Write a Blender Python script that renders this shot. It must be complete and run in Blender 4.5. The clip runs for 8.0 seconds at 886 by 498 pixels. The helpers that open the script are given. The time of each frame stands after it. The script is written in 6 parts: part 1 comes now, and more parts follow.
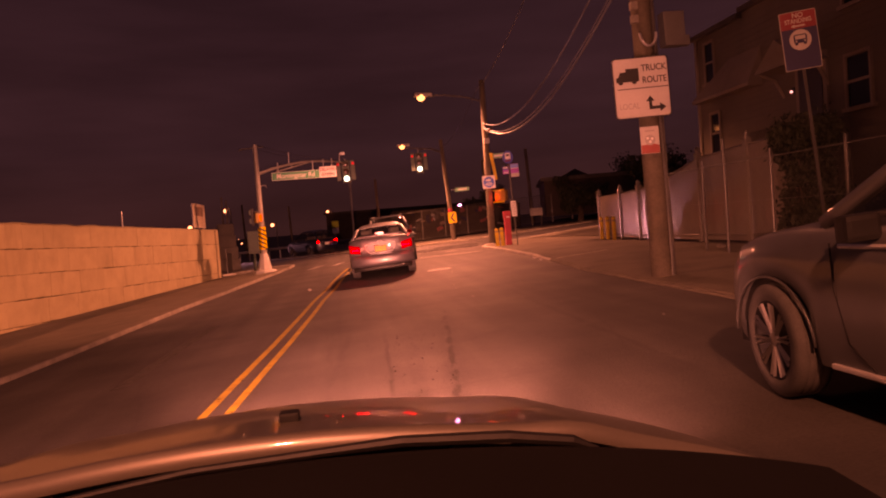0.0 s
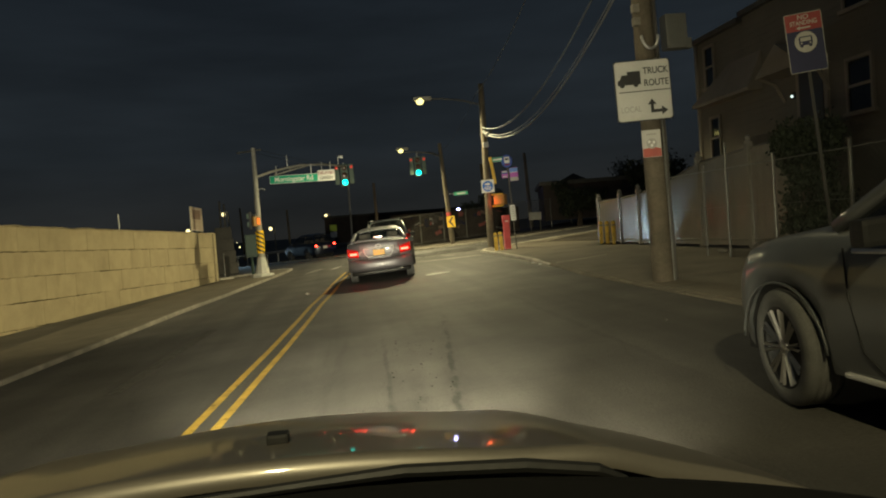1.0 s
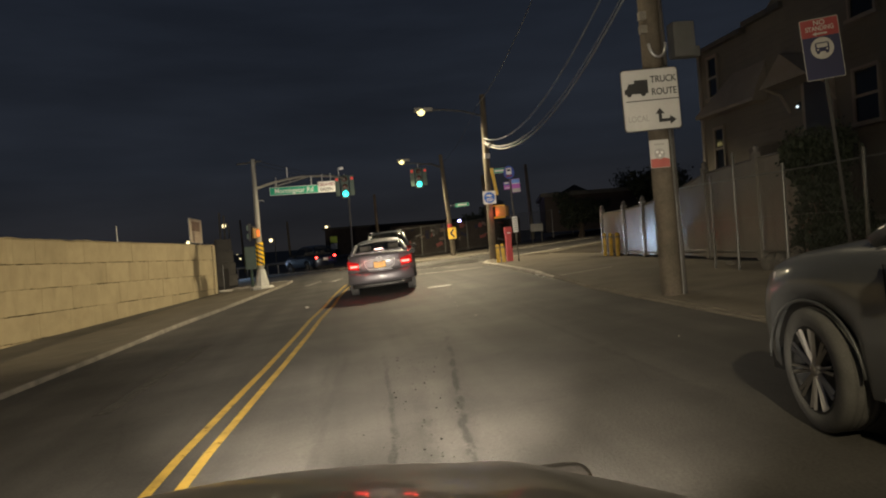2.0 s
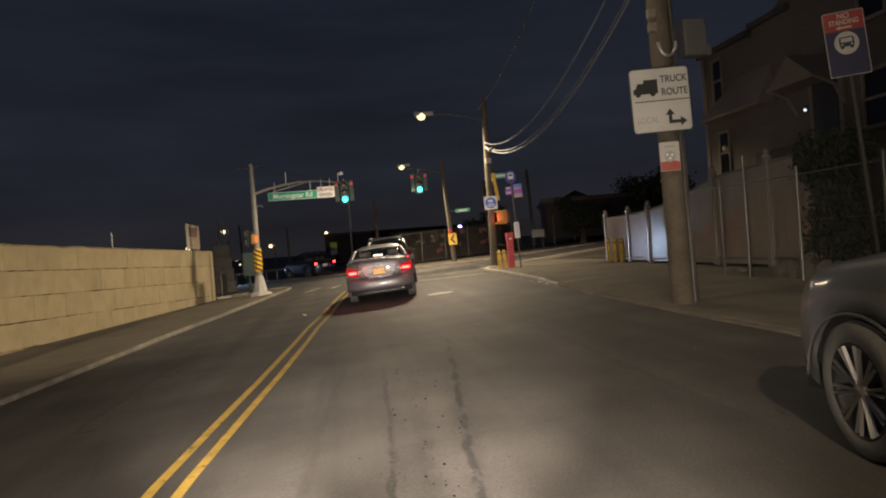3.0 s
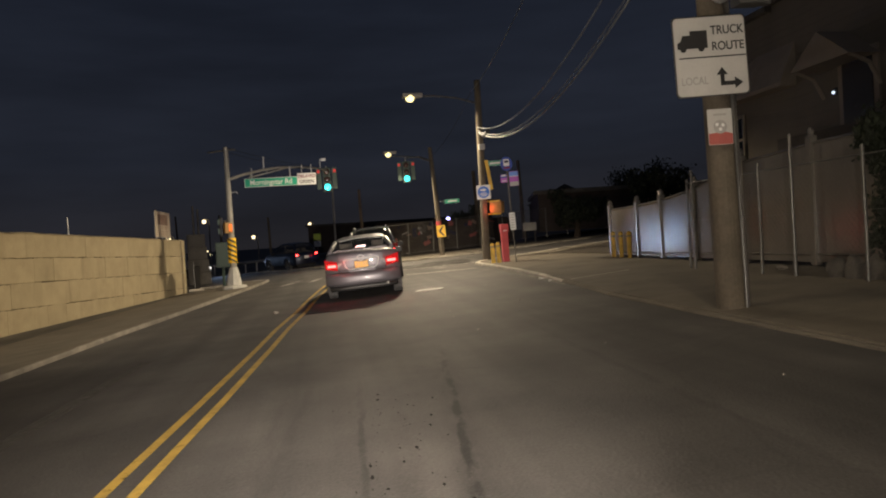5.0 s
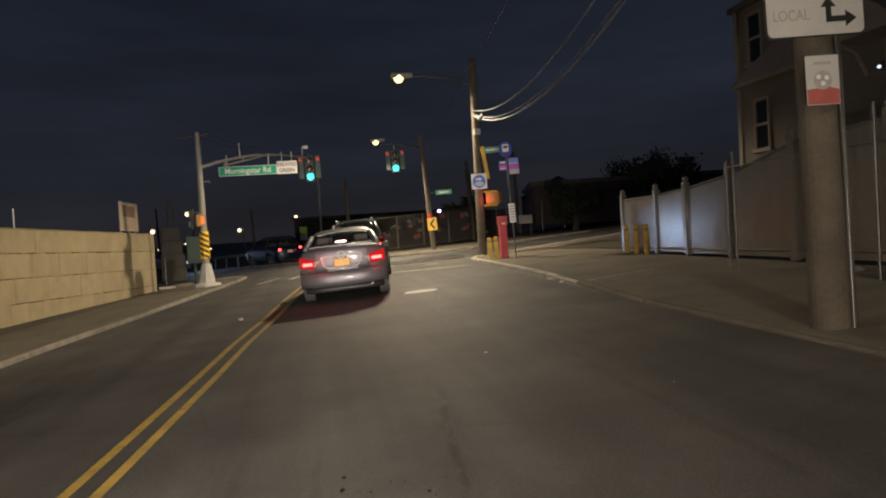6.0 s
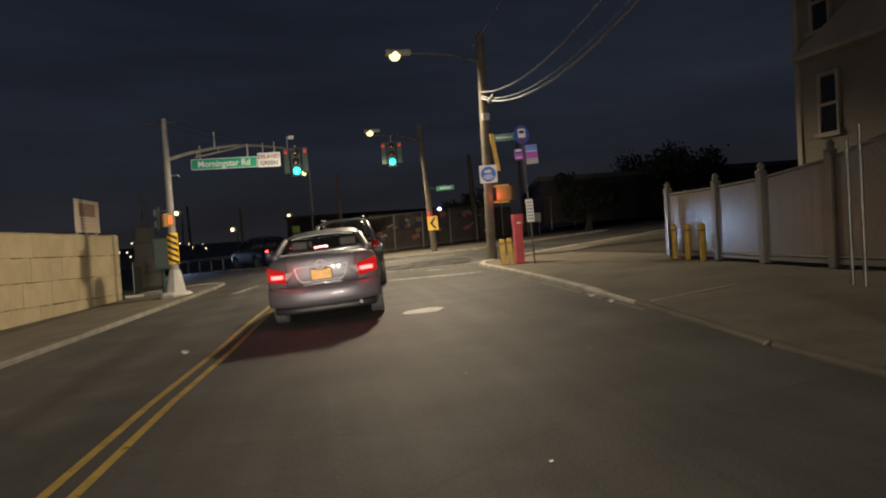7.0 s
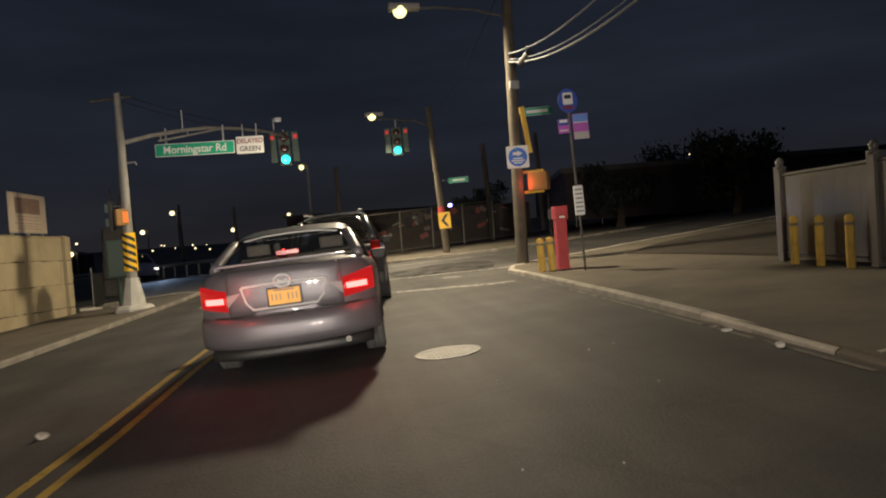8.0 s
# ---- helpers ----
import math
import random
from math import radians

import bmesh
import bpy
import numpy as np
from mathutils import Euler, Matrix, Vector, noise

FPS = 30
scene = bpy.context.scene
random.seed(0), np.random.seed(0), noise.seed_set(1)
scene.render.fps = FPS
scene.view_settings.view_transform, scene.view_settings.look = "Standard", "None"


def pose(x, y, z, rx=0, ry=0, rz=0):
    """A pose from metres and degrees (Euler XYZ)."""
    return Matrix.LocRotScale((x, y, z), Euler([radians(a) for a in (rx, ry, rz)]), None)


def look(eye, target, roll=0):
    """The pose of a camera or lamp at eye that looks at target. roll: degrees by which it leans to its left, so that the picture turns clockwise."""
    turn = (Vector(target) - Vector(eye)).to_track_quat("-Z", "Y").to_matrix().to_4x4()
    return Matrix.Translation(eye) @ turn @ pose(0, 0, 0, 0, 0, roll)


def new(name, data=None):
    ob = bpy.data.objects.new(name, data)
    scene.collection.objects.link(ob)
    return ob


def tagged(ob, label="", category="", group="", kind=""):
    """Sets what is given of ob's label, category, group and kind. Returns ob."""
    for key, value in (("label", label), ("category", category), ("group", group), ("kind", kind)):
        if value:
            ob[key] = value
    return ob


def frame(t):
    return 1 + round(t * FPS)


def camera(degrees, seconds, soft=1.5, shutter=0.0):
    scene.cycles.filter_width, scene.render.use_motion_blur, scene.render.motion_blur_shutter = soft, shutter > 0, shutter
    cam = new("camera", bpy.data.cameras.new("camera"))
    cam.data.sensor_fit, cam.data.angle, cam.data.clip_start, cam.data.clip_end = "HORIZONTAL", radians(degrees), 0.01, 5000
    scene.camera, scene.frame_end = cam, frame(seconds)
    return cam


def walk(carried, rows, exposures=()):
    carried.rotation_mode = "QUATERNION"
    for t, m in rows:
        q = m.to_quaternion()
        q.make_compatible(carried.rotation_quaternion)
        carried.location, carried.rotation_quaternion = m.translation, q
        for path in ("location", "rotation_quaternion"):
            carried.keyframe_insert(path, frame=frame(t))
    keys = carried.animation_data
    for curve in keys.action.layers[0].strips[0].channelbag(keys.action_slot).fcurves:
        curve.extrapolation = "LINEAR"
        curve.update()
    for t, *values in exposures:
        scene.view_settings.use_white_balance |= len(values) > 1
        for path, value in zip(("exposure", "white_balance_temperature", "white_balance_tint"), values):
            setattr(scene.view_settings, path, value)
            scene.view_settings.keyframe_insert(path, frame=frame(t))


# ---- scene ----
cam = camera(64.0, 8.0, soft=2.0)
PATH = [
    (0, look((0.000, 0.000, 1.360), (1.375, 9.898, 0.992), -4.34)),
    (0.5, look((-0.005, 0.039, 1.358), (1.380, 9.937, 1.015), -4.26)),
    (1, look((0.004, 0.129, 1.354), (1.408, 10.025, 1.043), -4.16)),
    (1.5, look((0.009, 0.262, 1.366), (1.416, 10.160, 1.134), -4.18)),
    (3, look((0.053, 0.825, 1.378), (1.466, 10.725, 1.309), -4.22)),
    (3.5, look((0.106, 1.107, 1.387), (1.530, 11.005, 1.299), -4.21)),
    (4, look((0.110, 1.431, 1.350), (1.601, 11.319, 1.205), -3.92)),
    (5.5, look((0.353, 3.772, 1.316), (2.016, 13.630, 1.115), -3.44)),
    (6, look((0.514, 4.981, 1.334), (2.254, 14.824, 1.055), -3.47)),
    (6.5, look((0.665, 6.496, 1.407), (2.454, 16.329, 1.070), -3.50)),
    (7, look((0.912, 8.201, 1.399), (2.683, 18.039, 1.096), -3.64)),
    (7.5, look((1.123, 10.152, 1.374), (2.863, 19.997, 1.129), -3.79)),
    (8, look((1.364, 12.340, 1.357), (3.052, 22.191, 1.050), -3.98)),
]
walk(cam, PATH, exposures=[(0.0, 0.15, 28000, 150), (0.4, 0.15, 28000, 150), (0.5, -0.05, 5900, -26), (0.8, 0.15, 7400, -18),
                           (1.5, 0.25, 7000, -4), (2.8, 0.2, 6700, 12), (4.2, 0.15, 6600, 12), (5.5, 0.2, 6500, 11), (6.5, 0.12, 6450, 10), (8.0, 0.1, 6400, 9)])

# ---- world and large lights ----
world = bpy.data.worlds.new("night_sky")
scene.world = world
world.use_nodes = True
wn, wl = world.node_tree.nodes, world.node_tree.links
wn.clear()
w_out = wn.new("ShaderNodeOutputWorld")
w_bg = wn.new("ShaderNodeBackground")
w_co = wn.new("ShaderNodeTexCoord")
w_sep = wn.new("ShaderNodeSeparateXYZ")
w_ramp = wn.new("ShaderNodeValToRGB")
w_noise = wn.new("ShaderNodeTexNoise")
w_map = wn.new("ShaderNodeMapping")
w_mix = wn.new("ShaderNodeMix")
w_mix.data_type = "RGBA"
w_mix.blend_type = "MULTIPLY"
w_mix.inputs[0].default_value = 1.0
w_map.inputs["Scale"].default_value = (1.2, 1.2, 7.0)
w_noise.inputs["Scale"].default_value = 2.2
w_noise.inputs["Detail"].default_value = 5.0
w_cl = wn.new("ShaderNodeMapRange")
w_cl.inputs["From Min"].default_value = 0.3
w_cl.inputs["From Max"].default_value = 0.75
w_cl.inputs["To Min"].default_value = 0.75
w_cl.inputs["To Max"].default_value = 1.3
e = w_ramp.color_ramp.elements
e[0].position, e[0].color = 0.0, (0.0125, 0.0120, 0.0140, 1)
e[1].position, e[1].color = 0.5, (0.0085, 0.0115, 0.0200, 1)
m_el = w_ramp.color_ramp.elements.new(0.12)
m_el.color = (0.0110, 0.0130, 0.0190, 1)
wl.new(w_co.outputs["Generated"], w_sep.inputs[0])
wl.new(w_sep.outputs["Z"], w_ramp.inputs[0])
wl.new(w_co.outputs["Generated"], w_map.inputs[0])
wl.new(w_map.outputs[0], w_noise.inputs[0])
wl.new(w_noise.outputs[0], w_cl.inputs[0])
wl.new(w_ramp.outputs[0], w_mix.inputs[6])
wl.new(w_cl.outputs[0], w_mix.inputs[7])
wl.new(w_mix.outputs[2], w_bg.inputs[0])
w_bg.inputs[1].default_value = 1.15
wl.new(w_bg.outputs[0], w_out.inputs[0])

WARM = (1.0, 0.82, 0.56)
# behind, pole and pole_down are the powers of unseen lights
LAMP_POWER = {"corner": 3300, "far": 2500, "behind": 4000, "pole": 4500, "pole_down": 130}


def lamp(name, kind, place, power, colour, target=None, size=0.12, cone=120, blend=0.6):
    data = bpy.data.lights.new(name, kind)
    data.energy, data.color = power, colour
    if kind == "SPOT":
        data.spot_size, data.spot_blend, data.shadow_soft_size = radians(cone), blend, size
    else:
        data.shadow_soft_size = size
    ob = new(name, data)
    ob.matrix_world = look(place, target) if target else Matrix.Translation(place)
    return ob


# street lamps over the road, and the low beams of the car that carries the camera
lamp("street_light_corner", "SPOT", (3.67, 29.5, 6.32), LAMP_POWER["corner"], WARM, (3.67, 29.3, 0), 0.4, 158, 0.3)
lamp("street_light_far", "SPOT", (3.63, 39.6, 5.45), LAMP_POWER["far"], WARM, (3.63, 39.4, 0), 0.2, 145, 0.8)
# Unseen lamp, added behind the start to light road, signs and parked car
lamp("unseen_light_behind", "SPOT", (-1.2, -7.0, 8.55), LAMP_POWER["behind"], WARM, (1.2, 2.8, 0), 0.2, 76, 1.0)
# Unseen light on the pole, added to brighten the block wall
lamp("unseen_wall_light", "SPOT", (3.0, 10.5, 6.55), LAMP_POWER["pole"], WARM, (-7.8, 18.6, 3.6), 0.2, 72, 0.95)
# Unseen weak down light, placed to match the pole's cast shadow
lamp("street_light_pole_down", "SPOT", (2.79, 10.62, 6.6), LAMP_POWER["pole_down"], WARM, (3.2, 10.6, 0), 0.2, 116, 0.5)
lamp("hand_glow", "POINT", (6.16, 28.34, 2.24), 4.5, (1.0, 0.12, 0.05), size=0.08)
lamp("violet_light", "POINT", (8.62, 51.25, 2.52), 120, (0.45, 0.42, 1.0), size=0.16)
for sx in (-0.62, 0.62):
    lamp("low_beam_spread", "SPOT", (sx, 2.51, 0.66), 1050, (1.0, 0.87, 0.74), (sx, 18.0, 0.2), 0.06, 110, 1.0)
    lamp("low_beam", "SPOT", (sx, 2.51, 0.66), 6000, (1.0, 0.87, 0.74), (sx + 0.5, 22.0, 0.15), 0.06, 44, 1.0)


# ---- materials ----
def material(name, colour, rough=0.8, metal=0.0, vary=0.25, scale=3.0, fine=40.0, bump=0.2, stain=0.0, stain_colour=(0.02, 0.018, 0.015),
             emit=0.0, spec=0.5, coat=0.0, random_tint=0.0, bump_dist=0.01, along_place=False):
    """Principled surface with broad mottling, fine grain, optional stains and relief."""
    m = bpy.data.materials.new(name)
    m.use_nodes = True
    n, l = m.node_tree.nodes, m.node_tree.links
    b = n["Principled BSDF"]
    b.inputs["Roughness"].default_value, b.inputs["Metallic"].default_value = rough, metal
    b.inputs["Specular IOR Level"].default_value = spec
    b.inputs["Coat Weight"].default_value = coat
    b.inputs["Coat Roughness"].default_value = 0.06
    co = n.new("ShaderNodeTexCoord")
    where = co.outputs["Object"]
    if along_place:
        # repeats of one mesh each take their own stretch of the pattern
        oi, va = n.new("ShaderNodeObjectInfo"), n.new("ShaderNodeVectorMath")
        va.operation = "ADD"
        l.new(where, va.inputs[0])
        l.new(oi.outputs["Location"], va.inputs[1])
        where = va.outputs[0]
    big, small = n.new("ShaderNodeTexNoise"), n.new("ShaderNodeTexNoise")
    big.inputs["Scale"].default_value, small.inputs["Scale"].default_value = scale, fine
    big.inputs["Detail"].default_value, small.inputs["Detail"].default_value = 5, 3
    l.new(where, big.inputs["Vector"])
    l.new(where, small.inputs["Vector"])
    add = n.new("ShaderNodeMath")
    add.operation = "MULTIPLY_ADD"
    add.inputs[1].default_value = 0.6
    l.new(small.outputs[0], add.inputs[0])
    l.new(big.outputs[0], add.inputs[2])
    rng = n.new("ShaderNodeMapRange")
    rng.inputs["From Min"].default_value, rng.inputs["From Max"].default_value = 0.45, 1.15
    rng.inputs["To Min"].default_value, rng.inputs["To Max"].default_value = 1 - vary, 1 + vary
    l.new(add.outputs[0], rng.inputs[0])
    mul = n.new("ShaderNodeMix")
    mul.data_type, mul.blend_type = "RGBA", "MULTIPLY"
    mul.inputs[0].default_value = 1.0
    mul.inputs[6].default_value = (*colour, 1)
    l.new(rng.outputs[0], mul.inputs[7])
    last = mul.outputs[2]
    if random_tint:
        inf, rr, mm = n.new("ShaderNodeObjectInfo"), n.new("ShaderNodeMapRange"), n.new("ShaderNodeMix")
        rr.inputs["To Min"].default_value, rr.inputs["To Max"].default_value = 1 - random_tint, 1 + random_tint
        mm.data_type, mm.blend_type = "RGBA", "MULTIPLY"
        mm.inputs[0].default_value = 1.0
        l.new(inf.outputs["Random"], rr.inputs[0])
        l.new(last, mm.inputs[6])
        l.new(rr.outputs[0], mm.inputs[7])
        last = mm.outputs[2]
    if stain:
        st, sr, sm = n.new("ShaderNodeTexNoise"), n.new("ShaderNodeMapRange"), n.new("ShaderNodeMix")
        st.inputs["Scale"].default_value, st.inputs["Detail"].default_value = scale * 0.7, 8
        st.inputs["Roughness"].default_value = 0.65
        mp = n.new("ShaderNodeMapping")
        mp.inputs["Location"].default_value = (7.3, 2.1, 4.4)
        l.new(where, mp.inputs[0])
        l.new(mp.outputs[0], st.inputs["Vector"])
        sr.inputs["From Min"].default_value, sr.inputs["From Max"].default_value = 0.5, 0.68
        sr.inputs["To Max"].default_value = stain
        l.new(st.outputs[0], sr.inputs[0])
        sm.data_type = "RGBA"
        sm.inputs[7].default_value = (*stain_colour, 1)
        l.new(sr.outputs[0], sm.inputs[0])
        l.new(last, sm.inputs[6])
        last = sm.outputs[2]
    l.new(last, b.inputs["Base Color"])
    if bump:
        bp = n.new("ShaderNodeBump")
        bp.inputs["Strength"].default_value, bp.inputs["Distance"].default_value = bump, bump_dist
        l.new(add.outputs[0], bp.inputs["Height"])
        l.new(bp.outputs[0], b.inputs["Normal"])
    if emit:
        b.inputs["Emission Color"].default_value, b.inputs["Emission Strength"].default_value = (*colour, 1), emit
    return m


def glow(name, colour, strength):
    m = bpy.data.materials.new(name)
    m.use_nodes = True
    b = m.node_tree.nodes["Principled BSDF"]
    b.inputs["Base Color"].default_value = (*[0.6 * c for c in colour], 1)
    b.inputs["Roughness"].default_value = 0.25
    b.inputs["Emission Color"].default_value, b.inputs["Emission Strength"].default_value = (*colour, 1), strength
    return m


def road_material():
    """Worn asphalt: aggregate grain, broad patches, polished wheel tracks, cracks and oil drips in the lane."""
    m = material("asphalt", (0.066, 0.061, 0.055), 0.74, vary=0.55, scale=0.8, fine=48.0, bump=0.8, stain=0.45, stain_colour=(0.03, 0.029, 0.028))
    n, l = m.node_tree.nodes, m.node_tree.links
    b = n["Principled BSDF"]
    last = b.inputs["Base Color"].links[0].from_socket
    co = n.new("ShaderNodeTexCoord")
    # cracks
    vo = n.new("ShaderNodeTexVoronoi")
    vo.feature = "DISTANCE_TO_EDGE"
    vo.inputs["Scale"].default_value = 0.33
    wob, wmix = n.new("ShaderNodeTexNoise"), n.new("ShaderNodeMix")
    wob.inputs["Scale"].default_value, wob.inputs["Detail"].default_value = 2.5, 6
    wmix.data_type = "RGBA"
    wmix.inputs[0].default_value = 0.12
    l.new(co.outputs["Object"], wob.inputs["Vector"])
    l.new(co.outputs["Object"], wmix.inputs[6])
    l.new(wob.outputs["Color"], wmix.inputs[7])
    l.new(wmix.outputs[2], vo.inputs["Vector"])
    cr = n.new("ShaderNodeMapRange")
    cr.inputs["From Min"].default_value, cr.inputs["From Max"].default_value = 0.002, 0.008
    cr.inputs["To Min"].default_value, cr.inputs["To Max"].default_value = 0.88, 1.0
    l.new(vo.outputs["Distance"], cr.inputs[0])
    cm = n.new("ShaderNodeMix")
    cm.data_type, cm.blend_type = "RGBA", "MULTIPLY"
    cm.inputs[0].default_value = 1.0
    l.new(last, cm.inputs[6])
    l.new(cr.outputs[0], cm.inputs[7])
    # lengthwise wheel streaks
    sm, sn, sr = n.new("ShaderNodeMapping"), n.new("ShaderNodeTexNoise"), n.new("ShaderNodeMapRange")
    sm.inputs["Scale"].default_value = (1.5, 0.05, 1.0)
    sm.inputs["Rotation"].default_value = (0, 0, radians(-4))
    sn.inputs["Scale"].default_value, sn.inputs["Detail"].default_value = 1.4, 4
    sr.inputs["From Min"].default_value, sr.inputs["From Max"].default_value = 0.3, 0.7
    sr.inputs["To Min"].default_value, sr.inputs["To Max"].default_value = 0.72, 1.3
    l.new(co.outputs["Object"], sm.inputs[0])
    l.new(sm.outputs[0], sn.inputs["Vector"])
    l.new(sn.outputs[0], sr.inputs[0])
    s2 = n.new("ShaderNodeMix")
    s2.data_type, s2.blend_type = "RGBA", "MULTIPLY"
    s2.inputs[0].default_value = 1.0
    l.new(cm.outputs[2], s2.inputs[6])
    l.new(sr.outputs[0], s2.inputs[7])
    last = s2.outputs[2]

    def calc(op, a, c):
        q = n.new("ShaderNodeMath")
        q.operation = op
        for k, v in enumerate((a, c)):
            if isinstance(v, (int, float)):
                q.inputs[k].default_value = v
            else:
                l.new(v, q.inputs[k])
        return q.outputs[0]

    def step(v, lo, hi, to=1.0):
        q = n.new("ShaderNodeMapRange")
        q.interpolation_type = "SMOOTHSTEP"
        q.inputs["From Min"].default_value, q.inputs["From Max"].default_value, q.inputs["To Max"].default_value = lo, hi, to
        l.new(v, q.inputs[0])
        return q.outputs[0]

    # tyre marks and oil bands left in the lane
    xyz = n.new("ShaderNodeSeparateXYZ")
    l.new(co.outputs["Object"], xyz.inputs[0])
    blot, blot2 = n.new("ShaderNodeTexNoise"), n.new("ShaderNodeTexNoise")
    bmap = n.new("ShaderNodeMapping")
    bmap.inputs["Scale"].default_value = (1.0, 0.35, 1.0)
    l.new(co.outputs["Object"], bmap.inputs[0])
    for nz, sc in ((blot, 9.0), (blot2, 1.6)):
        nz.inputs["Scale"].default_value, nz.inputs["Detail"].default_value = sc, 6
        nz.inputs["Roughness"].default_value = 0.65
        l.new(bmap.outputs[0], nz.inputs["Vector"])
    bend = calc("MULTIPLY", calc("SUBTRACT", blot2.outputs[0], 0.5), 0.22)
    for x0, slope, w, y0, y1, deep in ((0.05, 0.042, 0.026, 4.5, 10.5, 0.9), (0.17, 0.118, 0.036, 4.5, 12.0, 1.2), (0.17, 0.118, 0.13, 4.5, 13.0, 0.35), (-0.62, 0.06, 0.05, 4.5, 12.0, 0.3),
                                       (0.18, 0.06, 0.10, 4.5, 9.5, 0.4), (2.45, 0.03, 0.05, 6.0, 14.0, 0.3)):
        u = calc("ABSOLUTE", calc("ADD", calc("SUBTRACT", calc("SUBTRACT", xyz.outputs["X"], x0), calc("MULTIPLY", xyz.outputs["Y"], slope)), bend), 0)
        band = calc("SUBTRACT", 1.0, step(u, w * 0.3, w * 1.3))
        ends = calc("MULTIPLY", step(xyz.outputs["Y"], y0 - 1.5, y0 + 0.5), calc("SUBTRACT", 1.0, step(xyz.outputs["Y"], y1 - 4, y1)))
        mask = calc("MULTIPLY", calc("MULTIPLY", band, ends), step(blot.outputs[0], 0.30, 0.58, deep))
        dk = n.new("ShaderNodeMix")
        dk.data_type = "RGBA"
        dk.inputs[7].default_value = (0.012, 0.011, 0.010, 1)
        l.new(mask, dk.inputs[0])
        l.new(last, dk.inputs[6])
        last = dk.outputs[2]
    l.new(last, b.inputs["Base Color"])
    return m


M_ROAD = road_material()
M_CONC = material("pavement_concrete", (0.135, 0.117, 0.088), 0.9, vary=0.3, scale=1.3, fine=60, bump=0.35, stain=0.45, stain_colour=(0.06, 0.055, 0.045), random_tint=0.06)
M_KERB = material("kerb_concrete", (0.22, 0.20, 0.165), 0.85, vary=0.45, scale=3, fine=60, bump=0.3, stain=0.6, stain_colour=(0.1, 0.09, 0.08), random_tint=0.15)
M_KERBPALE = material("pale_kerb_concrete", (0.42, 0.39, 0.33), 0.85, vary=0.35, scale=3, fine=60, bump=0.3, stain=0.45, stain_colour=(0.13, 0.12, 0.10), random_tint=0.15)
M_BLOCK = material("painted_block", (0.38, 0.315, 0.195), 0.9, vary=0.14, scale=2.0, fine=30, bump=0.4, stain=0.35, stain_colour=(0.27, 0.215, 0.13), random_tint=0.06, along_place=True)
M_CAP = material("dirty_wall_top", (0.36, 0.30, 0.18), 0.95, vary=0.3, scale=1.6, fine=25, bump=0.5, stain=0.85, stain_colour=(0.09, 0.075, 0.045))
M_MORTAR = material("dark_joint", (0.022, 0.018, 0.012), 0.95, vary=0.3, scale=4, fine=60)
M_DARKCONC = material("grey_concrete", (0.10, 0.092, 0.08), 0.9, vary=0.3, scale=2, fine=40, stain=0.4)
M_YELLOW = material("yellow_paint", (0.46, 0.30, 0.05), 0.7, vary=0.25, scale=5, fine=70, bump=0.2, stain=0.4, stain_colour=(0.16, 0.12, 0.04))
M_WHITEPAINT = material("white_road_paint", (0.42, 0.41, 0.38), 0.75, vary=0.3, scale=5, fine=70, stain=0.55, stain_colour=(0.1, 0.1, 0.095))
M_OIL = material("oil_stain", (0.016, 0.015, 0.014), 0.95, spec=0.1, vary=0.4, scale=9, fine=80, bump=0.1)


def patchy(m, scale, lo, hi):
    """Wears a surface through in patches."""
    n, l = m.node_tree.nodes, m.node_tree.links
    co, nz, mr = n.new("ShaderNodeTexCoord"), n.new("ShaderNodeTexNoise"), n.new("ShaderNodeMapRange")
    nz.inputs["Scale"].default_value, nz.inputs["Detail"].default_value = scale, 6
    nz.inputs["Roughness"].default_value = 0.7
    mr.inputs["From Min"].default_value, mr.inputs["From Max"].default_value = lo, hi
    l.new(co.outputs["Object"], nz.inputs["Vector"])
    l.new(nz.outputs[0], mr.inputs[0])
    l.new(mr.outputs[0], n["Principled BSDF"].inputs["Alpha"])
    return m


def dripped(m, colour, amount):
    """Long uneven water stains running down a wall, over what the surface already has."""
    n, l = m.node_tree.nodes, m.node_tree.links
    b = n["Principled BSDF"]
    last = b.inputs["Base Color"].links[0].from_socket
    oi, co, va = n.new("ShaderNodeObjectInfo"), n.new("ShaderNodeTexCoord"), n.new("ShaderNodeVectorMath")
    va.operation = "ADD"
    l.new(co.outputs["Object"], va.inputs[0])
    l.new(oi.outputs["Location"], va.inputs[1])
    for scale, lo, hi, part_of in (((2.2, 2.2, 0.3), 0.56, 0.74, 1.0), ((7.0, 7.0, 1.4), 0.60, 0.72, 0.6)):
        mp, nz, mr, mx = n.new("ShaderNodeMapping"), n.new("ShaderNodeTexNoise"), n.new("ShaderNodeMapRange"), n.new("ShaderNodeMix")
        mp.inputs["Scale"].default_value = scale
        nz.inputs["Scale"].default_value, nz.inputs["Detail"].default_value, nz.inputs["Roughness"].default_value = 1.0, 7, 0.65
        mr.inputs["From Min"].default_value, mr.inputs["From Max"].default_value, mr.inputs["To Max"].default_value = lo, hi, amount * part_of
        mx.data_type = "RGBA"
        mx.inputs[7].default_value = (*colour, 1)
        l.new(va.outputs[0], mp.inputs[0])
        l.new(mp.outputs[0], nz.inputs["Vector"])
        l.new(nz.outputs[0], mr.inputs[0])
        l.new(mr.outputs[0], mx.inputs[0])
        l.new(last, mx.inputs[6])
        last = mx.outputs[2]
    l.new(last, b.inputs["Base Color"])


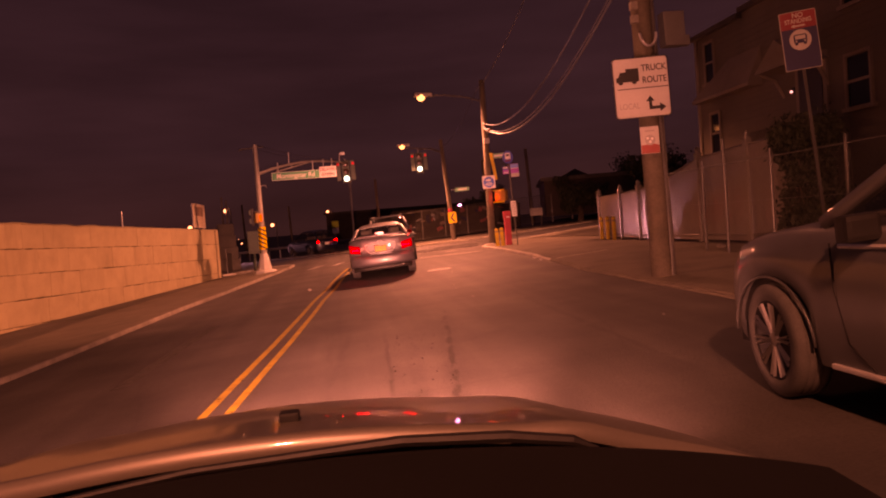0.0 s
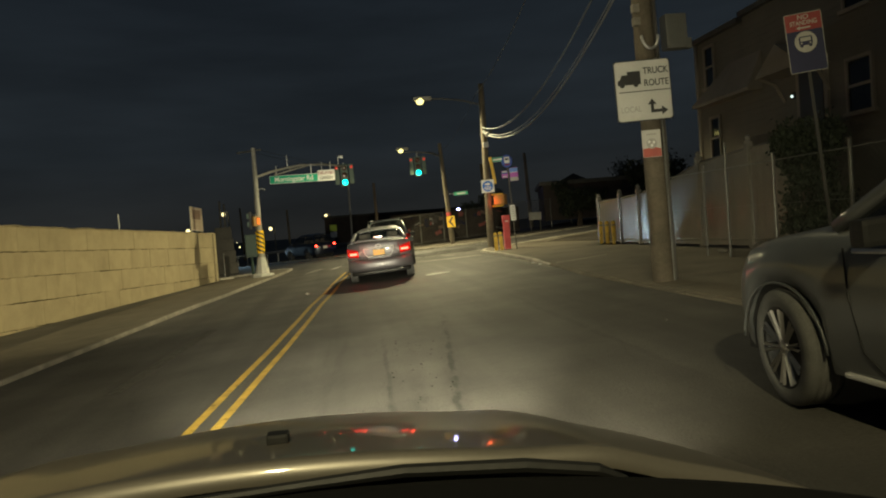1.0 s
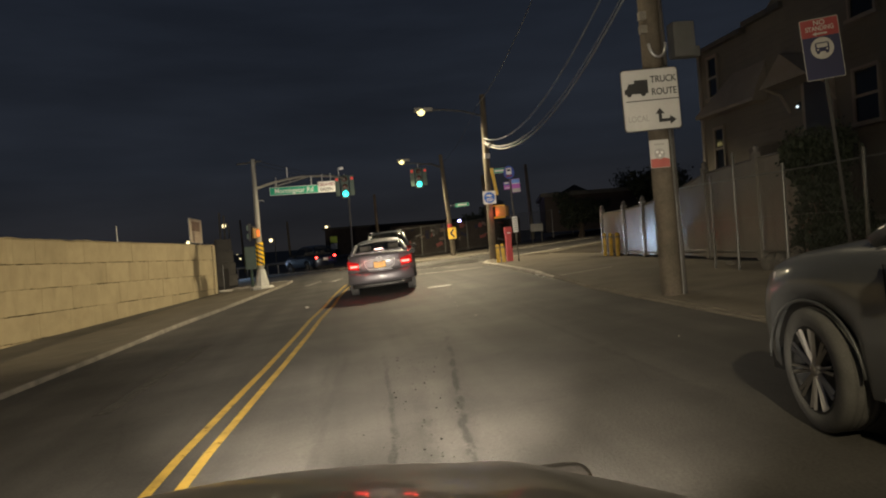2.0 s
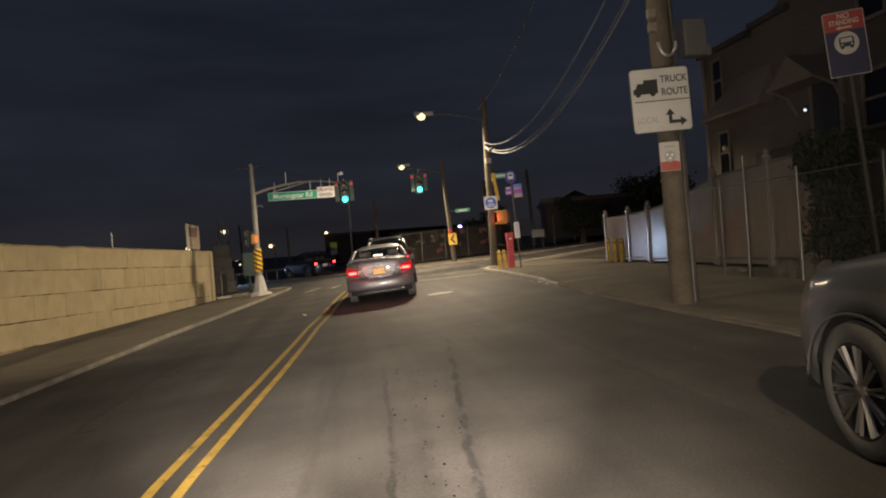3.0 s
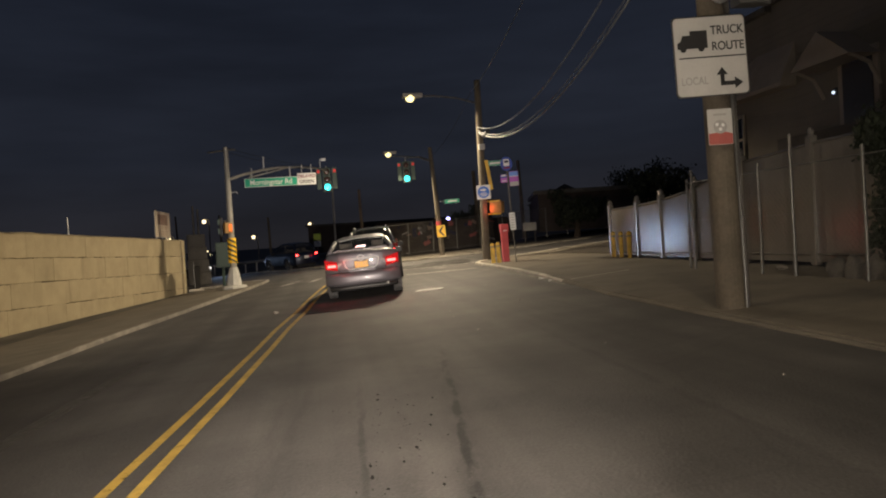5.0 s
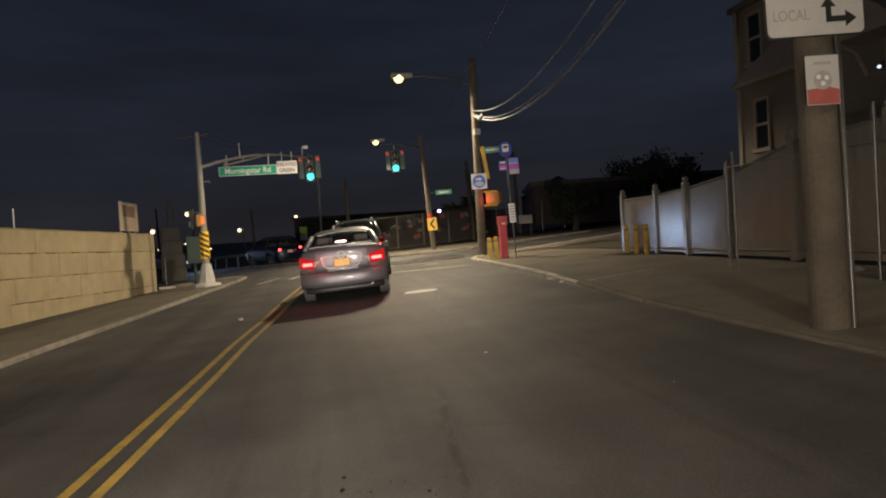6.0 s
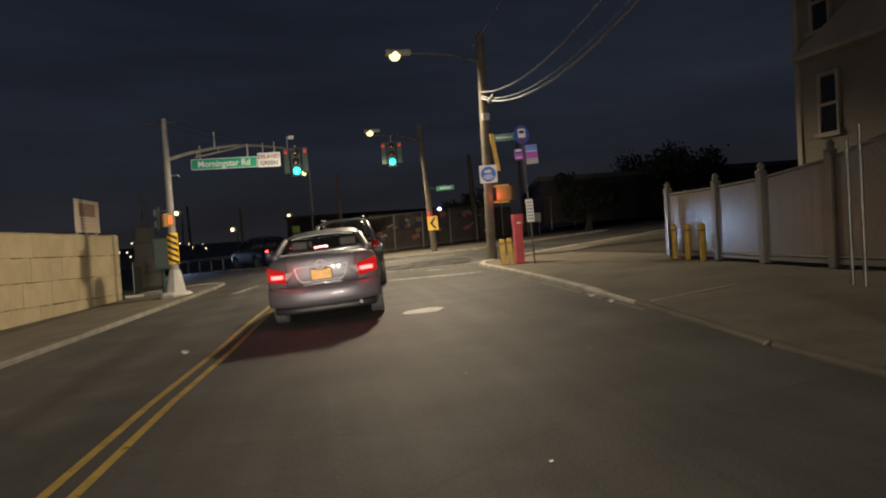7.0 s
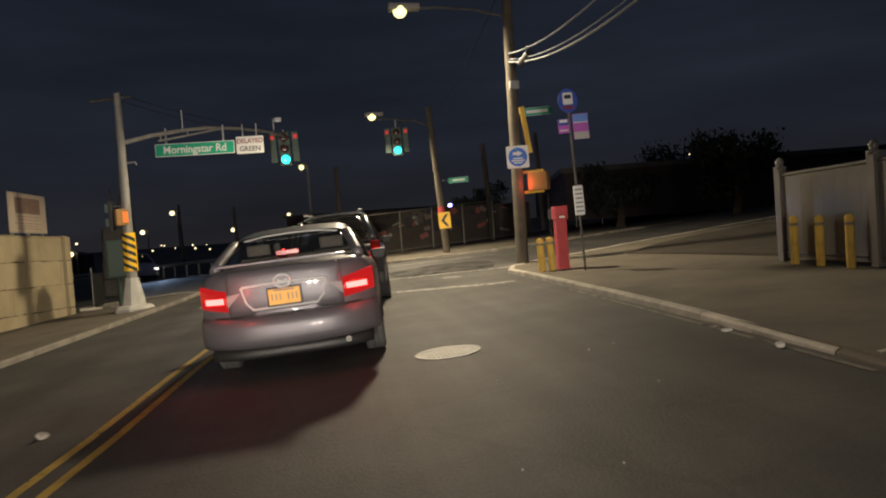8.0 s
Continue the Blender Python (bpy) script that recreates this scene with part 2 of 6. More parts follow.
dripped(M_BLOCK, (0.16, 0.13, 0.075), 0.34)
patchy(M_YELLOW, 9.0, 0.24, 0.42)
patchy(M_WHITEPAINT, 9.0, 0.34, 0.56)
M_IRON = material("cast_iron", (0.15, 0.145, 0.135), 0.58, metal=0.5, vary=0.3, scale=8, fine=90, bump=0.3)
M_CONDUIT = material("dark_conduit", (0.05, 0.045, 0.038), 0.6, vary=0.3, scale=4, fine=40, bump=0.2)
M_WOOD = material("weathered_pole_wood", (0.094, 0.078, 0.057), 0.9, vary=0.4, scale=2, fine=25, bump=0.6, stain=0.5, stain_colour=(0.05, 0.04, 0.03))
M_STEEL = material("galvanised_steel", (0.36, 0.36, 0.35), 0.45, metal=0.7, vary=0.2, scale=6, fine=50, bump=0.1)
M_DULLSTEEL = material("dull_fence_steel", (0.12, 0.118, 0.11), 0.4, metal=0.5, vary=0.3, scale=6, fine=50, bump=0.1)
M_POLEPAINT = material("silver_pole_paint", (0.25, 0.24, 0.215), 0.6, metal=0.2, vary=0.25, scale=3, fine=40, bump=0.1, stain=0.25, stain_colour=(0.16, 0.14, 0.11))
M_BLACK = material("black_plastic", (0.012, 0.012, 0.012), 0.55, vary=0.2, scale=6, fine=60, bump=0.1)
M_RUBBER = material("tyre_rubber", (0.055, 0.055, 0.055), 0.85, vary=0.3, scale=8, fine=90, bump=0.3)
M_ALLOY = material("alloy_rim", (0.36, 0.34, 0.31), 0.35, metal=0.9, vary=0.12, scale=9, fine=60, bump=0.02)
M_CHROME = material("chrome", (0.66, 0.66, 0.66), 0.3, metal=0.4, vary=0.05, scale=9, fine=60, bump=0)
M_SIGNWHITE = material("sign_white", (0.72, 0.72, 0.70), 0.45, vary=0.07, scale=3, fine=40, bump=0.03, stain=0.1, stain_colour=(0.45, 0.44, 0.4))
M_METERBOX = material("meter_box_grey", (0.10, 0.10, 0.095), 0.6, metal=0.2, vary=0.15, scale=4, fine=40, bump=0.05)
M_SIGNDIRTY = material("weathered_sign_white", (0.46, 0.455, 0.43), 0.5, vary=0.1, scale=3, fine=40, bump=0.03, stain=0.25, stain_colour=(0.28, 0.27, 0.24))
M_SIGNBLACK = material("sign_black", (0.015, 0.015, 0.015), 0.5, vary=0.1, scale=5, fine=40, bump=0)
M_SIGNGREEN = material("sign_green", (0.005, 0.31, 0.18), 0.45, vary=0.08, scale=4, fine=40, bump=0.02)
M_SIGNBLUE = material("sign_blue", (0.015, 0.14, 0.60), 0.45, vary=0.08, scale=4, fine=40, bump=0.02)
M_SIGNNAVY = material("sign_navy", (0.009, 0.011, 0.05), 0.65, vary=0.08, scale=4, fine=40, bump=0.02)
M_SIGNDEEP = material("sign_deep_blue", (0.03, 0.07, 0.36), 0.45, vary=0.08, scale=4, fine=40, bump=0.02)
M_FADERED = material("faded_red_print", (0.36, 0.09, 0.075), 0.6, vary=0.2, scale=6, fine=40, bump=0.0)
M_SIGNRED = material("sign_red", (0.21, 0.015, 0.018), 0.45, vary=0.1, scale=4, fine=40, bump=0.02)
M_SIGNSKY = material("sign_light_blue", (0.16, 0.30, 0.72), 0.45, vary=0.08, scale=4, fine=40, bump=0.02)
M_SIGNPURPLE = material("sign_purple", (0.46, 0.12, 0.5), 0.45, vary=0.1, scale=4, fine=40, bump=0.02)
M_SIGNYELLOW = material("sign_yellow", (0.85, 0.50, 0.01), 0.45, vary=0.08, scale=4, fine=40, bump=0.02)
M_SIGNLIME = material("sign_fluorescent_yellow", (0.62, 0.80, 0.02), 0.45, vary=0.08, scale=4, fine=40, bump=0.02)
M_PINKBOARD = material("faded_board", (0.52, 0.44, 0.34), 0.6, vary=0.15, scale=3, fine=40, bump=0.05)
M_TEXTBROWN = material("faded_print", (0.24, 0.16, 0.12), 0.6, vary=0.3, scale=6, fine=40, bump=0.0)
M_POLEBASE = material("white_pole_base", (0.42, 0.41, 0.37), 0.8, vary=0.2, scale=4, fine=50, bump=0.2, stain=0.3, stain_colour=(0.2, 0.18, 0.15))
M_GREYPRINT = material("faded_grey_print", (0.34, 0.33, 0.31), 0.6, vary=0.2, scale=6, fine=40, bump=0.0)
M_DASH = material("dash_vinyl", (0.006, 0.006, 0.006), 0.9, spec=0.15, vary=0.2, scale=6, fine=60, bump=0.1)
M_FAINTPRINT = material("worn_print", (0.42, 0.31, 0.24), 0.6, vary=0.3, scale=6, fine=40, bump=0.0)
M_REDPOST = material("red_post_paint", (0.42, 0.045, 0.05), 0.55, vary=0.2, scale=4, fine=50, stain=0.25, stain_colour=(0.2, 0.03, 0.03))
M_BOLLARD = material("bollard_yellow", (0.62, 0.40, 0.06), 0.6, vary=0.2, scale=5, fine=50, stain=0.35, stain_colour=(0.3, 0.2, 0.05))
M_ORANGE = material("signal_housing_yellow", (0.27, 0.145, 0.04), 0.55, vary=0.15, scale=5, fine=50, bump=0.05)
M_SIGHOUSE = material("signal_housing_green", (0.05, 0.09, 0.065), 0.5, vary=0.15, scale=5, fine=50, bump=0.05)
M_CABINET = material("green_cabinet_paint", (0.015, 0.034, 0.025), 0.6, vary=0.2, scale=4, fine=50, stain=0.2)
M_VINYL = material("white_vinyl", (0.17, 0.158, 0.138), 0.21, spec=0.6, vary=0.08, scale=2, fine=30, bump=0.015, stain=0.15, stain_colour=(0.34, 0.31, 0.26))
M_SIDING = material("beige_siding", (0.175, 0.154, 0.119), 0.8, vary=0.12, scale=1.5, fine=30, bump=0.1, stain=0.15, stain_colour=(0.2, 0.16, 0.11))
M_TRIM = material("house_trim", (0.29, 0.25, 0.195), 0.7, vary=0.12, scale=3, fine=30, bump=0.05)
M_SHINGLE = material("roof_shingle", (0.085, 0.08, 0.07), 0.9, vary=0.35, scale=3, fine=30, bump=0.4, random_tint=0.2)
M_DARKHOUSE = material("dark_brick", (0.055, 0.042, 0.036), 0.9, vary=0.3, scale=2, fine=20, bump=0.3)
M_DOOR = material("dark_door", (0.02, 0.016, 0.014), 0.5, vary=0.2, scale=4, fine=30)
M_GLASS = material("dark_glass", (0.012, 0.014, 0.016), 0.06, vary=0.1, scale=2, fine=10, bump=0, spec=0.6)
M_CARGLASS = material("tinted_car_glass", (0.012, 0.014, 0.016), 0.05, vary=0.05, scale=2, fine=10, bump=0, spec=0.6)
M_CARGLASS.node_tree.nodes["Principled BSDF"].inputs["Alpha"].default_value = 0.5
M_SEAT = material("grey_seat_cloth", (0.22, 0.20, 0.17), 0.9, vary=0.2, scale=8, fine=90, bump=0.2)
M_SOIL = material("yard_soil", (0.05, 0.04, 0.028), 0.95, vary=0.4, scale=2, fine=25, bump=0.6, stain=0.4)
M_LEAF = material("evergreen_leaf", (0.017, 0.024, 0.011), 0.75, vary=0.5, scale=3, fine=30, bump=0.1)
M_BARK = material("bark", (0.06, 0.045, 0.035), 0.95, vary=0.3, scale=4, fine=30, bump=0.5)
M_CABLE = material("cable_sheath", (0.2, 0.215, 0.22), 0.5, vary=0.2, scale=3, fine=30, bump=0.05)
M_SEDAN = material("silver_car_paint", (0.115, 0.108, 0.12), 0.48, metal=0.4, vary=0.06, scale=4, fine=120, bump=0.0, coat=0.25)
M_SUV = material("charcoal_car_paint", (0.07, 0.075, 0.08), 0.28, metal=0.2, vary=0.1, scale=3, fine=120, bump=0.0, coat=0.8)
M_PARKED = material("dark_grey_car_paint", (0.09, 0.094, 0.096), 0.34, metal=0.15, vary=0.1, scale=3, fine=120, bump=0.0, coat=0.6)
# Paler copy of the tyre rubber; light on the parked wheels is in its colour
M_TYRELIT = material("lit_tyre_rubber", (0.095, 0.093, 0.088), 0.9, vary=0.3, scale=8, fine=90, bump=0.3)
M_BLUECAR = material("blue_car_paint", (0.010, 0.016, 0.036), 0.32, metal=0.4, vary=0.08, scale=4, fine=120, bump=0.0, coat=0.7)
M_HOOD = material("grey_beige_car_paint", (0.15, 0.136, 0.115), 0.38, metal=0.4, vary=0.08, scale=3, fine=120, bump=0.0, coat=0.5)
M_PLATE = material("plate_yellow", (0.60, 0.30, 0.012), 0.5, vary=0.08, scale=8, fine=60, bump=0.02)
M_REFLECT = material("clear_lens", (0.28, 0.26, 0.26), 0.2, vary=0.1, scale=20, fine=90, bump=0.1)
M_REDLENS = material("red_lens", (0.35, 0.01, 0.01), 0.2, vary=0.15, scale=20, fine=90, bump=0.1)
M_UNLIT = material("unlit_signal_lens", (0.06, 0.02, 0.015), 0.25, vary=0.1, scale=20, fine=60, bump=0.0)
G_LAMP = glow("street_lamp_led", (1.0, 0.84, 0.36), 2.0)
G_GREEN = glow("green_signal", (0.03, 0.95, 0.92), 4.0)
G_REDSIG = glow("red_signal", (1.0, 0.06, 0.05), 0.28)
G_HAND = glow("orange_hand", (1.0, 0.16, 0.03), 1.0)
G_TAIL = glow("tail_light", (1.0, 0.035, 0.03), 18.0)
G_TAILRIM = material("tail_lamp_lens", (0.06, 0.0015, 0.0015), 0.2, vary=0.15, scale=20, fine=90, bump=0.1, emit=7.0)
G_TAILSOFT = material("third_brake_light", (0.05, 0.002, 0.002), 0.2, vary=0.1, scale=20, fine=90, bump=0.0, emit=6.0)
G_HEAD = glow("head_light", (1.0, 0.95, 0.85), 2.0)
G_PURPLE = glow("violet_led", (0.5, 0.48, 1.0), 5.0)
G_FARLAMP = glow("far_lamp", (1.0, 0.80, 0.45), 2.4)
G_PORCH = glow("porch_led", (0.75, 0.88, 1.0), 1.2)


# ---- builders ----
def gz(x, y=0.0):
    """Height of the road, which falls to the left."""
    return -0.07 + 0.06 * max(-45.0, min(30.0, x))


def finish(name, bm, mat, parent=None, label="", smooth=False, loc=None):
    me = bpy.data.meshes.new(name)
    bmesh.ops.recalc_face_normals(bm, faces=bm.faces)
    bm.to_mesh(me)
    bm.free()
    for m in (mat if isinstance(mat, (list, tuple)) else (mat,)):
        me.materials.append(m)
    if smooth:
        for p in me.polygons:
            p.use_smooth = True
    ob = new(name, me)
    if parent:
        ob.parent = parent
    if loc is not None:
        ob.location = loc
    if label:
        tagged(ob, label)
    return ob


def part(name, bm, mat, parent, label="", smooth=False):
    return finish(name, bm, mat, parent, label, smooth)


def thing(name, m, label, category, group="", kind=""):
    ob = new(name)
    ob.matrix_world = m
    ob.empty_display_size = 0.3
    return tagged(ob, label, category, group, kind)


def box(bm, c, s, rot=None, bevel=0.0, mi=0):
    r = bmesh.ops.create_cube(bm, size=1.0)
    vs = r["verts"]
    for v in vs:
        v.co = Vector((v.co.x * s[0], v.co.y * s[1], v.co.z * s[2]))
    if bevel:
        es = list({e for v in vs for e in v.link_edges})
        out = bmesh.ops.bevel(bm, geom=es, offset=bevel, segments=2, affect="EDGES", profile=0.7)
        vs = list({v for f in out["faces"] for v in f.verts} | {v for v in vs if v.is_valid})
    for v in vs:
        if rot:
            v.co = rot @ v.co
        v.co = v.co + Vector(c)
    if mi:
        for f in {f for v in vs for f in v.link_faces}:
            f.material_index = mi
    return vs


def ring(bm, c, ax, r, n):
    q = Vector(ax).normalized().to_track_quat("Z", "Y")
    return [bm.verts.new(Vector(c) + q @ Vector((r * math.cos(2 * math.pi * k / n), r * math.sin(2 * math.pi * k / n), 0))) for k in range(n)]


def cyl(bm, p0, p1, r0, r1=None, n=16, caps=True):
    r1 = r0 if r1 is None else r1
    ax = Vector(p1) - Vector(p0)
    a, b = ring(bm, p0, ax, r0, n), ring(bm, p1, ax, r1, n)
    for k in range(n):
        bm.faces.new((a[k], a[(k + 1) % n], b[(k + 1) % n], b[k]))
    if caps:
        bm.faces.new(a[::-1])
        bm.faces.new(b)


def tube(bm, pts, r, n=8):
    pts = [Vector(p) for p in pts]
    rows = []
    for k, p in enumerate(pts):
        ax = pts[min(k + 1, len(pts) - 1)] - pts[max(k - 1, 0)]
        rows.append(ring(bm, p, ax, r[k] if isinstance(r, (list, tuple)) else r, n))
    for a, b in zip(rows, rows[1:]):
        for k in range(n):
            bm.faces.new((a[k], a[(k + 1) % n], b[(k + 1) % n], b[k]))
    bm.faces.new(rows[0][::-1])
    bm.faces.new(rows[-1])


def lathe(bm, prof, n=32, axis="x", flip=1):
    """Turns rows of (radius, offset) round the x axis (wheels) or z axis."""
    rows = []
    for r, o in prof:
        row = []
        for k in range(n):
            a = 2 * math.pi * k / n
            row.append(bm.verts.new((o * flip, r * math.cos(a), r * math.sin(a)) if axis == "x" else (r * math.cos(a), r * math.sin(a), o)))
        rows.append(row)
    for a, b in zip(rows, rows[1:]):
        for k in range(n):
            bm.faces.new((a[k], a[(k + 1) % n], b[(k + 1) % n], b[k]))
    return rows


def slab_poly(bm, pts, thick, top):
    """A raised flat piece with outline pts (x, y); its top follows top(x, y)."""
    up = [bm.verts.new((x, y, top(x, y))) for x, y in pts]
    dn = [bm.verts.new((x, y, top(x, y) - thick)) for x, y in pts]
    bm.faces.new(up)
    bm.faces.new(dn[::-1])
    for k in range(len(pts)):
        j = (k + 1) % len(pts)
        bm.faces.new((up[k], dn[k], dn[j], up[j]))


def flat_shape(bm, pts, depth):
    """A thin plate in the x-z plane, its face towards -y."""
    f = [bm.verts.new((x, 0, z)) for x, z in pts]
    b = [bm.verts.new((x, depth, z)) for x, z in pts]
    bm.faces.new(f)
    bm.faces.new(b[::-1])
    for k in range(len(pts)):
        j = (k + 1) % len(pts)
        bm.faces.new((f[k], b[k], b[j], f[j]))


def rounded(w, h, r, n=5):
    out = []
    for cx, cz, a0 in ((w / 2 - r, h / 2 - r, 0), (-w / 2 + r, h / 2 - r, 90), (-w / 2 + r, -h / 2 + r, 180), (w / 2 - r, -h / 2 + r, 270)):
        for k in range(n + 1):
            a = radians(a0 + 90 * k / n)
            out.append((cx + r * math.cos(a), cz + r * math.sin(a)))
    return out


def plate(name, parent, pts, mat, x=0, z=0, y=0.0, depth=0.004, label=""):
    bm = bmesh.new()
    flat_shape(bm, pts, depth)
    ob = part(name, bm, mat, parent, label)
    ob.location = (x, y, z)
    return ob


def lettering(name, text, size, mat, parent, x, z, y, align="CENTER", squeeze=1.0):
    cu = bpy.data.curves.new(name, "FONT")
    cu.body, cu.size, cu.align_x, cu.align_y, cu.extrude, cu.offset = text, size, align, "CENTER", 0.0015, size * 0.015
    tmp = bpy.data.objects.new(name, cu)
    scene.collection.objects.link(tmp)
    bpy.context.view_layer.update()
    me = bpy.data.meshes.new_from_object(tmp.evaluated_get(bpy.context.evaluated_depsgraph_get()))
    bpy.data.objects.remove(tmp)
    bpy.data.curves.remove(cu)
    me.materials.clear()
    me.materials.append(mat)
    ob = new(name, me)
    ob.parent = parent
    ob.location, ob.rotation_euler, ob.scale = (x, y, z), (radians(90), 0, 0), (squeeze, 1, 1)
    return ob


def bars(parent, mat, x, z, w, h, y=-0.004, name="bar"):
    return plate(name, parent, [(-w / 2, -h / 2), (w / 2, -h / 2), (w / 2, h / 2), (-w / 2, h / 2)], mat, x, z, y, 0.003)


def disc(r, n=32, sx=1.0):
    return [(sx * r * math.cos(2 * math.pi * k / n), r * math.sin(2 * math.pi * k / n)) for k in range(n)]


def along(pts, step):
    """Even steps along a polyline: rows of (point, heading)."""
    out = []
    for a, b in zip(pts, pts[1:]):
        a, b = Vector(a), Vector(b)
        n = max(1, round((b - a).length / step))
        for k in range(n):
            out.append((a.lerp(b, k / n), a.lerp(b, (k + 1) / n)))
    return out


# ---- ground, road, pavements ----
bm = bmesh.new()
gx = [-2500, -300, -45, -20, -10, -4, 0, 5, 10, 30, 300, 2500]
gy = [-1500, -60, -20, 0, 20, 40, 80, 300, 3000]
grid = [[bm.verts.new((x, y, gz(x))) for x in gx] for y in gy]
for r0, r1 in zip(grid, grid[1:]):
    for k in range(len(gx) - 1):
        bm.faces.new((r0[k], r0[k + 1], r1[k + 1], r1[k]))
road = finish("road", bm, M_ROAD)
tagged(road, "worn grey asphalt road with cracks and oil drips", "road", kind="structure")

KERB_R = [(4.3, -30), (4.52, 3), (4.54, 7.2), (4.62, 11), (4.70, 13.6)]
KERB_R2 = [(4.80, 14.4), (5.05, 17.0), (5.25, 21), (5.38, 25), (5.42, 27.4), (5.72, 28.3), (6.5, 28.9), (10.8, 31.0), (34, 41)]
KERB_L = [(-7.6, -25), (-5.6, 2), (-4.7, 10.4), (-4.1, 18), (-3.55, 23), (-3.03, 28.3), (-2.58, 33), (-2.5, 35.4)]
KERB_L2 = [(-2.5, 35.4), (-2.95, 36.3), (-3.6, 36.7), (-6.7, 36.8), (-30, 33)]
KERB_F = [(-22, 80), (-8.5, 58), (-1.2, 45.5), (1.6, 40.6), (3.9, 38.3), (7.5, 37.0), (14, 38.6), (34, 48)]
KH = 0.08


def kerb_top(x, y):
    """Kerb and pavement height: low along the parking lane, full height towards the corner."""
    return gz(x) + (0.085 + 0.025 * min(0.0, x + 4.0) if x < 0 else KH - 0.012 * max(0.0, min(1.0, (17.4 - y) / 3.0)))


def pavement(name, pts, label):
    bm = bmesh.new()
    slab_poly(bm, pts, 0.3, lambda x, y: kerb_top(x, y) - 0.012)
    return tagged(finish(name, bm, M_CONC), label, "pavement", kind="structure")


pavement("pavement_right", KERB_R + KERB_R2 + [(34, -30)], "dirty concrete pavement with joints and a dropped kerb")
wall_line = [(-15.0, -16), (-8.55, 19.8), (-5.86, 34.5)]
pavement("pavement_left", KERB_L + KERB_L2[1:] + [(-30, -25)], "narrow concrete pavement beside the block wall")
pavement("pavement_far", KERB_F + [(34, 120), (-22, 120)], "far pavement behind the junction")


bm = bmesh.new()
slab_poly(bm, [(8.05, 27.3), (8.45, 25.4), (8.75, 22.8), (14.0, 22.8), (14.0, 31.0), (11.4, 29.9), (9.6, 28.7)], 0.06, lambda x, y: kerb_top(x, y) + 0.01 + 0.02 * noise.noise(Vector((x * 2, y * 2, 0))))
tagged(finish("soil_verge", bm, M_SOIL), "dark bare soil verge beside the corner pavement", "soil", kind="structure")


def kerb_run(name, pts, parent_label, mat=None, half=0.06):
    base = thing(name, Matrix.Identity(4), parent_label, "kerb", kind="structure")
    for a, b in along(pts, 1.8):
        if (b - a).length > 6:
            continue
        bm = bmesh.new()
        d = (b - a).normalized()
        nrm = Vector((-d.y, d.x))
        lo = 0.25
        gap = d * 0.006
        vs = []
        for p, s in ((a + gap, -half), (b - gap, -half), (b - gap, half), (a + gap, half)):
            q = p + nrm * s
            vs.append((q.x, q.y))
        up = []
        rz = random.uniform(-0.006, 0.006)
        for x, y in vs:
            sunk = 0.04 * max(0.0, min(1.0, (19.2 - y) / 2.4)) if x > 0 else 0.0
            up.append((x, y, kerb_top(x, y) + 0.006 + rz - sunk))
        lower = [bm.verts.new((x, y, z - lo)) for x, y, z in up]
        mid = [bm.verts.new((x, y, z - 0.02)) for x, y, z in up]
        c = Vector((sum(p[0] for p in up) / 4, sum(p[1] for p in up) / 4, 0))
        top = [bm.verts.new((x - nrm.x * 0.02 * s, y - nrm.y * 0.02 * s, z)) for (x, y, z), s in zip(up, (-1, -1, 1, 1))]
        for k in range(4):
            j = (k + 1) % 4
            bm.faces.new((lower[k], lower[j], mid[j], mid[k]))
            bm.faces.new((mid[k], mid[j], top[j], top[k]))
        bm.faces.new(top)
        part("kerb_stone", bm, mat or M_KERB, base)
    return base


kerb_run("kerb_right_near", KERB_R, "low worn concrete kerb along the parking lane", M_CONC)
kerb_run("kerb_right_drop", [(4.71, 13.7), (4.80, 14.4), (5.042, 16.9)], "low dropped concrete kerb at the driveway", M_CONC)
kerb_run("kerb_right_corner", [(5.05, 16.94)] + KERB_R2[2:], "pale concrete kerb curving round the street corner", M_KERBPALE)
kerb_run("kerb_left", KERB_L, "pale concrete kerb along the opposite lane", M_KERB, 0.045)
kerb_run("kerb_left_corner", KERB_L2[:4], "pale concrete kerb round the corner by the signal pole", M_KERBPALE)
kerb_run("kerb_far", KERB_F[1:7], "far kerb across the junction")


def road_strip(name, pts, w, mat, label, category="road marking", lift=0.006):
    bm = bmesh.new()
    rows = []
    for k, p in enumerate(pts):
        a, b = Vector(pts[max(k - 1, 0)]), Vector(pts[min(k + 1, len(pts) - 1)])
        d = (b - a).normalized()
        nrm = Vector((-d.y, d.x)) * w / 2
        p = Vector(p)
        rows.append([bm.verts.new((q.x, q.y, gz(q.x) + lift)) for q in (p + nrm, p - nrm)])
    for a, b in zip(rows, rows[1:]):
        bm.faces.new((a[0], a[1], b[1], b[0]))
    return tagged(finish(name, bm, mat), label, category, kind="structure")


def yellow_path(off):
    base = [(-2.1, -12), (-1.66, -2), (-1.33, 6.0), (-1.17, 8.3), (-1.06, 9.8), (-0.86, 13.0), (-0.74, 15.3), (-0.51, 18.2), (-0.38, 20.7), (-0.14, 24.0), (0.08, 26.6)]
    return [(x + off, y) for x, y in base]


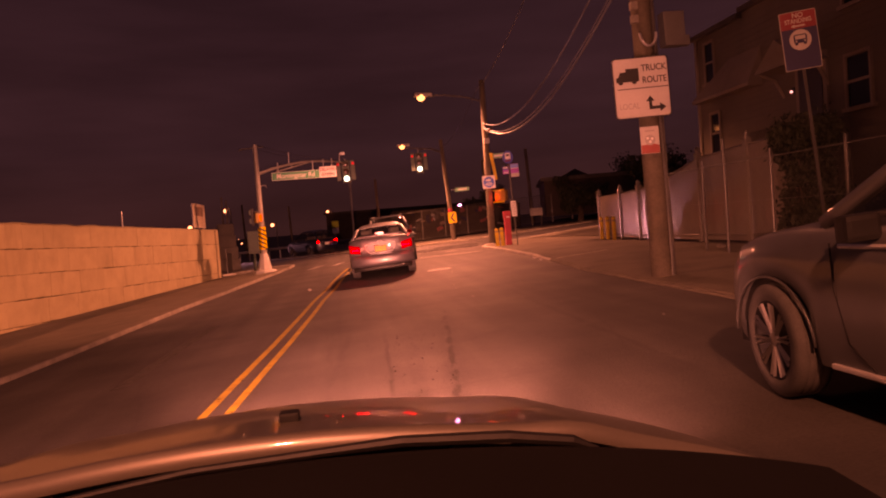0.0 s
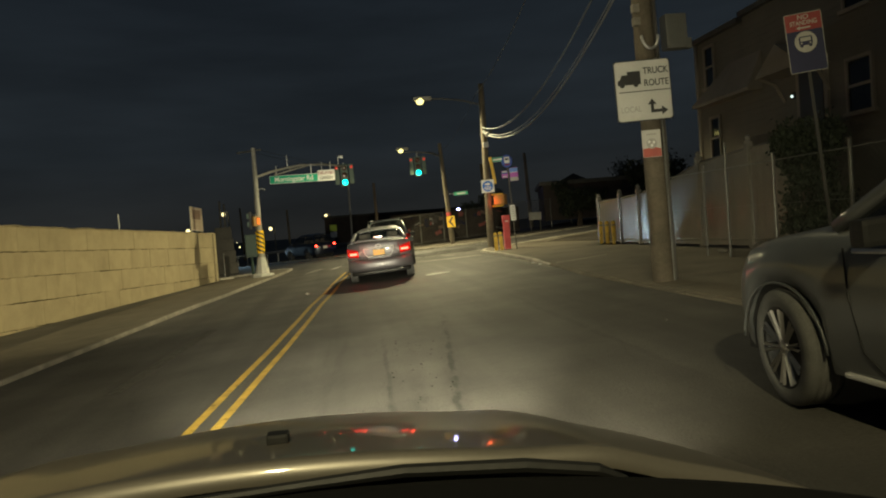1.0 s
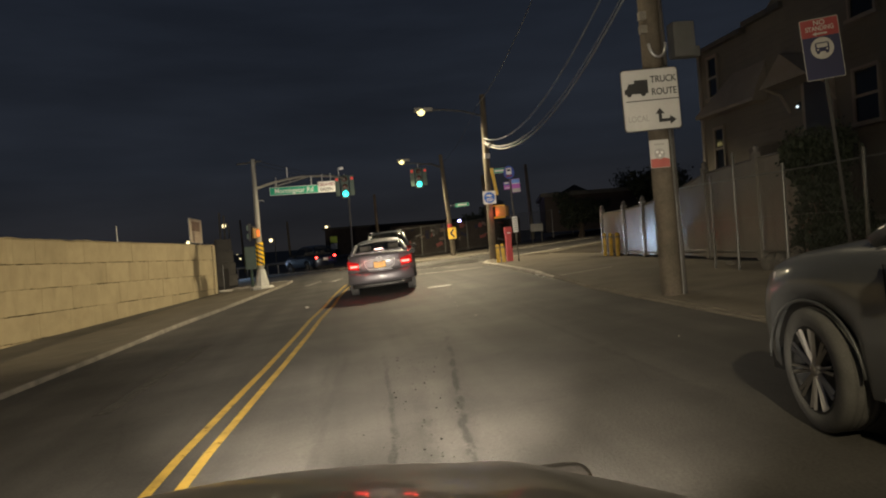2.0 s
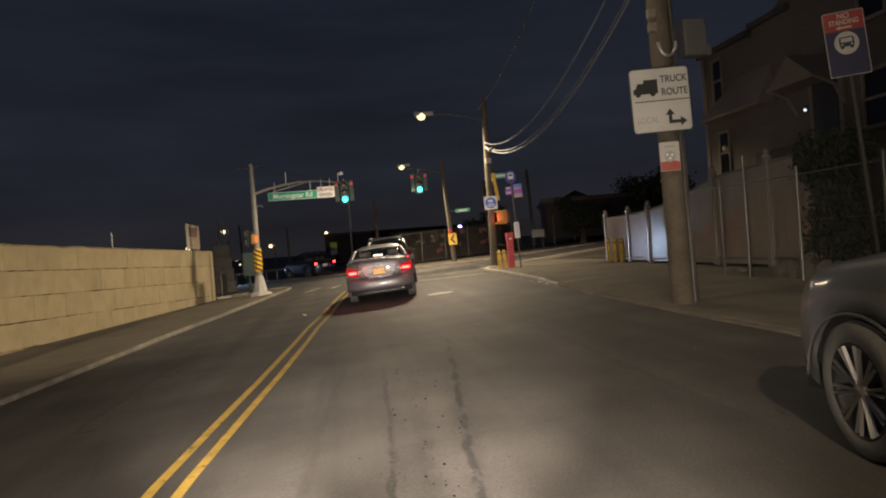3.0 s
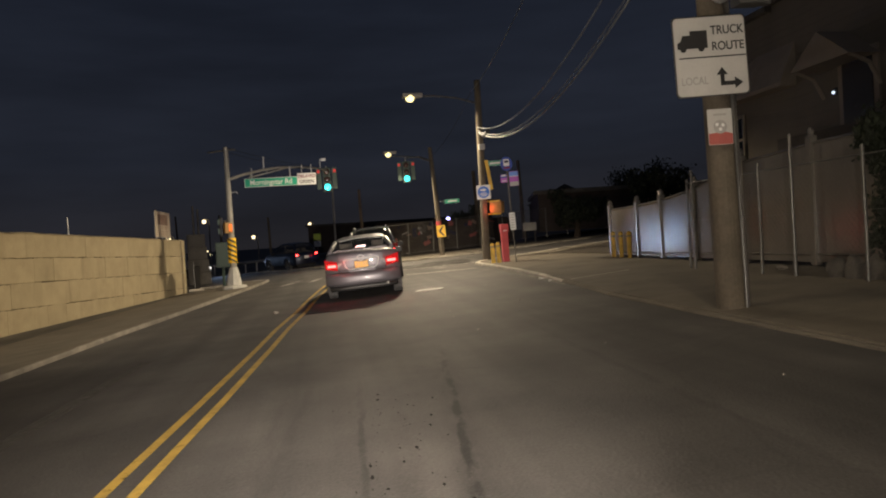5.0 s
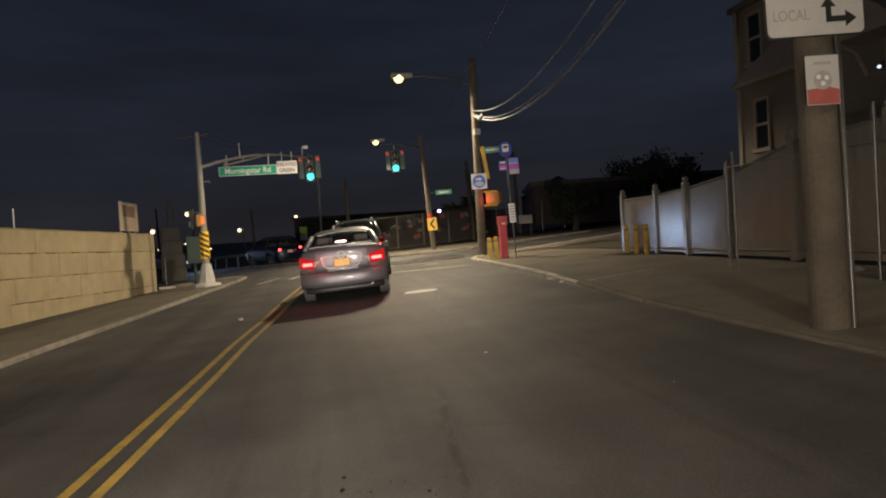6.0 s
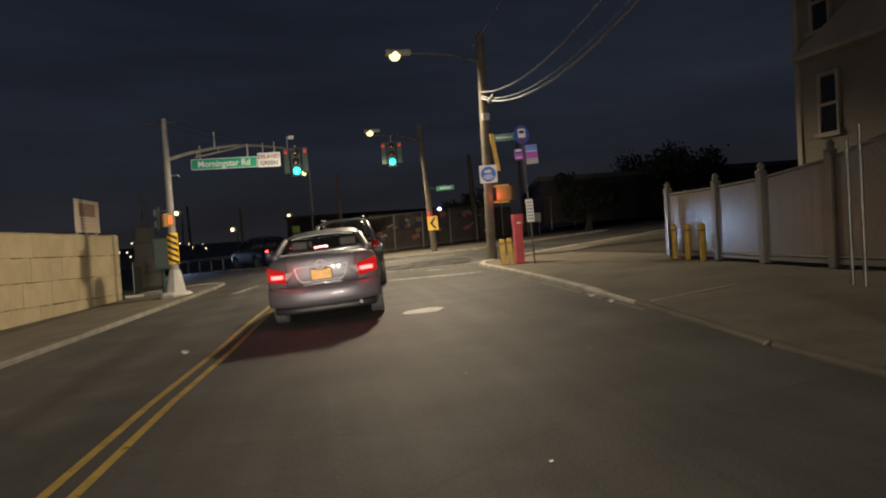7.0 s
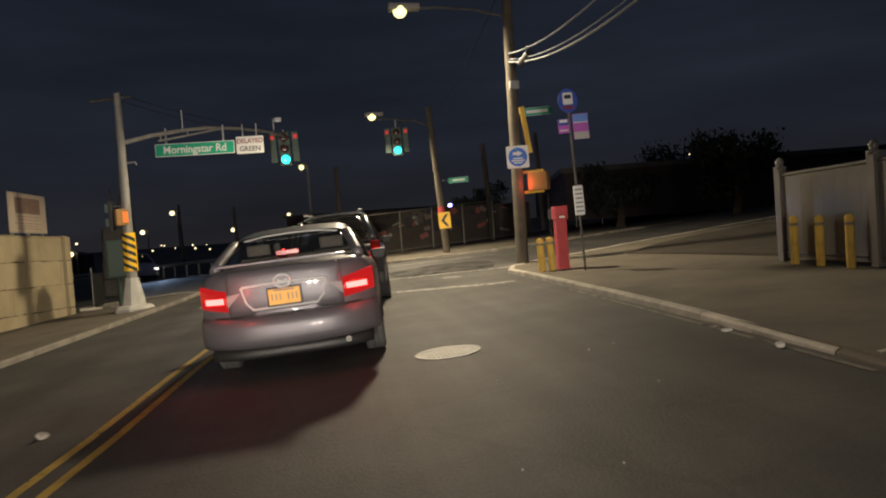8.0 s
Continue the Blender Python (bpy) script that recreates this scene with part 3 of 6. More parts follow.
for off in (0.0, 0.222):
    road_strip("yellow_line", yellow_path(off), 0.082, M_YELLOW, "solid yellow centre line, worn paint on asphalt")
road_strip("stop_line", [(0.45, 28.1), (4.95, 25.4)], 0.32, M_WHITEPAINT, "faded white stop line across the lane")
for a, b in (((-1.5, 29.8), (-0.95, 32.2)), ((-0.5, 30.2), (-0.12, 32.0)), ((0.55, 29.0), (1.0, 29.2))):
    road_strip("crosswalk_dash", [a, b], 0.22, M_WHITEPAINT, "short faded white crossing stripe")
road_strip("crosswalk_line", [(1.2, 31.2), (5.9, 29.0)], 0.2, M_WHITEPAINT, "faded white crossing line over the junction")
road_strip("crosswalk_line", [(3.0, 36.4), (7.0, 35.0)], 0.2, M_WHITEPAINT, "faded white crossing line over the junction")

M_SCUFF = patchy(material("pale_scuffed_asphalt", (0.17, 0.16, 0.14), 0.8, vary=0.4, scale=3, fine=60, bump=0.3), 7.0, 0.3, 0.85)
road_strip("scuff_mark", [(-2.62, 8.3), (-2.58, 9.4), (-2.53, 11.0), (-2.48, 12.2), (-2.42, 13.4)], 0.19, M_SCUFF, "pale scuffed streak along the opposite lane")
M_GUTTER = patchy(material("worn_gutter_concrete", (0.19, 0.175, 0.145), 0.85, vary=0.35, scale=3, fine=60, bump=0.3), 3.0, 0.25, 0.5)
road_strip("gutter_edge", [(4.86, 16.4), (4.92, 17.6), (5.0, 19.2), (5.1, 21.4), (5.17, 23.2)], 0.05, M_GUTTER, "pale concrete gutter edge beside the kerb", "gutter")
M_PATCH = patchy(material("dark_stained_asphalt", (0.034, 0.032, 0.03), 0.85, vary=0.3, scale=2, fine=60, bump=0.4), 1.6, 0.36, 0.78)


def asphalt_patch(cx, cy, rx, ry, seed, label):
    bm = bmesh.new()
    vs = []
    for k in range(26):
        a = 2 * math.pi * k / 26
        q = 1 + 0.28 * noise.noise(Vector((math.cos(a) * 1.6, math.sin(a) * 1.6, seed)))
        x, y = cx + rx * q * math.cos(a), cy + ry * q * math.sin(a)
        vs.append(bm.verts.new((x, y, gz(x) + 0.004)))
    bm.faces.new(vs)
    tagged(finish("asphalt_patch", bm, M_PATCH), label, "road repair", kind="structure")


asphalt_patch(4.6, 31.6, 1.5, 2.2, 3.0, "dark repaired asphalt patch at the junction")
road_strip("pale_repair", [(4.1, 28.55), (4.42, 28.2)], 0.3, M_WHITEPAINT, "small pale repair on the asphalt", "road repair", 0.009)
# drips left in the lane
bm = bmesh.new()
for k in range(120):
    y = random.uniform(4.2, 9.0)
    x = 0.55 + 0.05 * (y - 6) + random.gauss(0, 0.2)
    r = random.choice((0.004, 0.004, 0.005, 0.006, 0.008, 0.013)) * random.uniform(0.7, 1.3)
    ang = [2 * math.pi * j / 7 for j in range(7)]
    vs = [bm.verts.new((x + r * random.uniform(0.6, 1.2) * math.cos(a), y + random.uniform(1.0, 3.5) * r * random.uniform(0.6, 1.2) * math.sin(a), 0)) for a in ang]
    for v in vs:
        v.co.z = gz(v.co.x) + 0.004
    bm.faces.new(vs)
tagged(finish("oil_drips", bm, M_OIL), "scattered dark oil drips in the lane", "stain", kind="stuff")
bm = bmesh.new()
for k in range(12):
    x, y = random.uniform(1.9, 4.4), random.uniform(5, 20)
    s = random.uniform(0.006, 0.015)
    box(bm, (x, y, gz(x) + 0.008), (s * random.uniform(0.8, 2.5), s, 0.012), Matrix.Rotation(random.uniform(0, 3), 3, "Z"))
tagged(finish("litter", bm, M_KERB), "small pale scraps of litter on the asphalt", "litter", kind="stuff")

# paper scraps along the kerb
for k, (x, y, r) in enumerate(((4.93, 18.25, 0.032), (4.88, 17.4, 0.036), (4.98, 18.5, 0.02))):
    gp = thing("gutter_paper", pose(x, y, gz(x), 0, 0, 40 * k), "flattened pale paper scrap in the gutter", "litter", "gutter litter")
    bm = bmesh.new()
    bmesh.ops.create_icosphere(bm, subdivisions=2, radius=r)
    for v in bm.verts:
        v.co *= 1 + 0.6 * noise.noise(v.co * 14 + Vector((k * 5.0, 0, 0)))
        v.co.x *= 1.8
        v.co.z = v.co.z * 0.7 + r * 0.5
    part("scrap", bm, M_POLEBASE, gp)

# crumpled paper in the opposite lane
tp = thing("paper_scrap", pose(-0.97, 18.5, gz(-0.97), 0, 0, 30), "pale crumpled paper lying on the asphalt", "litter")
bm = bmesh.new()
bmesh.ops.create_icosphere(bm, subdivisions=2, radius=0.055)
for v in bm.verts:
    v.co *= 1 + 0.6 * noise.noise(v.co * 11)
    v.co.z = v.co.z * 0.6 + 0.03
part("scrap", bm, M_KERB, tp)

# manhole cover
mh = thing("manhole_cover", pose(2.55, 19.4, gz(2.55) + 0.003, 0, math.degrees(math.atan(-0.06)), 0), "round worn cast iron manhole cover in the lane", "manhole cover")
bm = bmesh.new()
lathe(bm, [(0.335, -0.02), (0.335, 0.007), (0.27, 0.007), (0.27, -0.01)], 40, "z")
part("frame_ring", bm, M_IRON, mh)
bm = bmesh.new()
cyl(bm, (0, 0, -0.02), (0, 0, 0.004), 0.265, n=40)
for k in range(-5, 6):
    h = math.sqrt(max(0, 0.25**2 - (k * 0.042) ** 2))
    box(bm, (k * 0.042, 0, 0.006), (0.016, 2 * h, 0.006))
part("lid", bm, M_IRON, mh)


# ---- block wall on the left ----
def block_wall():
    a, b = Vector(wall_line[1]), Vector(wall_line[2])
    d = (b - a).normalized()
    nrm = Vector((d.y, -d.x))
    a = b - d * 34.0
    length, ch, fall = 34.0, 0.68, 0.0248
    turn = math.degrees(math.atan2(d.y, d.x))
    base = thing("wall_left", Matrix.Identity(4), "tall wall of large cream painted concrete blocks with dark joints", "wall", kind="structure")
    foot = -0.89
    lean = math.degrees(math.atan(fall))

    def rise(s):
        return fall * (length - s)

    bm = bmesh.new()
    mid = (a + b) / 2 - nrm * 0.33
    box(bm, (mid.x, mid.y, foot + 1.3 + rise(length / 2)), (length - 0.05, 0.56, 2.72), pose(0, 0, 0, 0, lean, turn).to_3x3())
    part("core", bm, M_MORTAR, base)
    shapes = {}
    for row in range(-1, 4):
        s = 0.0 if row % 2 else 0.75
        first = True
        while s < length - 0.36:
            w = 0.75 if (first and row % 2 == 0) else random.choice((0.95, 1.4, 1.5, 1.5, 1.6, 1.8))
            if first and row % 2 == 0:
                s = 0.0
            first = False
            w = min(w, length - 0.34 - s)
            key = (round(w, 2), random.randrange(3))
            if key not in shapes:
                bm = bmesh.new()
                nx, off = 16, 9.7 * len(shapes)
                seam = (0.003, 0.004, 0.013)[key[1]]
                loops = []
                for i in range(nx + 1):
                    x = (w - seam) * (i / nx - 0.5)
                    swell = 1 - (2 * i / nx - 1) ** 4
                    line = []
                    for y, z in ((0.15, -0.5), (-0.142, -0.5), (-0.15, -0.488), (-0.15, -0.47), (-0.15, 0.0), (-0.15, 0.47), (-0.15, 0.488), (-0.142, 0.5), (0.15, 0.5)):
                        q = Vector((x * 3.0 + off, z * 2.0, 0))
                        zz = z * (ch - 0.014) + (0.017 * noise.noise(q * 1.6) + 0.012 * noise.noise(q * 5.0) if abs(z) > 0.4 else 0.0)
                        line.append(bm.verts.new((x, y + 0.012 * swell * noise.noise(q * 0.6), zz)))
                    loops.append(line)
                for p, q in zip(loops, loops[1:]):
                    for k in range(8):
                        bm.faces.new((p[k], p[k + 1], q[k + 1], q[k])).smooth = True
                for line in (loops[0], loops[-1][::-1]):
                    bm.faces.new([bm.verts.new(v.co) for v in line])
                me = bpy.data.meshes.new("block")
                bmesh.ops.recalc_face_normals(bm, faces=bm.faces)
                bm.to_mesh(me)
                bm.free()
                me.materials.append(M_BLOCK)
                shapes[key] = me
            ob = new("block", shapes[key])
            ob.parent = base
            p = a + d * (s + w / 2) - nrm * (0.15 + random.uniform(-0.004, 0.004))
            ob.matrix_world = pose(p.x, p.y, foot + ch * (row + 0.5) + rise(s + w / 2) + random.uniform(-0.006, 0.006), 0, lean, turn + random.uniform(-0.08, 0.08))
            s += w
    # end pillar
    for row in range(0, 4):
        p = b - d * 0.12 - nrm * 0.15
        bm = bmesh.new()
        box(bm, (0, 0, 0), (0.25 + 0.02 * (row % 2), 0.42, ch - 0.014), bevel=0.02)
        ob = part("pillar_block", bm, M_BLOCK, base)
        ob.matrix_world = pose(p.x, p.y, foot + ch * (row + 0.5), 0, 0, turn)
    # ragged mortar along the top
    bm = bmesh.new()
    n = 170
    loops = []
    for k in range(n + 1):
        t = length * k / n
        p = a + d * t
        z = foot + 4 * ch + rise(t)
        row = []
        for o, h in ((-0.02, -0.02), (0.012, 0.012), (0.05, 0.022), (0.4, 0.022), (0.42, -0.02)):
            q = p - nrm * (o + 0.008 * noise.noise(Vector((t * 2, o * 9, 1))))
            row.append(bm.verts.new((q.x, q.y, z + h + 0.034 * noise.noise(Vector((t * 1.1, o, 4))) + 0.016 * noise.noise(Vector((t * 5.0, o, 7))))))
        loops.append(row)
    for p, q in zip(loops, loops[1:]):
        for k in range(4):
            bm.faces.new((p[k], q[k], q[k + 1], p[k + 1])).smooth = True
    bmesh.ops.recalc_face_normals(bm, faces=bm.faces)
    part("cap", bm, M_CAP, base)
    return base


block_wall()
bm = bmesh.new()
for p, q in along([(-5.78, 34.75), (-5.2, 35.0), (-4.15, 34.3)], 0.6):
    c = (p + q) / 2
    box(bm, (c.x, c.y, kerb_top(c.x, c.y) + 0.01), ((q - p).length - 0.006, 0.07, 0.08), pose(0, 0, 0, 0, 0, math.degrees(math.atan2(q.y - p.y, q.x - p.x))).to_3x3())
tagged(finish("pavement_edging", bm, M_KERBPALE), "pale concrete edging at the back of the pavement", "kerb", kind="structure")

# stack of grey concrete blocks beyond the wall's end, with steel posts and a low gate
th = thing("block_stack", pose(-6.7, 42.6, gz(-6.7), 0, 0, 10), "stepped stack of dark weathered concrete blocks beyond the wall", "block stack")
for k, (w, x) in enumerate(((1.2, 0.05), (1.12, 0.02), (1.0, 0.0), (0.92, -0.03))):
    bm = bmesh.new()
    box(bm, (x, 0.01 * (k % 2), 0.34 + 0.68 * k), (w, 0.65, 0.672), bevel=0.03)
    part("block", bm, M_DARKCONC, th)
for x, h in ((-6.95, 4.3), (-6.7, 4.1)):
    th = thing("steel_post", pose(x, 43.3, gz(x)), "thin dark steel post behind the block stack", "post", "steel posts")
    bm = bmesh.new()
    cyl(bm, (0, 0, -0.05), (0.02, 0, h), 0.06, 0.05, 10)
    part("shaft", bm, M_DARKCONC, th)
th = thing("gate", pose(-5.75, 36.0, gz(-5.75) + KH - 0.06, 0, 0, 80), "low dark metal gate with pale edge posts", "gate")
bm = bmesh.new()
box(bm, (0.35, 0, 0.55), (0.7, 0.03, 1.0))
part("leaf_panel", bm, M_BLACK, th)
bm = bmesh.new()
cyl(bm, (0, 0, -0.12), (0, 0, 1.25), 0.025, n=10)
part("gate_post", bm, M_DULLSTEEL, th)


# ---- signs ----
def sign_board(name, m, label, w, h, face, edge=None, corner=0.03, border=0.0):
    th = thing(name, m, label, "sign")
    plate("panel", th, rounded(w, h, corner), edge or face, 0, 0, 0, 0.004)
    if edge:
        plate("face", th, rounded(w - border, h - border, corner), face, 0, 0, -0.003, 0.002)
    return th


# street name board on the signal arm
def face_to(x, y, z, yaw=0.0, lean=0.0):
    return pose(x, y, z, 0, lean, yaw)


st = sign_board("street_name_sign", face_to(-1.93, 33.3, 4.05, -8, 0.4), "long green street name sign with white border and lettering", 2.22, 0.36, M_SIGNGREEN, M_SIGNWHITE, 0.03, 0.035)
lettering("lettering", "Morningstar Rd", 0.30, M_SIGNWHITE, st, 0, -0.005, -0.005, squeeze=0.94)
for x in (-0.8, 0.8):
    bm = bmesh.new()
    box(bm, (x, 0.03, 0.38), (0.04, 0.04, 0.5))
    part("bracket", bm, M_STEEL, st)
st = sign_board("delayed_green_sign", face_to(-0.47, 33.9, 4.17, -8, 0.4), "small white rectangular traffic sign with two lines of faded lettering", 0.82, 0.52, M_SIGNWHITE, M_SIGNBLACK, 0.03, 0.02)
lettering("lettering", "DELAYED", 0.19, M_SIGNRED, st, 0, 0.11, -0.006, squeeze=0.95)
lettering("lettering", "GREEN", 0.20, M_SIGNBLACK, st, 0, -0.12, -0.006)
for x in (-0.2, 0.2):
    bm = bmesh.new()
    box(bm, (x, 0.03, 0.42), (0.03, 0.03, 0.4))
    part("bracket", bm, M_STEEL, st)


def signal_head(name, m, label, hang=0.4):
    """Three-lens traffic signal with visors and side heads; the green lens is lit."""
    th = thing(name, m, label, "traffic signal", "traffic signals")
    bm = bmesh.new()
    box(bm, (0, 0.12, 0), (0.38, 0.22, 1.14), bevel=0.03)
    part("housing", bm, M_SIGHOUSE, th)
    for k, g in enumerate((M_UNLIT, M_UNLIT, G_GREEN)):
        z = 0.365 - 0.365 * k
        bm = bmesh.new()
        lathe(bm, [(0.001, 0.035), (0.08, 0.028), (0.14, 0.0)], 24, "z")
        bmesh.ops.rotate(bm, verts=bm.verts, matrix=Matrix.Rotation(radians(90), 3, "X"))
        bmesh.ops.translate(bm, verts=bm.verts, vec=(0, 0.008, z))
        part("lens", bm, g, th, "lit green lens" if k == 2 else "")
        bm = bmesh.new()
        n = 20
        rows = []
        for y in (0.01, -0.18):
            rows.append([bm.verts.new((0.155 * math.cos(radians(-20 + 220 * j / n)), y, z + 0.155 * math.sin(radians(-20 + 220 * j / n)))) for j in range(n + 1)])
        for j in range(n):
            bm.faces.new((rows[0][j], rows[0][j + 1], rows[1][j + 1], rows[1][j]))
        part("visor", bm, M_SIGHOUSE, th)
    for s in (-1, 1):
        bm = bmesh.new()
        box(bm, (s * 0.36, 0.24, 0.06), (0.22, 0.3, 1.0), bevel=0.02)
        part("side_housing", bm, M_SIGHOUSE, th)
        bm = bmesh.new()
        box(bm, (s * 0.38, 0.075, 0.40), (0.13, 0.03, 0.14), bevel=0.01)
        part("side_visor", bm, G_REDSIG, th, "dim red glow from the side lens")
    bm = bmesh.new()
    cyl(bm, (0, 0.12, 0.55), (0, 0.12, 0.57 + hang), 0.03, n=10)
    part("hanger", bm, M_STEEL, th)
    return th


signal_head("traffic_signal", face_to(0.41, 36.7, 4.35, 2, -1.5), "dark green three-lens traffic signal showing green", 0.08)
signal_head("traffic_signal", face_to(4.70, 41.0, 4.95, -4, -1.5), "dark green three-lens traffic signal showing green", 0.3)


# ---- left signal pole with arm ----
def pole_lean(x, y, lean=0.0):
    return pose(x, y, gz(x) + KH - 0.01, 0, lean, 0)


sp = thing("signal_pole", pole_lean(-3.47, 31.65), "tapered silver signal pole with a curved mast arm and striped band", "signal pole")
bm = bmesh.new()
lathe(bm, [(0.5, -0.1), (0.5, 0.05), (0.44, 0.11), (0.30, 0.13), (0.24, 0.45), (0.17, 0.78), (0.16, 0.82), (0.0, 0.82)], 8, "z")
part("pole_base", bm, M_POLEBASE, sp, "white painted flared pole base")
bm = bmesh.new()
cyl(bm, (0, 0, 0.8), (0, 0, 5.55), 0.13, 0.085, 16)
part("shaft", bm, M_POLEPAINT, sp)
bm = bmesh.new()
cyl(bm, (0, 0, 1.0), (0, 0, 1.98), 0.165, 0.16, 24)
part("band", bm, M_SIGNYELLOW, sp, "yellow and black striped band")
for k in range(5):
    bm = bmesh.new()
    rows = []
    n = 12
    for j in range(n + 1):
        a = radians(200 + 140 * j / n)
        z0 = 1.12 + 0.19 * k - 0.20 * (j / n - 0.5)
        rows.append([bm.verts.new((0.169 * math.cos(a), 0.169 * math.sin(a), min(1.98, max(1.0, z0 + h)))) for h in (-0.045, 0.045)])
    for a, b in zip(rows, rows[1:]):
        bm.faces.new((a[0], b[0], b[1], a[1]))
    part("stripe", bm, M_SIGNBLACK, sp)
bm = bmesh.new()
arm = [(0, 0, 4.27), (0.6, 0.65, 4.53), (1.27, 1.35, 4.74), (1.85, 1.95, 4.88), (2.7, 2.95, 4.97), (3.5, 4.1, 4.99), (3.92, 5.15, 4.97)]
tube(bm, arm, [0.06, 0.056, 0.052, 0.05, 0.045, 0.04, 0.04], 10)
tube(bm, [(0.75, 0.8, 4.40), (1.4, 1.5, 4.62), (2.2, 2.35, 4.90)], 0.028, 8)
for x in (0.8, 1.4):
    tube(bm, [(x, x * 1.07, 4.42 if x < 1 else 4.62), (x, x * 1.07, 4.59 if x < 1 else 4.77)], 0.02, 6)
part("mast_arm", bm, M_POLEPAINT, sp)
bm = bmesh.new()
tube(bm, [(1.3, 1.38, 4.72), (1.3, 1.38, 5.3)], 0.022, 6)
part("antenna", bm, M_STEEL, sp)
bm = bmesh.new()
tube(bm, [(3.6, 4.4, 4.96), (3.6, 4.4, 5.45)], 0.018, 6)
box(bm, (3.75, 4.4, 5.42), (0.22, 0.12, 0.14), bevel=0.02)
part("camera_mast", bm, M_STEEL, sp)
bm = bmesh.new()
tube(bm, [(-0.7, 0.1, 5.38), (0.35, -0.05, 5.45)], 0.035, 6)
part("top_bracket", bm, M_DULLSTEEL, sp)
bm = bmesh.new()
tube(bm, [(0, 0, 3.75), (0.3, 0, 3.78), (0.34, 0, 3.7)], 0.02, 6)
part("hook", bm, M_STEEL, sp)
# pedestrian signal on the pole
ps = thing("pedestrian_signal", face_to(-3.55, 31.42, gz(-3.5) + 2.45, 35), "yellow pedestrian signal box with an orange hand lit", "pedestrian signal")
bm = bmesh.new()
box(bm, (0, 0, 0), (0.30, 0.16, 0.42), bevel=0.03)
part("housing", bm, M_ORANGE, ps)
bm = bmesh.new()
box(bm, (0.07, -0.082, 0), (0.12, 0.012, 0.26), bevel=0.004)
part("lit_hand", bm, G_HAND, ps, "glowing orange hand display")

# slim signal for the side road, seen edge-on from the lane
ss = thing("side_signal", pose(-3.8, 31.52, 2.22), "slim black signal head seen edge-on beside the silver pole", "traffic signal", "traffic signals")
bm = bmesh.new()
box(bm, (0, 0, 0), (0.1, 0.26, 0.74), bevel=0.02)
part("housing", bm, M_BLACK, ss)
for z in (0.19, -0.17):
    bm = bmesh.new()
    box(bm, (-0.075, 0, z + 0.1), (0.1, 0.22, 0.012))
    box(bm, (-0.075, 0.11, z), (0.1, 0.012, 0.2))
    box(bm, (-0.075, -0.11, z), (0.1, 0.012, 0.2))
    part("visor", bm, M_SIGHOUSE, ss)
for z in (-0.24, 0.24):
    bm = bmesh.new()
    tube(bm, [(0.03, 0, z), (0.2, 0.04, z), (0.3, 0.1, z)], 0.02, 8)
    part("bracket", bm, M_DULLSTEEL, ss)

# green controller cabinet
cb = thing("controller_cabinet", face_to(-3.95, 32.3, gz(-3.95) + KH, 6), "dark green metal traffic controller cabinet on a pole", "cabinet")
bm = bmesh.new()
box(bm, (0, 0, 1.35), (0.5, 0.4, 1.0), bevel=0.04)
part("body", bm, M_CABINET, cb)
bm = bmesh.new()
box(bm, (0, -0.205, 1.33), (0.42, 0.02, 0.86), bevel=0.008)
part("cabinet_door", bm, M_CABINET, cb)
bm = bmesh.new()
cyl(bm, (0, 0, -0.12), (0, 0, 0.9), 0.06, n=12)
part("stem", bm, M_CABINET, cb)

# board above the wall
bd = sign_board("billboard", face_to(-6.3, 33.0, 2.49, 88, 0.8), "wide faded pinkish board with a dark printed panel above the wall", 2.3, 1.07, M_PINKBOARD, M_STEEL, 0.01, 0.04)
bars(bd, M_TEXTBROWN, 0.0, 0.2, 1.5, 0.42, name="printed_panel")
for z, w in ((-0.09, 1.5), (-0.17, 1.3), (-0.27, 1.6), (-0.34, 1.2), (-0.41, 1.45)):
    bars(bd, M_FAINTPRINT, 0.0, z, w, 0.035)
for x in (-0.9, 0.0, 0.9):
    bm = bmesh.new()
    box(bm, (x, 0.05, -0.07), (0.06, 0.07, 1.14))
    part("post", bm, M_STEEL, bd)
th = thing("thin_pole", pose(-7.55, 26.0, 1.98), "thin pale rod standing on top of the block wall", "pole")
bm = bmesh.new()
cyl(bm, (0, 0, 0), (0, 0, 0.62), 0.022, n=8)
part("shaft", bm, M_STEEL, th)


# ---- wooden pole with the truck route sign ----
up = thing("utility_pole", pose(4.87, 10.46, gz(4.87) + KH - 0.03, 0, -1.2, 0), "brown weathered wooden utility pole with conduits", "utility pole", "utility poles")
bm = bmesh.new()
cyl(bm, (0, 0, -0.02), (0, 0, 9.6), 0.165, 0.12, 24)
part("shaft", bm, M_WOOD, up)
for x, y, r, h in ((0.165, -0.08, 0.032, 5.0), (0.19, 0.02, 0.026, 6.0), (0.11, -0.145, 0.016, 3.4)):
    bm = bmesh.new()
    tube(bm, [(x, y, 0), (x, y, h * 0.6), (x - 0.02, y, h)], r, 10)
    part("conduit", bm, M_DULLSTEEL if r < 0.02 else M_CONDUIT, up)
bm = bmesh.new()
box(bm, (0.46, -0.05, 3.78), (0.34, 0.22, 0.52), bevel=0.03)
part("meter_box", bm, M_METERBOX, up, "grey metal box")
bm = bmesh.new()
box(bm, (0.66, -0.05, 3.6), (0.12, 0.12, 0.16), bevel=0.02)
part("meter", bm, M_METERBOX, up)
bm = bmesh.new()
tube(bm, [(0.13 * math.cos(a), -0.2 + 0.02 * math.sin(a), 3.72 + 0.2 * math.sin(a)) for a in [math.pi * (1 + k / 10) for k in range(11)]], 0.022, 8)
part("guard_loop", bm, M_STEEL, up)
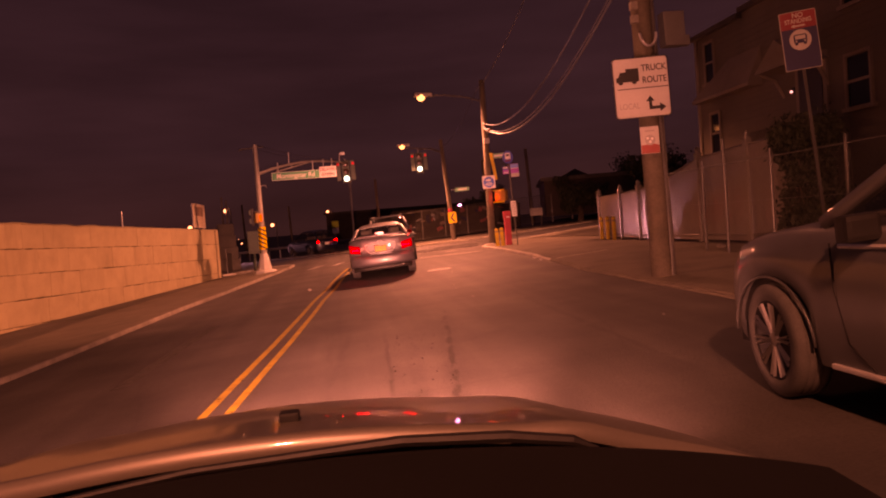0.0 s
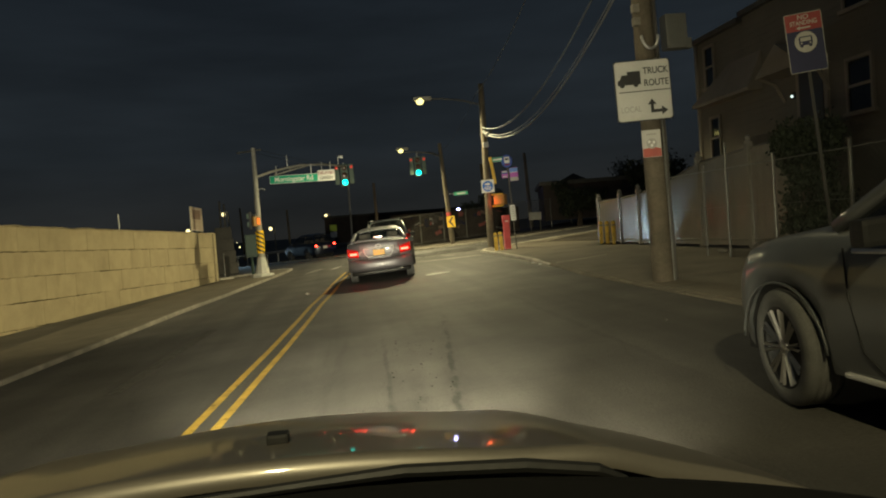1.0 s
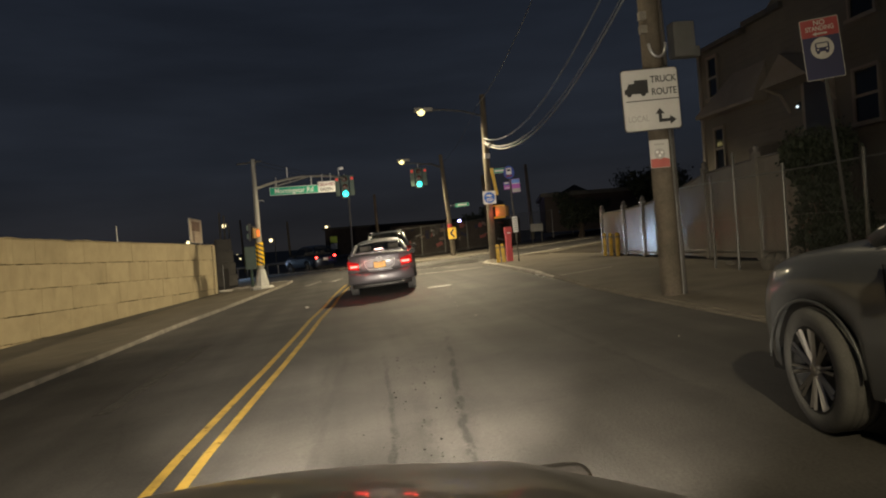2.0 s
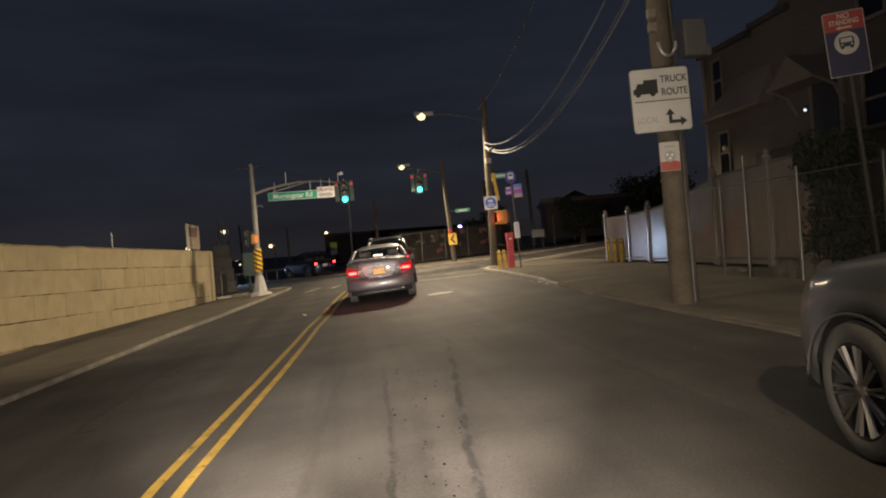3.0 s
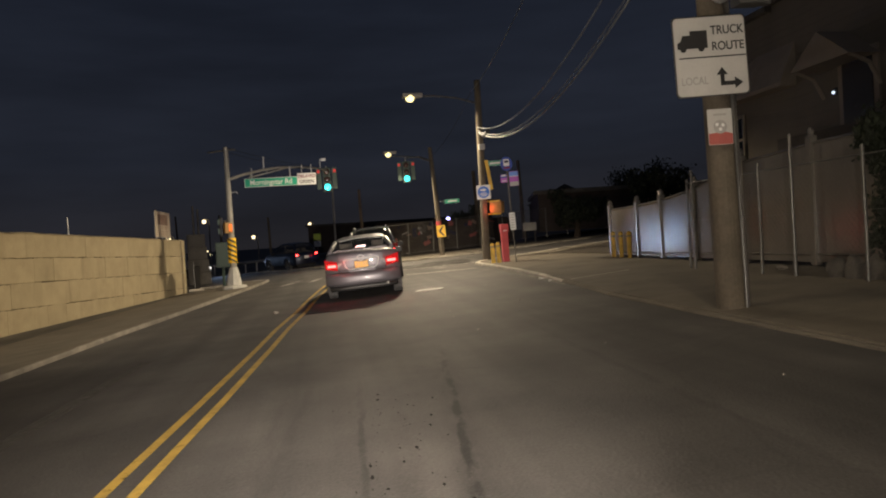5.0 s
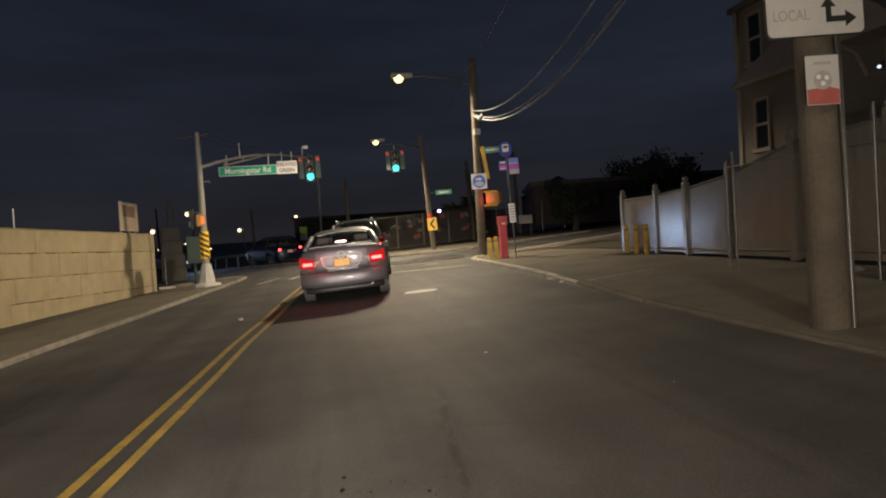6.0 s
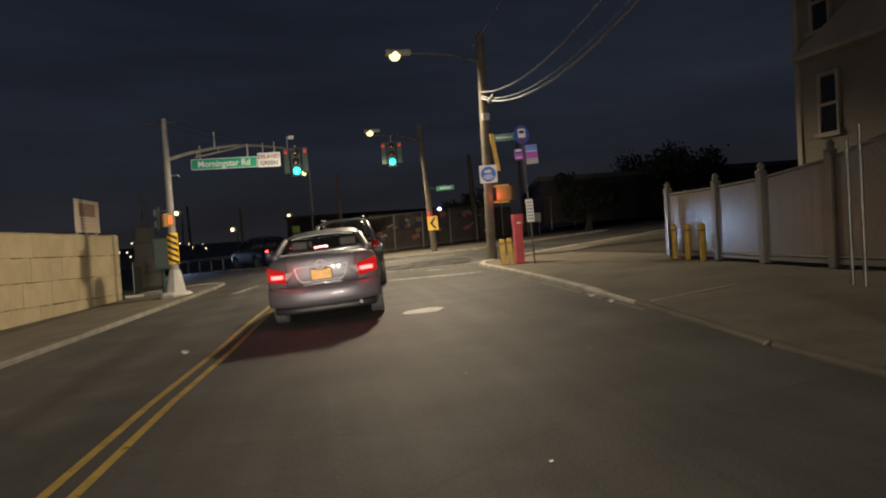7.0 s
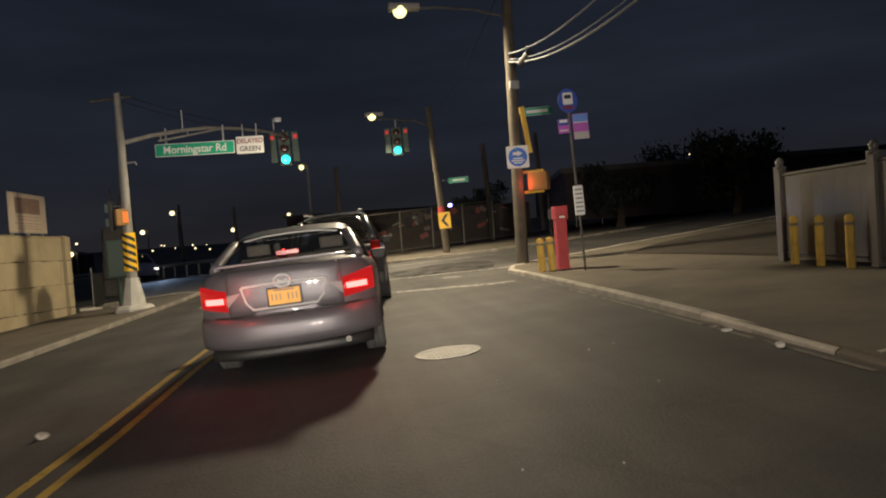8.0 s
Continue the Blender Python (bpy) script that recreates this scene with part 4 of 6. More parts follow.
for z in (3.95, 4.15):
    bm = bmesh.new()
    box(bm, (-0.16, -0.12, z), (0.1, 0.1, 0.12), bevel=0.01)
    part("insulator", bm, M_KERB, up)

# Arm and head above the view, added to carry the unseen pole lights
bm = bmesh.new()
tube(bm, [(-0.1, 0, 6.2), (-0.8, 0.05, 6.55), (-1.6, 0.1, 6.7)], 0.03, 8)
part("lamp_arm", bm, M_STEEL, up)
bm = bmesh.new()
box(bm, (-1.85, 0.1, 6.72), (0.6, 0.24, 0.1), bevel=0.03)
part("unseen_lamp_housing", bm, M_POLEPAINT, up)
tr = sign_board("truck_route_sign", face_to(4.575, 10.12, 3.15, -6, -1.6) @ Matrix.Scale(0.935, 4), "white square truck route sign with black truck and arrows", 0.9, 0.96, M_SIGNDIRTY, M_SIGNBLACK, 0.05, 0.03)
plate("face_edge", tr, rounded(0.9, 0.96, 0.05), M_SIGNDIRTY, 0, 0, 0.002, 0.004)
lettering("lettering", "TRUCK", 0.145, M_SIGNBLACK, tr, 0.215, 0.30, -0.006, squeeze=0.85)
lettering("lettering", "ROUTE", 0.145, M_SIGNBLACK, tr, 0.215, 0.11, -0.006, squeeze=0.85)
lettering("lettering", "LOCAL", 0.13, M_GREYPRINT, tr, -0.22, -0.29, -0.006, squeeze=0.8)
plate("truck_picture", tr, [(-0.40, 0.10), (-0.40, 0.17), (-0.36, 0.19), (-0.33, 0.26), (-0.24, 0.26), (-0.24, 0.31), (-0.03, 0.31), (-0.03, 0.10), (-0.07, 0.10),
                            (-0.08, 0.07), (-0.11, 0.06), (-0.14, 0.07), (-0.15, 0.10), (-0.29, 0.10), (-0.30, 0.07), (-0.33, 0.06), (-0.36, 0.07), (-0.37, 0.10)], M_SIGNBLACK, 0, 0, -0.006, 0.003)
bars(tr, M_SIGNBLACK, 0.02, -0.01, 0.82, 0.014, -0.006, "divider")
plate("arrow", tr, [(0.12, -0.14), (0.05, -0.23), (0.095, -0.23), (0.095, -0.36), (0.27, -0.36), (0.27, -0.405), (0.37, -0.335), (0.27, -0.265), (0.27, -0.31), (0.145, -0.31), (0.145, -0.23), (0.19, -0.23)],
      M_SIGNBLACK, 0, 0, -0.006, 0.003)
for z in (-0.3, 0.3):
    bm = bmesh.new()
    box(bm, (0.26, 0.13, z), (0.34, 0.26, 0.05))
    part("bracket", bm, M_STEEL, tr)

no = sign_board("poster", face_to(4.69, 10.20, 2.37, -6, -1.0) @ Matrix.Scale(0.92, 4), "small dull white poster with a red lower band on the pole", 0.31, 0.44, M_SIGNDIRTY, None, 0.01)
plate("red_band", no, [(-0.15, -0.215), (0.15, -0.215), (0.15, -0.09), (0.05, -0.06), (-0.15, -0.08)], M_FADERED, 0, 0, -0.004, 0.002)
plate("grey_picture", no, disc(0.085, 20), M_GREYPRINT, 0.0, 0.0, -0.005, 0.002)
for x, z in ((-0.04, 0.03), (0.035, 0.02), (0.0, -0.03)):
    plate("picture_mark", no, disc(0.022, 10), M_SIGNWHITE, x, z, -0.007, 0.002)
bars(no, M_GREYPRINT, 0.0, 0.15, 0.16, 0.025, -0.005)

# bus stop no standing sign, on a thin post
ns = sign_board("no_standing_sign", face_to(4.94, 6.95, 3.0, -18, -4.5) @ Matrix.Scale(0.78, 4), "tall red and navy no standing sign with a bus picture", 0.47, 0.79, M_SIGNNAVY, M_GREYPRINT, 0.02, 0.016)
plate("red_field", ns, [(-0.225, 0.16), (0.225, 0.16), (0.225, 0.385), (-0.225, 0.385)], M_SIGNRED, 0, 0, -0.006, 0.003)
lettering("lettering", "NO", 0.09, M_GREYPRINT, ns, 0.0, 0.335, -0.008)
lettering("lettering", "STANDING", 0.085, M_GREYPRINT, ns, 0.0, 0.26, -0.008, squeeze=0.8)
plate("arrow", ns, [(-0.1, 0.195), (-0.05, 0.22), (-0.05, 0.205), (0.08, 0.205), (0.08, 0.185), (-0.05, 0.185), (-0.05, 0.17)], M_GREYPRINT, 0, 0, -0.008, 0.002)
plate("white_disc", ns, disc(0.14), M_GREYPRINT, 0, 0.005, -0.007, 0.003)
plate("bus_picture", ns, rounded(0.17, 0.12, 0.025), M_SIGNNAVY, 0.0, 0.02, -0.009, 0.002)
bars(ns, M_GREYPRINT, 0.0, 0.04, 0.13, 0.05, -0.011, "bus_window")
for x in (-0.055, 0.055):
    plate("bus_wheel", ns, disc(0.022, 16), M_SIGNNAVY, x, -0.045, -0.009, 0.002)
    plate("bus_lamp", ns, disc(0.012, 12), M_GREYPRINT, x, -0.012, -0.011, 0.002)
bm = bmesh.new()
box(bm, (0, 0.035, -1.53), (0.04, 0.03, 3.86))
part("sign_post", bm, M_BLACK, ns)


# ---- corner pole with lamp, signs ----
cp = thing("utility_pole", pose(6.06, 28.65, gz(6.06) + KH - 0.02, 0, 0.2, 0), "tall weathered wooden pole with lamp arm and yellow strip", "utility pole", "utility poles")
bm = bmesh.new()
cyl(bm, (0, 0, -0.02), (0, 0, 6.7), 0.148, 0.11, 20)
part("shaft", bm, M_WOOD, cp)
bm = bmesh.new()
tube(bm, [(-0.05, 0, 5.85), (-0.75, 0.3, 6.12), (-1.55, 0.65, 6.29), (-2.1, 0.84, 6.33)], 0.03, 8)
part("lamp_arm", bm, M_DULLSTEEL, cp)
bm = bmesh.new()
box(bm, (0.22, -0.17, 3.15), (0.12, 0.06, 1.1), Matrix.Rotation(radians(-8), 3, "Y"), bevel=0.01)
part("guard_board", bm, M_BOLLARD, cp, "yellow guard strip")
bm = bmesh.new()
box(bm, (0.0, -0.19, 4.2), (0.22, 0.14, 0.2), bevel=0.02)
part("bracket_box", bm, M_STEEL, cp)


def lamp_head(place, yaw, label, mat=None, s=1.0):
    th = thing("street_lamp", pose(*place, 0, 0, yaw), label, "street lamp", "street lamps")
    bm = bmesh.new()
    box(bm, (0, 0, 0), (0.62 * s, 0.26 * s, 0.12 * s), bevel=0.04 * s)
    for v in bm.verts:
        if v.co.x > 0:
            v.co.y *= 1 - 0.7 * v.co.x / s
    part("housing", bm, M_POLEPAINT, th)
    bm = bmesh.new()
    n = 20
    lathe(bm, [(0.005, -0.2 * s), (0.07 * s, -0.185 * s), (0.115 * s, -0.14 * s), (0.135 * s, -0.08 * s), (0.135 * s, -0.03 * s), (0.125 * s, 0.0)], n, "z")
    ob = part("lamp_glass", bm, mat or G_LAMP, th, "glowing warm white lamp glass")
    ob.location = (-0.08 * s, 0, 0)
    return th


lamp_head((3.75, 29.5, 6.72), 0, "glowing warm street lamp on a long arm", s=1.25)
lamp_head((3.72, 39.6, 5.84), 0, "glowing warm street lamp on the arm of the leaning pole", s=1.15)

# green street name blade on the pole
sb = sign_board("street_blade_sign", face_to(6.60, 28.55, 3.94, -12, -1.5), "green street name blade fixed to the corner pole", 0.76, 0.19, M_SIGNGREEN, M_SIGNWHITE, 0.01, 0.012)
bars(sb, M_SIGNWHITE, 0.02, 0.0, 0.5, 0.07, -0.006)
bm = bmesh.new()
box(bm, (-0.40, 0.02, 0), (0.16, 0.05, 0.08))
part("bracket", bm, M_STEEL, sb)
# blue round arrow sign
bl = sign_board("arrow_sign", face_to(6.03, 28.38, 2.87, -8, -1.0) @ Matrix.Scale(1.13, 4), "white square sign with a blue disc and white arrow", 0.46, 0.46, M_SIGNWHITE, None, 0.03)
plate("blue_disc", bl, disc(0.195), M_SIGNBLUE, 0, 0, -0.004, 0.003)
plate("arrow", bl, [(-0.1, 0.04), (0.0, 0.04), (0.0, 0.01), (0.1, 0.07), (0.0, 0.13), (0.0, 0.10), (-0.1, 0.10)], M_SIGNWHITE, 0, 0, -0.007, 0.002)
for z, w in ((-0.03, 0.2), (-0.075, 0.28), (-0.12, 0.18)):
    bars(bl, M_SIGNWHITE, 0, z, w, 0.024, -0.007)
# pedestrian signal
pd = thing("pedestrian_signal", face_to(6.52, 28.42, 2.29, -35), "brown-yellow pedestrian signal seen from its side on brackets", "pedestrian signal")
bm = bmesh.new()
box(bm, (0, 0, 0), (0.46, 0.3, 0.42), bevel=0.03)
part("housing", bm, M_ORANGE, pd)
bm = bmesh.new()
for k in range(6):
    box(bm, (-0.235, 0, -0.16 + 0.064 * k), (0.04, 0.3, 0.012))
part("louvre", bm, M_BLACK, pd)
bm = bmesh.new()
box(bm, (-0.233, 0.06, -0.08), (0.01, 0.07, 0.1), bevel=0.003)
part("lit_hand", bm, G_HAND, pd, "glowing orange hand display")
for z in (-0.24, 0.24):
    bm = bmesh.new()
    tube(bm, [(-0.45, 0.1, z), (0.1, 0.05, z)], 0.035, 8)
    part("bracket", bm, M_BOLLARD, pd)


def bollard(x, y, h, r, lean, label, mat=M_BOLLARD):
    th = thing("bollard", pose(x, y, gz(x) + KH - 0.012, 0, lean, 0), label, "bollard", "yellow bollards")
    bm = bmesh.new()
    lathe(bm, [(r, -0.02), (r, h), (r * 0.8, h + 0.03), (0.001, h + 0.045)], 16, "z")
    part("post", bm, mat, th)
    bm = bmesh.new()
    lathe(bm, [(r * 1.03, h - 0.1), (r * 1.03, h - 0.06)], 16, "z")
    part("band", bm, M_KERB, th)


bollard(5.69, 25.98, 0.62, 0.07, -2, "worn yellow steel bollard by the corner pole")
bollard(5.86, 25.84, 0.63, 0.07, -3, "worn yellow steel bollard by the corner pole")
rp = thing("alarm_post", pose(6.10, 25.9, gz(6.1) + KH - 0.02, 0, -0.8, 0), "red painted emergency call post with a small box head", "call post")
bm = bmesh.new()
box(bm, (0, 0, 0.61), (0.22, 0.19, 1.22), bevel=0.02)
part("column", bm, M_REDPOST, rp)
bm = bmesh.new()
box(bm, (0, -0.02, 1.13), (0.26, 0.25, 0.26), bevel=0.02)
part("head", bm, M_REDPOST, rp)
bm = bmesh.new()
box(bm, (0.0, -0.152, 1.04), (0.11, 0.02, 0.035))
part("label_plate", bm, M_SIGNWHITE, rp)
# bus stop pole
bp = thing("bus_stop_pole", pose(6.2, 24.95, gz(6.2) + KH - 0.02, 0, -2.7, 0), "thin dark bus stop pole with round and square signs", "bus stop")
bm = bmesh.new()
cyl(bm, (0, 0, 0), (0, 0, 3.3), 0.022, 0.022, 12)
part("shaft", bm, M_DARKCONC, bp)
bus = plate("round_sign", bp, disc(0.225, 32, 0.86), M_SIGNDEEP, -0.01, 3.17, -0.05, 0.01, "blue round bus sign")
plate("bus_picture", bus, rounded(0.19, 0.22, 0.03), M_SIGNWHITE, 0, 0.04, -0.004, 0.003)
plate("bus_window", bus, rounded(0.13, 0.07, 0.02), M_SIGNNAVY, 0, 0.07, -0.007, 0.003)
plate("ring_band", bus, [(-0.11, -0.15), (0.11, -0.15), (0.09, -0.1), (-0.09, -0.1)], M_SIGNRED, 0, 0, -0.004, 0.003)
pl = plate("route_plate", bp, rounded(0.21, 0.26, 0.01), M_SIGNPURPLE, -0.14, 2.71, -0.05, 0.006, "purple route plate")
bars(pl, M_SIGNDEEP, 0, 0.07, 0.20, 0.11)
bars(pl, M_SIGNWHITE, 0, 0.09, 0.15, 0.05, -0.008)
bars(pl, M_SIGNWHITE, 0, -0.08, 0.15, 0.03)
pl = plate("route_plate", bp, rounded(0.30, 0.47, 0.01), M_SIGNPURPLE, 0.19, 2.68, -0.05, 0.006, "blue, purple and cream route plate")
bars(pl, M_SIGNSKY, 0, 0.15, 0.29, 0.15)
bars(pl, M_SIGNWHITE, 0, 0.075, 0.28, 0.02, -0.008)
bars(pl, M_SIGNDIRTY, 0, -0.165, 0.29, 0.13)
pl = plate("timetable", bp, rounded(0.18, 0.55, 0.02), M_SIGNWHITE, 0.0, 1.32, -0.06, 0.03, "white timetable holder")
for k in range(6):
    bars(pl, M_POLEPAINT, 0, 0.2 - 0.08 * k, 0.14, 0.03)

# ---- far side of the junction ----
ch = thing("utility_pole", pose(6.15, 39.4, gz(6.1) + KH - 0.01, 0, -3.6, 0), "leaning grey wooden pole with chevron sign and signal arm", "utility pole", "utility poles")
bm = bmesh.new()
cyl(bm, (0, 0, -0.02), (0, 0, 5.65), 0.14, 0.1, 18)
part("shaft", bm, M_WOOD, ch)
bm = bmesh.new()
cyl(bm, (0, 0, 1.22), (0, 0, 1.78), 0.137, 0.132, 18)
part("collar", bm, M_REDPOST, ch, "faded red collar")
bm = bmesh.new()
tube(bm, [(0, 0, 4.95), (-0.5, 0.6, 5.3), (-1.1, 1.65, 5.4)], 0.03, 8)
tube(bm, [(0, 0, 4.9), (-0.6, 0.1, 5.2), (-1.5, 0.18, 5.38), (-2.0, 0.2, 5.4)], 0.025, 8)
part("signal_arm", bm, M_DULLSTEEL, ch)
cs = sign_board("chevron_sign", face_to(6.1, 39.15, gz(6.1) + 1.32, -6, -3), "yellow traffic sign with a thick black chevron", 0.46, 0.62, M_SIGNYELLOW, None, 0.03)
plate("chevron", cs, [(-0.13, 0.0), (0.06, 0.24), (0.16, 0.24), (-0.01, 0.0), (0.16, -0.24), (0.06, -0.24)], M_SIGNBLACK, 0, 0, -0.004, 0.003)
sb = sign_board("street_blade_sign", face_to(6.95, 40.2, 3.2, -6, -2), "green street name blade on the leaning pole", 0.8, 0.2, M_SIGNGREEN, M_SIGNWHITE, 0.01, 0.012)
bars(sb, M_SIGNWHITE, 0.02, 0.0, 0.5, 0.07, -0.006)
bm = bmesh.new()
box(bm, (-0.5, -0.4, 0), (0.5, 0.04, 0.05), Matrix.Rotation(radians(50), 3, "Z"))
part("bracket", bm, M_STEEL, sb)


def pole(x, y, h, r, lean, label, mat=M_WOOD):
    th = thing("utility_pole", pose(x, y, gz(x) + KH - 0.02, 0, lean, 0), label, "utility pole", "utility poles")
    bm = bmesh.new()
    cyl(bm, (0, 0, 0), (0, 0, h), r, r * 0.72, 12)
    part("shaft", bm, mat, th)
    return th


pole(2.35, 45.2, 4.3, 0.11, -1, "far wooden pole behind the junction", M_BARK)
pole(9.9, 47.0, 4.8, 0.16, -3.0, "leaning wooden pole in front of the far fence")
pole(14.2, 52.0, 5.6, 0.16, -2.0, "wooden pole in front of dark houses")


# ---- far lights and backdrop ----
def far_lamp(x, y, z, r, mat, h, label):
    th = thing("street_lamp", pose(x, y, z), label, "street lamp", "far street lamps")
    bm = bmesh.new()
    bmesh.ops.create_icosphere(bm, subdivisions=2, radius=r)
    part("lamp_glass", bm, mat, th, smooth=True)
    bm = bmesh.new()
    tube(bm, [(r * 2.2, 0, -h), (r * 2.2, 0, 0.1), (r * 1.2, 0, r * 1.2), (0, 0, r * 0.9)], 0.06 + 0.0004 * y, 6)
    part("pole", bm, M_POLEPAINT, th)


for x, y, z, r, mat in ((0.51, 58.2, 5.75, 0.17, G_LAMP), (-15.57, 100.0, 5.2, 0.28, G_FARLAMP), (-12.65, 133.0, 3.3, 0.33, G_FARLAMP), (-1.6, 85.4, 3.7, 0.18, G_FARLAMP),
                        (-30.2, 148, 4.16, 0.42, G_FARLAMP), (-27, 100, 1.2, 0.3, G_FARLAMP), (28.2, 60.0, 5.4, 0.13, G_FARLAMP)):
    far_lamp(x, y, z, r, mat, z - gz(x) - 0.1, "distant glowing street lamp on a thin pole")
th = thing("violet_lamp", pose(8.62, 51.4, 2.52), "small violet-white LED light on a dark wall", "lamp")
bm = bmesh.new()
bmesh.ops.create_icosphere(bm, subdivisions=2, radius=0.14)
part("lamp_glass", bm, G_PURPLE, th, smooth=True)
bm = bmesh.new()
tube(bm, [(0, 0.1, 0), (0.0, 0.6, 0.1), (0.0, 0.8, -2.1)], 0.04, 6)
part("bracket", bm, M_STEEL, th)
yl = sign_board("crossing_sign", pose(-0.78, 79.0, 2.1), "fluorescent yellow-green warning sign with a plate below", 0.75, 0.7, M_SIGNLIME, None, 0.03)
plate("lower_plate", yl, rounded(0.7, 0.6, 0.02), M_SIGNWHITE, 0, -0.72, 0, 0.006)
bm = bmesh.new()
cyl(bm, (0, 0.05, -2.3), (0, 0.05, 0.3), 0.05, n=8)
part("sign_post", bm, M_STEEL, yl)
for k, (x, y, h) in enumerate(((-9.5, 72, 5.2), (-4.6, 66, 4.2), (-15, 80, 6.0))):
    pole(x, y, h, 0.12, -1.5, "thin grey pole far down the slope")
bm = bmesh.new()
for k in range(60):
    x, y = random.uniform(-150, -40), random.uniform(190, 320)
    r = random.uniform(0.12, 0.3)
    box(bm, (x, y, random.uniform(-2.2, 4)), (r * 2, r, r * 2))
tagged(finish("distant_lights", bm, G_FARLAMP), "tiny warm lights of the distant town", "lights", kind="stuff")


def house(name, x, y, w, d, h, roof, yaw, mat, label, windows=()):
    th = thing(name, pose(x, y, gz(x), 0, 0, yaw), label, "house", "dark houses")
    bm = bmesh.new()
    box(bm, (0, 0, h / 2), (w, d, h))
    part("wall", bm, mat, th)
    bm = bmesh.new()
    e = 0.4
    if roof > 0:
        a = [(-w / 2 - e, -d / 2 - e, h), (w / 2 + e, -d / 2 - e, h), (w / 2 + e, d / 2 + e, h), (-w / 2 - e, d / 2 + e, h)]
        r0, r1 = (0, -d / 2 - e, h + roof), (0, d / 2 + e, h + roof)
        v = [bm.verts.new(p) for p in a + [r0, r1]]
        for f in ((0, 1, 4), (2, 3, 5), (1, 2, 5, 4), (3, 0, 4, 5), (3, 2, 1, 0)):
            bm.faces.new([v[k] for k in f])
    else:
        box(bm, (0, 0, h + 0.12), (w + 0.5, d + 0.5, 0.24))
    part("roof", bm, M_SHINGLE, th)
    for wx, wz, ww, wh in windows:
        win = bmesh.new()
        box(win, (wx, -d / 2 - 0.02, wz), (ww + 0.16, 0.08, wh + 0.16))
        wf = part("window", win, M_TRIM, th)
        win = bmesh.new()
        for s in (-1, 1):
            box(win, (wx, -d / 2 - 0.05, wz + s * wh / 4), (ww, 0.04, wh / 2 - 0.05))
        part("pane", win, M_GLASS, wf)
    return th


WINS = [(-2.5, 1.6, 0.9, 1.3), (0, 1.6, 0.9, 1.3), (2.5, 1.6, 0.9, 1.3)]
house("house", 22.0, 49.0, 15, 10, 2.35, 0, -14, M_DARKHOUSE, "low dark flat-roofed building behind the fence")
house("house", 31.5, 94.0, 8, 8, 3.2, 2.2, -12, M_DARKHOUSE, "dark gabled house far beyond the junction", WINS)
house("house", 30.0, 74.0, 9, 8, 2.5, 1.3, -10, M_DARKHOUSE, "dark gabled house far beyond the junction", WINS)
house("house", 6.5, 88.0, 16, 9, 3.0, 0, -4, M_DARKHOUSE, "low dark commercial building beyond the junction", WINS)
house("house", -52.0, 165.0, 14, 10, 3.5, 2.0, 6, M_DARKHOUSE, "distant dark house in the valley")

wb = sign_board("notice_board", face_to(12.43, 44.5, 1.62, -10), "small pale board fixed before the dark far fence", 0.8, 0.48, M_POLEBASE, None, 0.01)
for x in (-0.3, 0.3):
    bm = bmesh.new()
    box(bm, (x, 0.03, -0.5), (0.05, 0.04, 1.45))
    part("post", bm, M_DARKCONC, wb)

# chain-link fence on the far pavement, with a painted low wall behind it
cf = thing("chain_link_fence", Matrix.Identity(4), "dark chain-link fence on steel posts behind the junction", "fence")
for k in range(9):
    x = 3.4 + 1.5 * k
    y = 43.4 + 0.35 * k
    bm = bmesh.new()
    cyl(bm, (x, y, gz(x) + 0.1), (x, y, gz(x) + 2.0), 0.035, n=8)
    part("post", bm, M_DULLSTEEL, cf)
bm = bmesh.new()
for z in (0.25, 1.95):
    tube(bm, [(3.4, 43.4, gz(3.4) + z), (15.4, 46.2, gz(15.4) + z)], 0.02, 6)
part("rail", bm, M_DULLSTEEL, cf)
bm = bmesh.new()
for k in range(100):
    for s in (-1, 1):
        x0 = 3.4 + 0.12 * k
        x1 = x0 + s * 1.6
        if 3.4 <= x1 <= 15.4:
            tube(bm, [(x0, 43.4 + (x0 - 3.4) * 0.233, gz(x0) + 0.3), (x1, 43.4 + (x1 - 3.4) * 0.233, gz(x1) + 1.9)], 0.004, 3)
part("mesh", bm, M_DARKCONC, cf)
lw = thing("low_wall", pose(8.0, 49.2, gz(8.0), 0, 0, 4), "low dark wall with faded painted lettering shapes", "wall")
bm = bmesh.new()
box(bm, (0, 0, 0.85), (9.2, 0.3, 2.3))
part("body", bm, M_DARKHOUSE, lw)
for k in range(38):
    x, z = random.uniform(-4.4, 3.5), random.uniform(0.5, 1.85)
    bm = bmesh.new()
    box(bm, (x, -0.155, z), (random.uniform(0.1, 0.5), 0.01, random.uniform(0.06, 0.35)), Matrix.Rotation(random.uniform(-0.5, 0.5), 3, "Y"))
    part("painted_mark", bm, random.choice((M_TEXTBROWN, M_DARKCONC, M_GREYPRINT, M_SIGNNAVY, M_FADERED, M_FADERED)), lw)
gr = thing("guard_rail", Matrix.Identity(4), "pale steel guard rail along the road down the hill", "guard rail")
bm = bmesh.new()
tube(bm, [(-16, 62, gz(-16) + 0.75), (-9, 58.5, gz(-9) + 0.75), (-3.8, 52, gz(-3.8) + 0.75)], 0.09, 8)
part("beam", bm, M_STEEL, gr)
for k in range(7):
    t = k / 6
    x, y = (-9 + 5.2 * t, 58.5 - 6.5 * t)
    bm = bmesh.new()
    cyl(bm, (x, y + 0.12, gz(x)), (x, y + 0.12, gz(x) + 0.8), 0.06, n=8)
    part("post", bm, M_STEEL, gr)


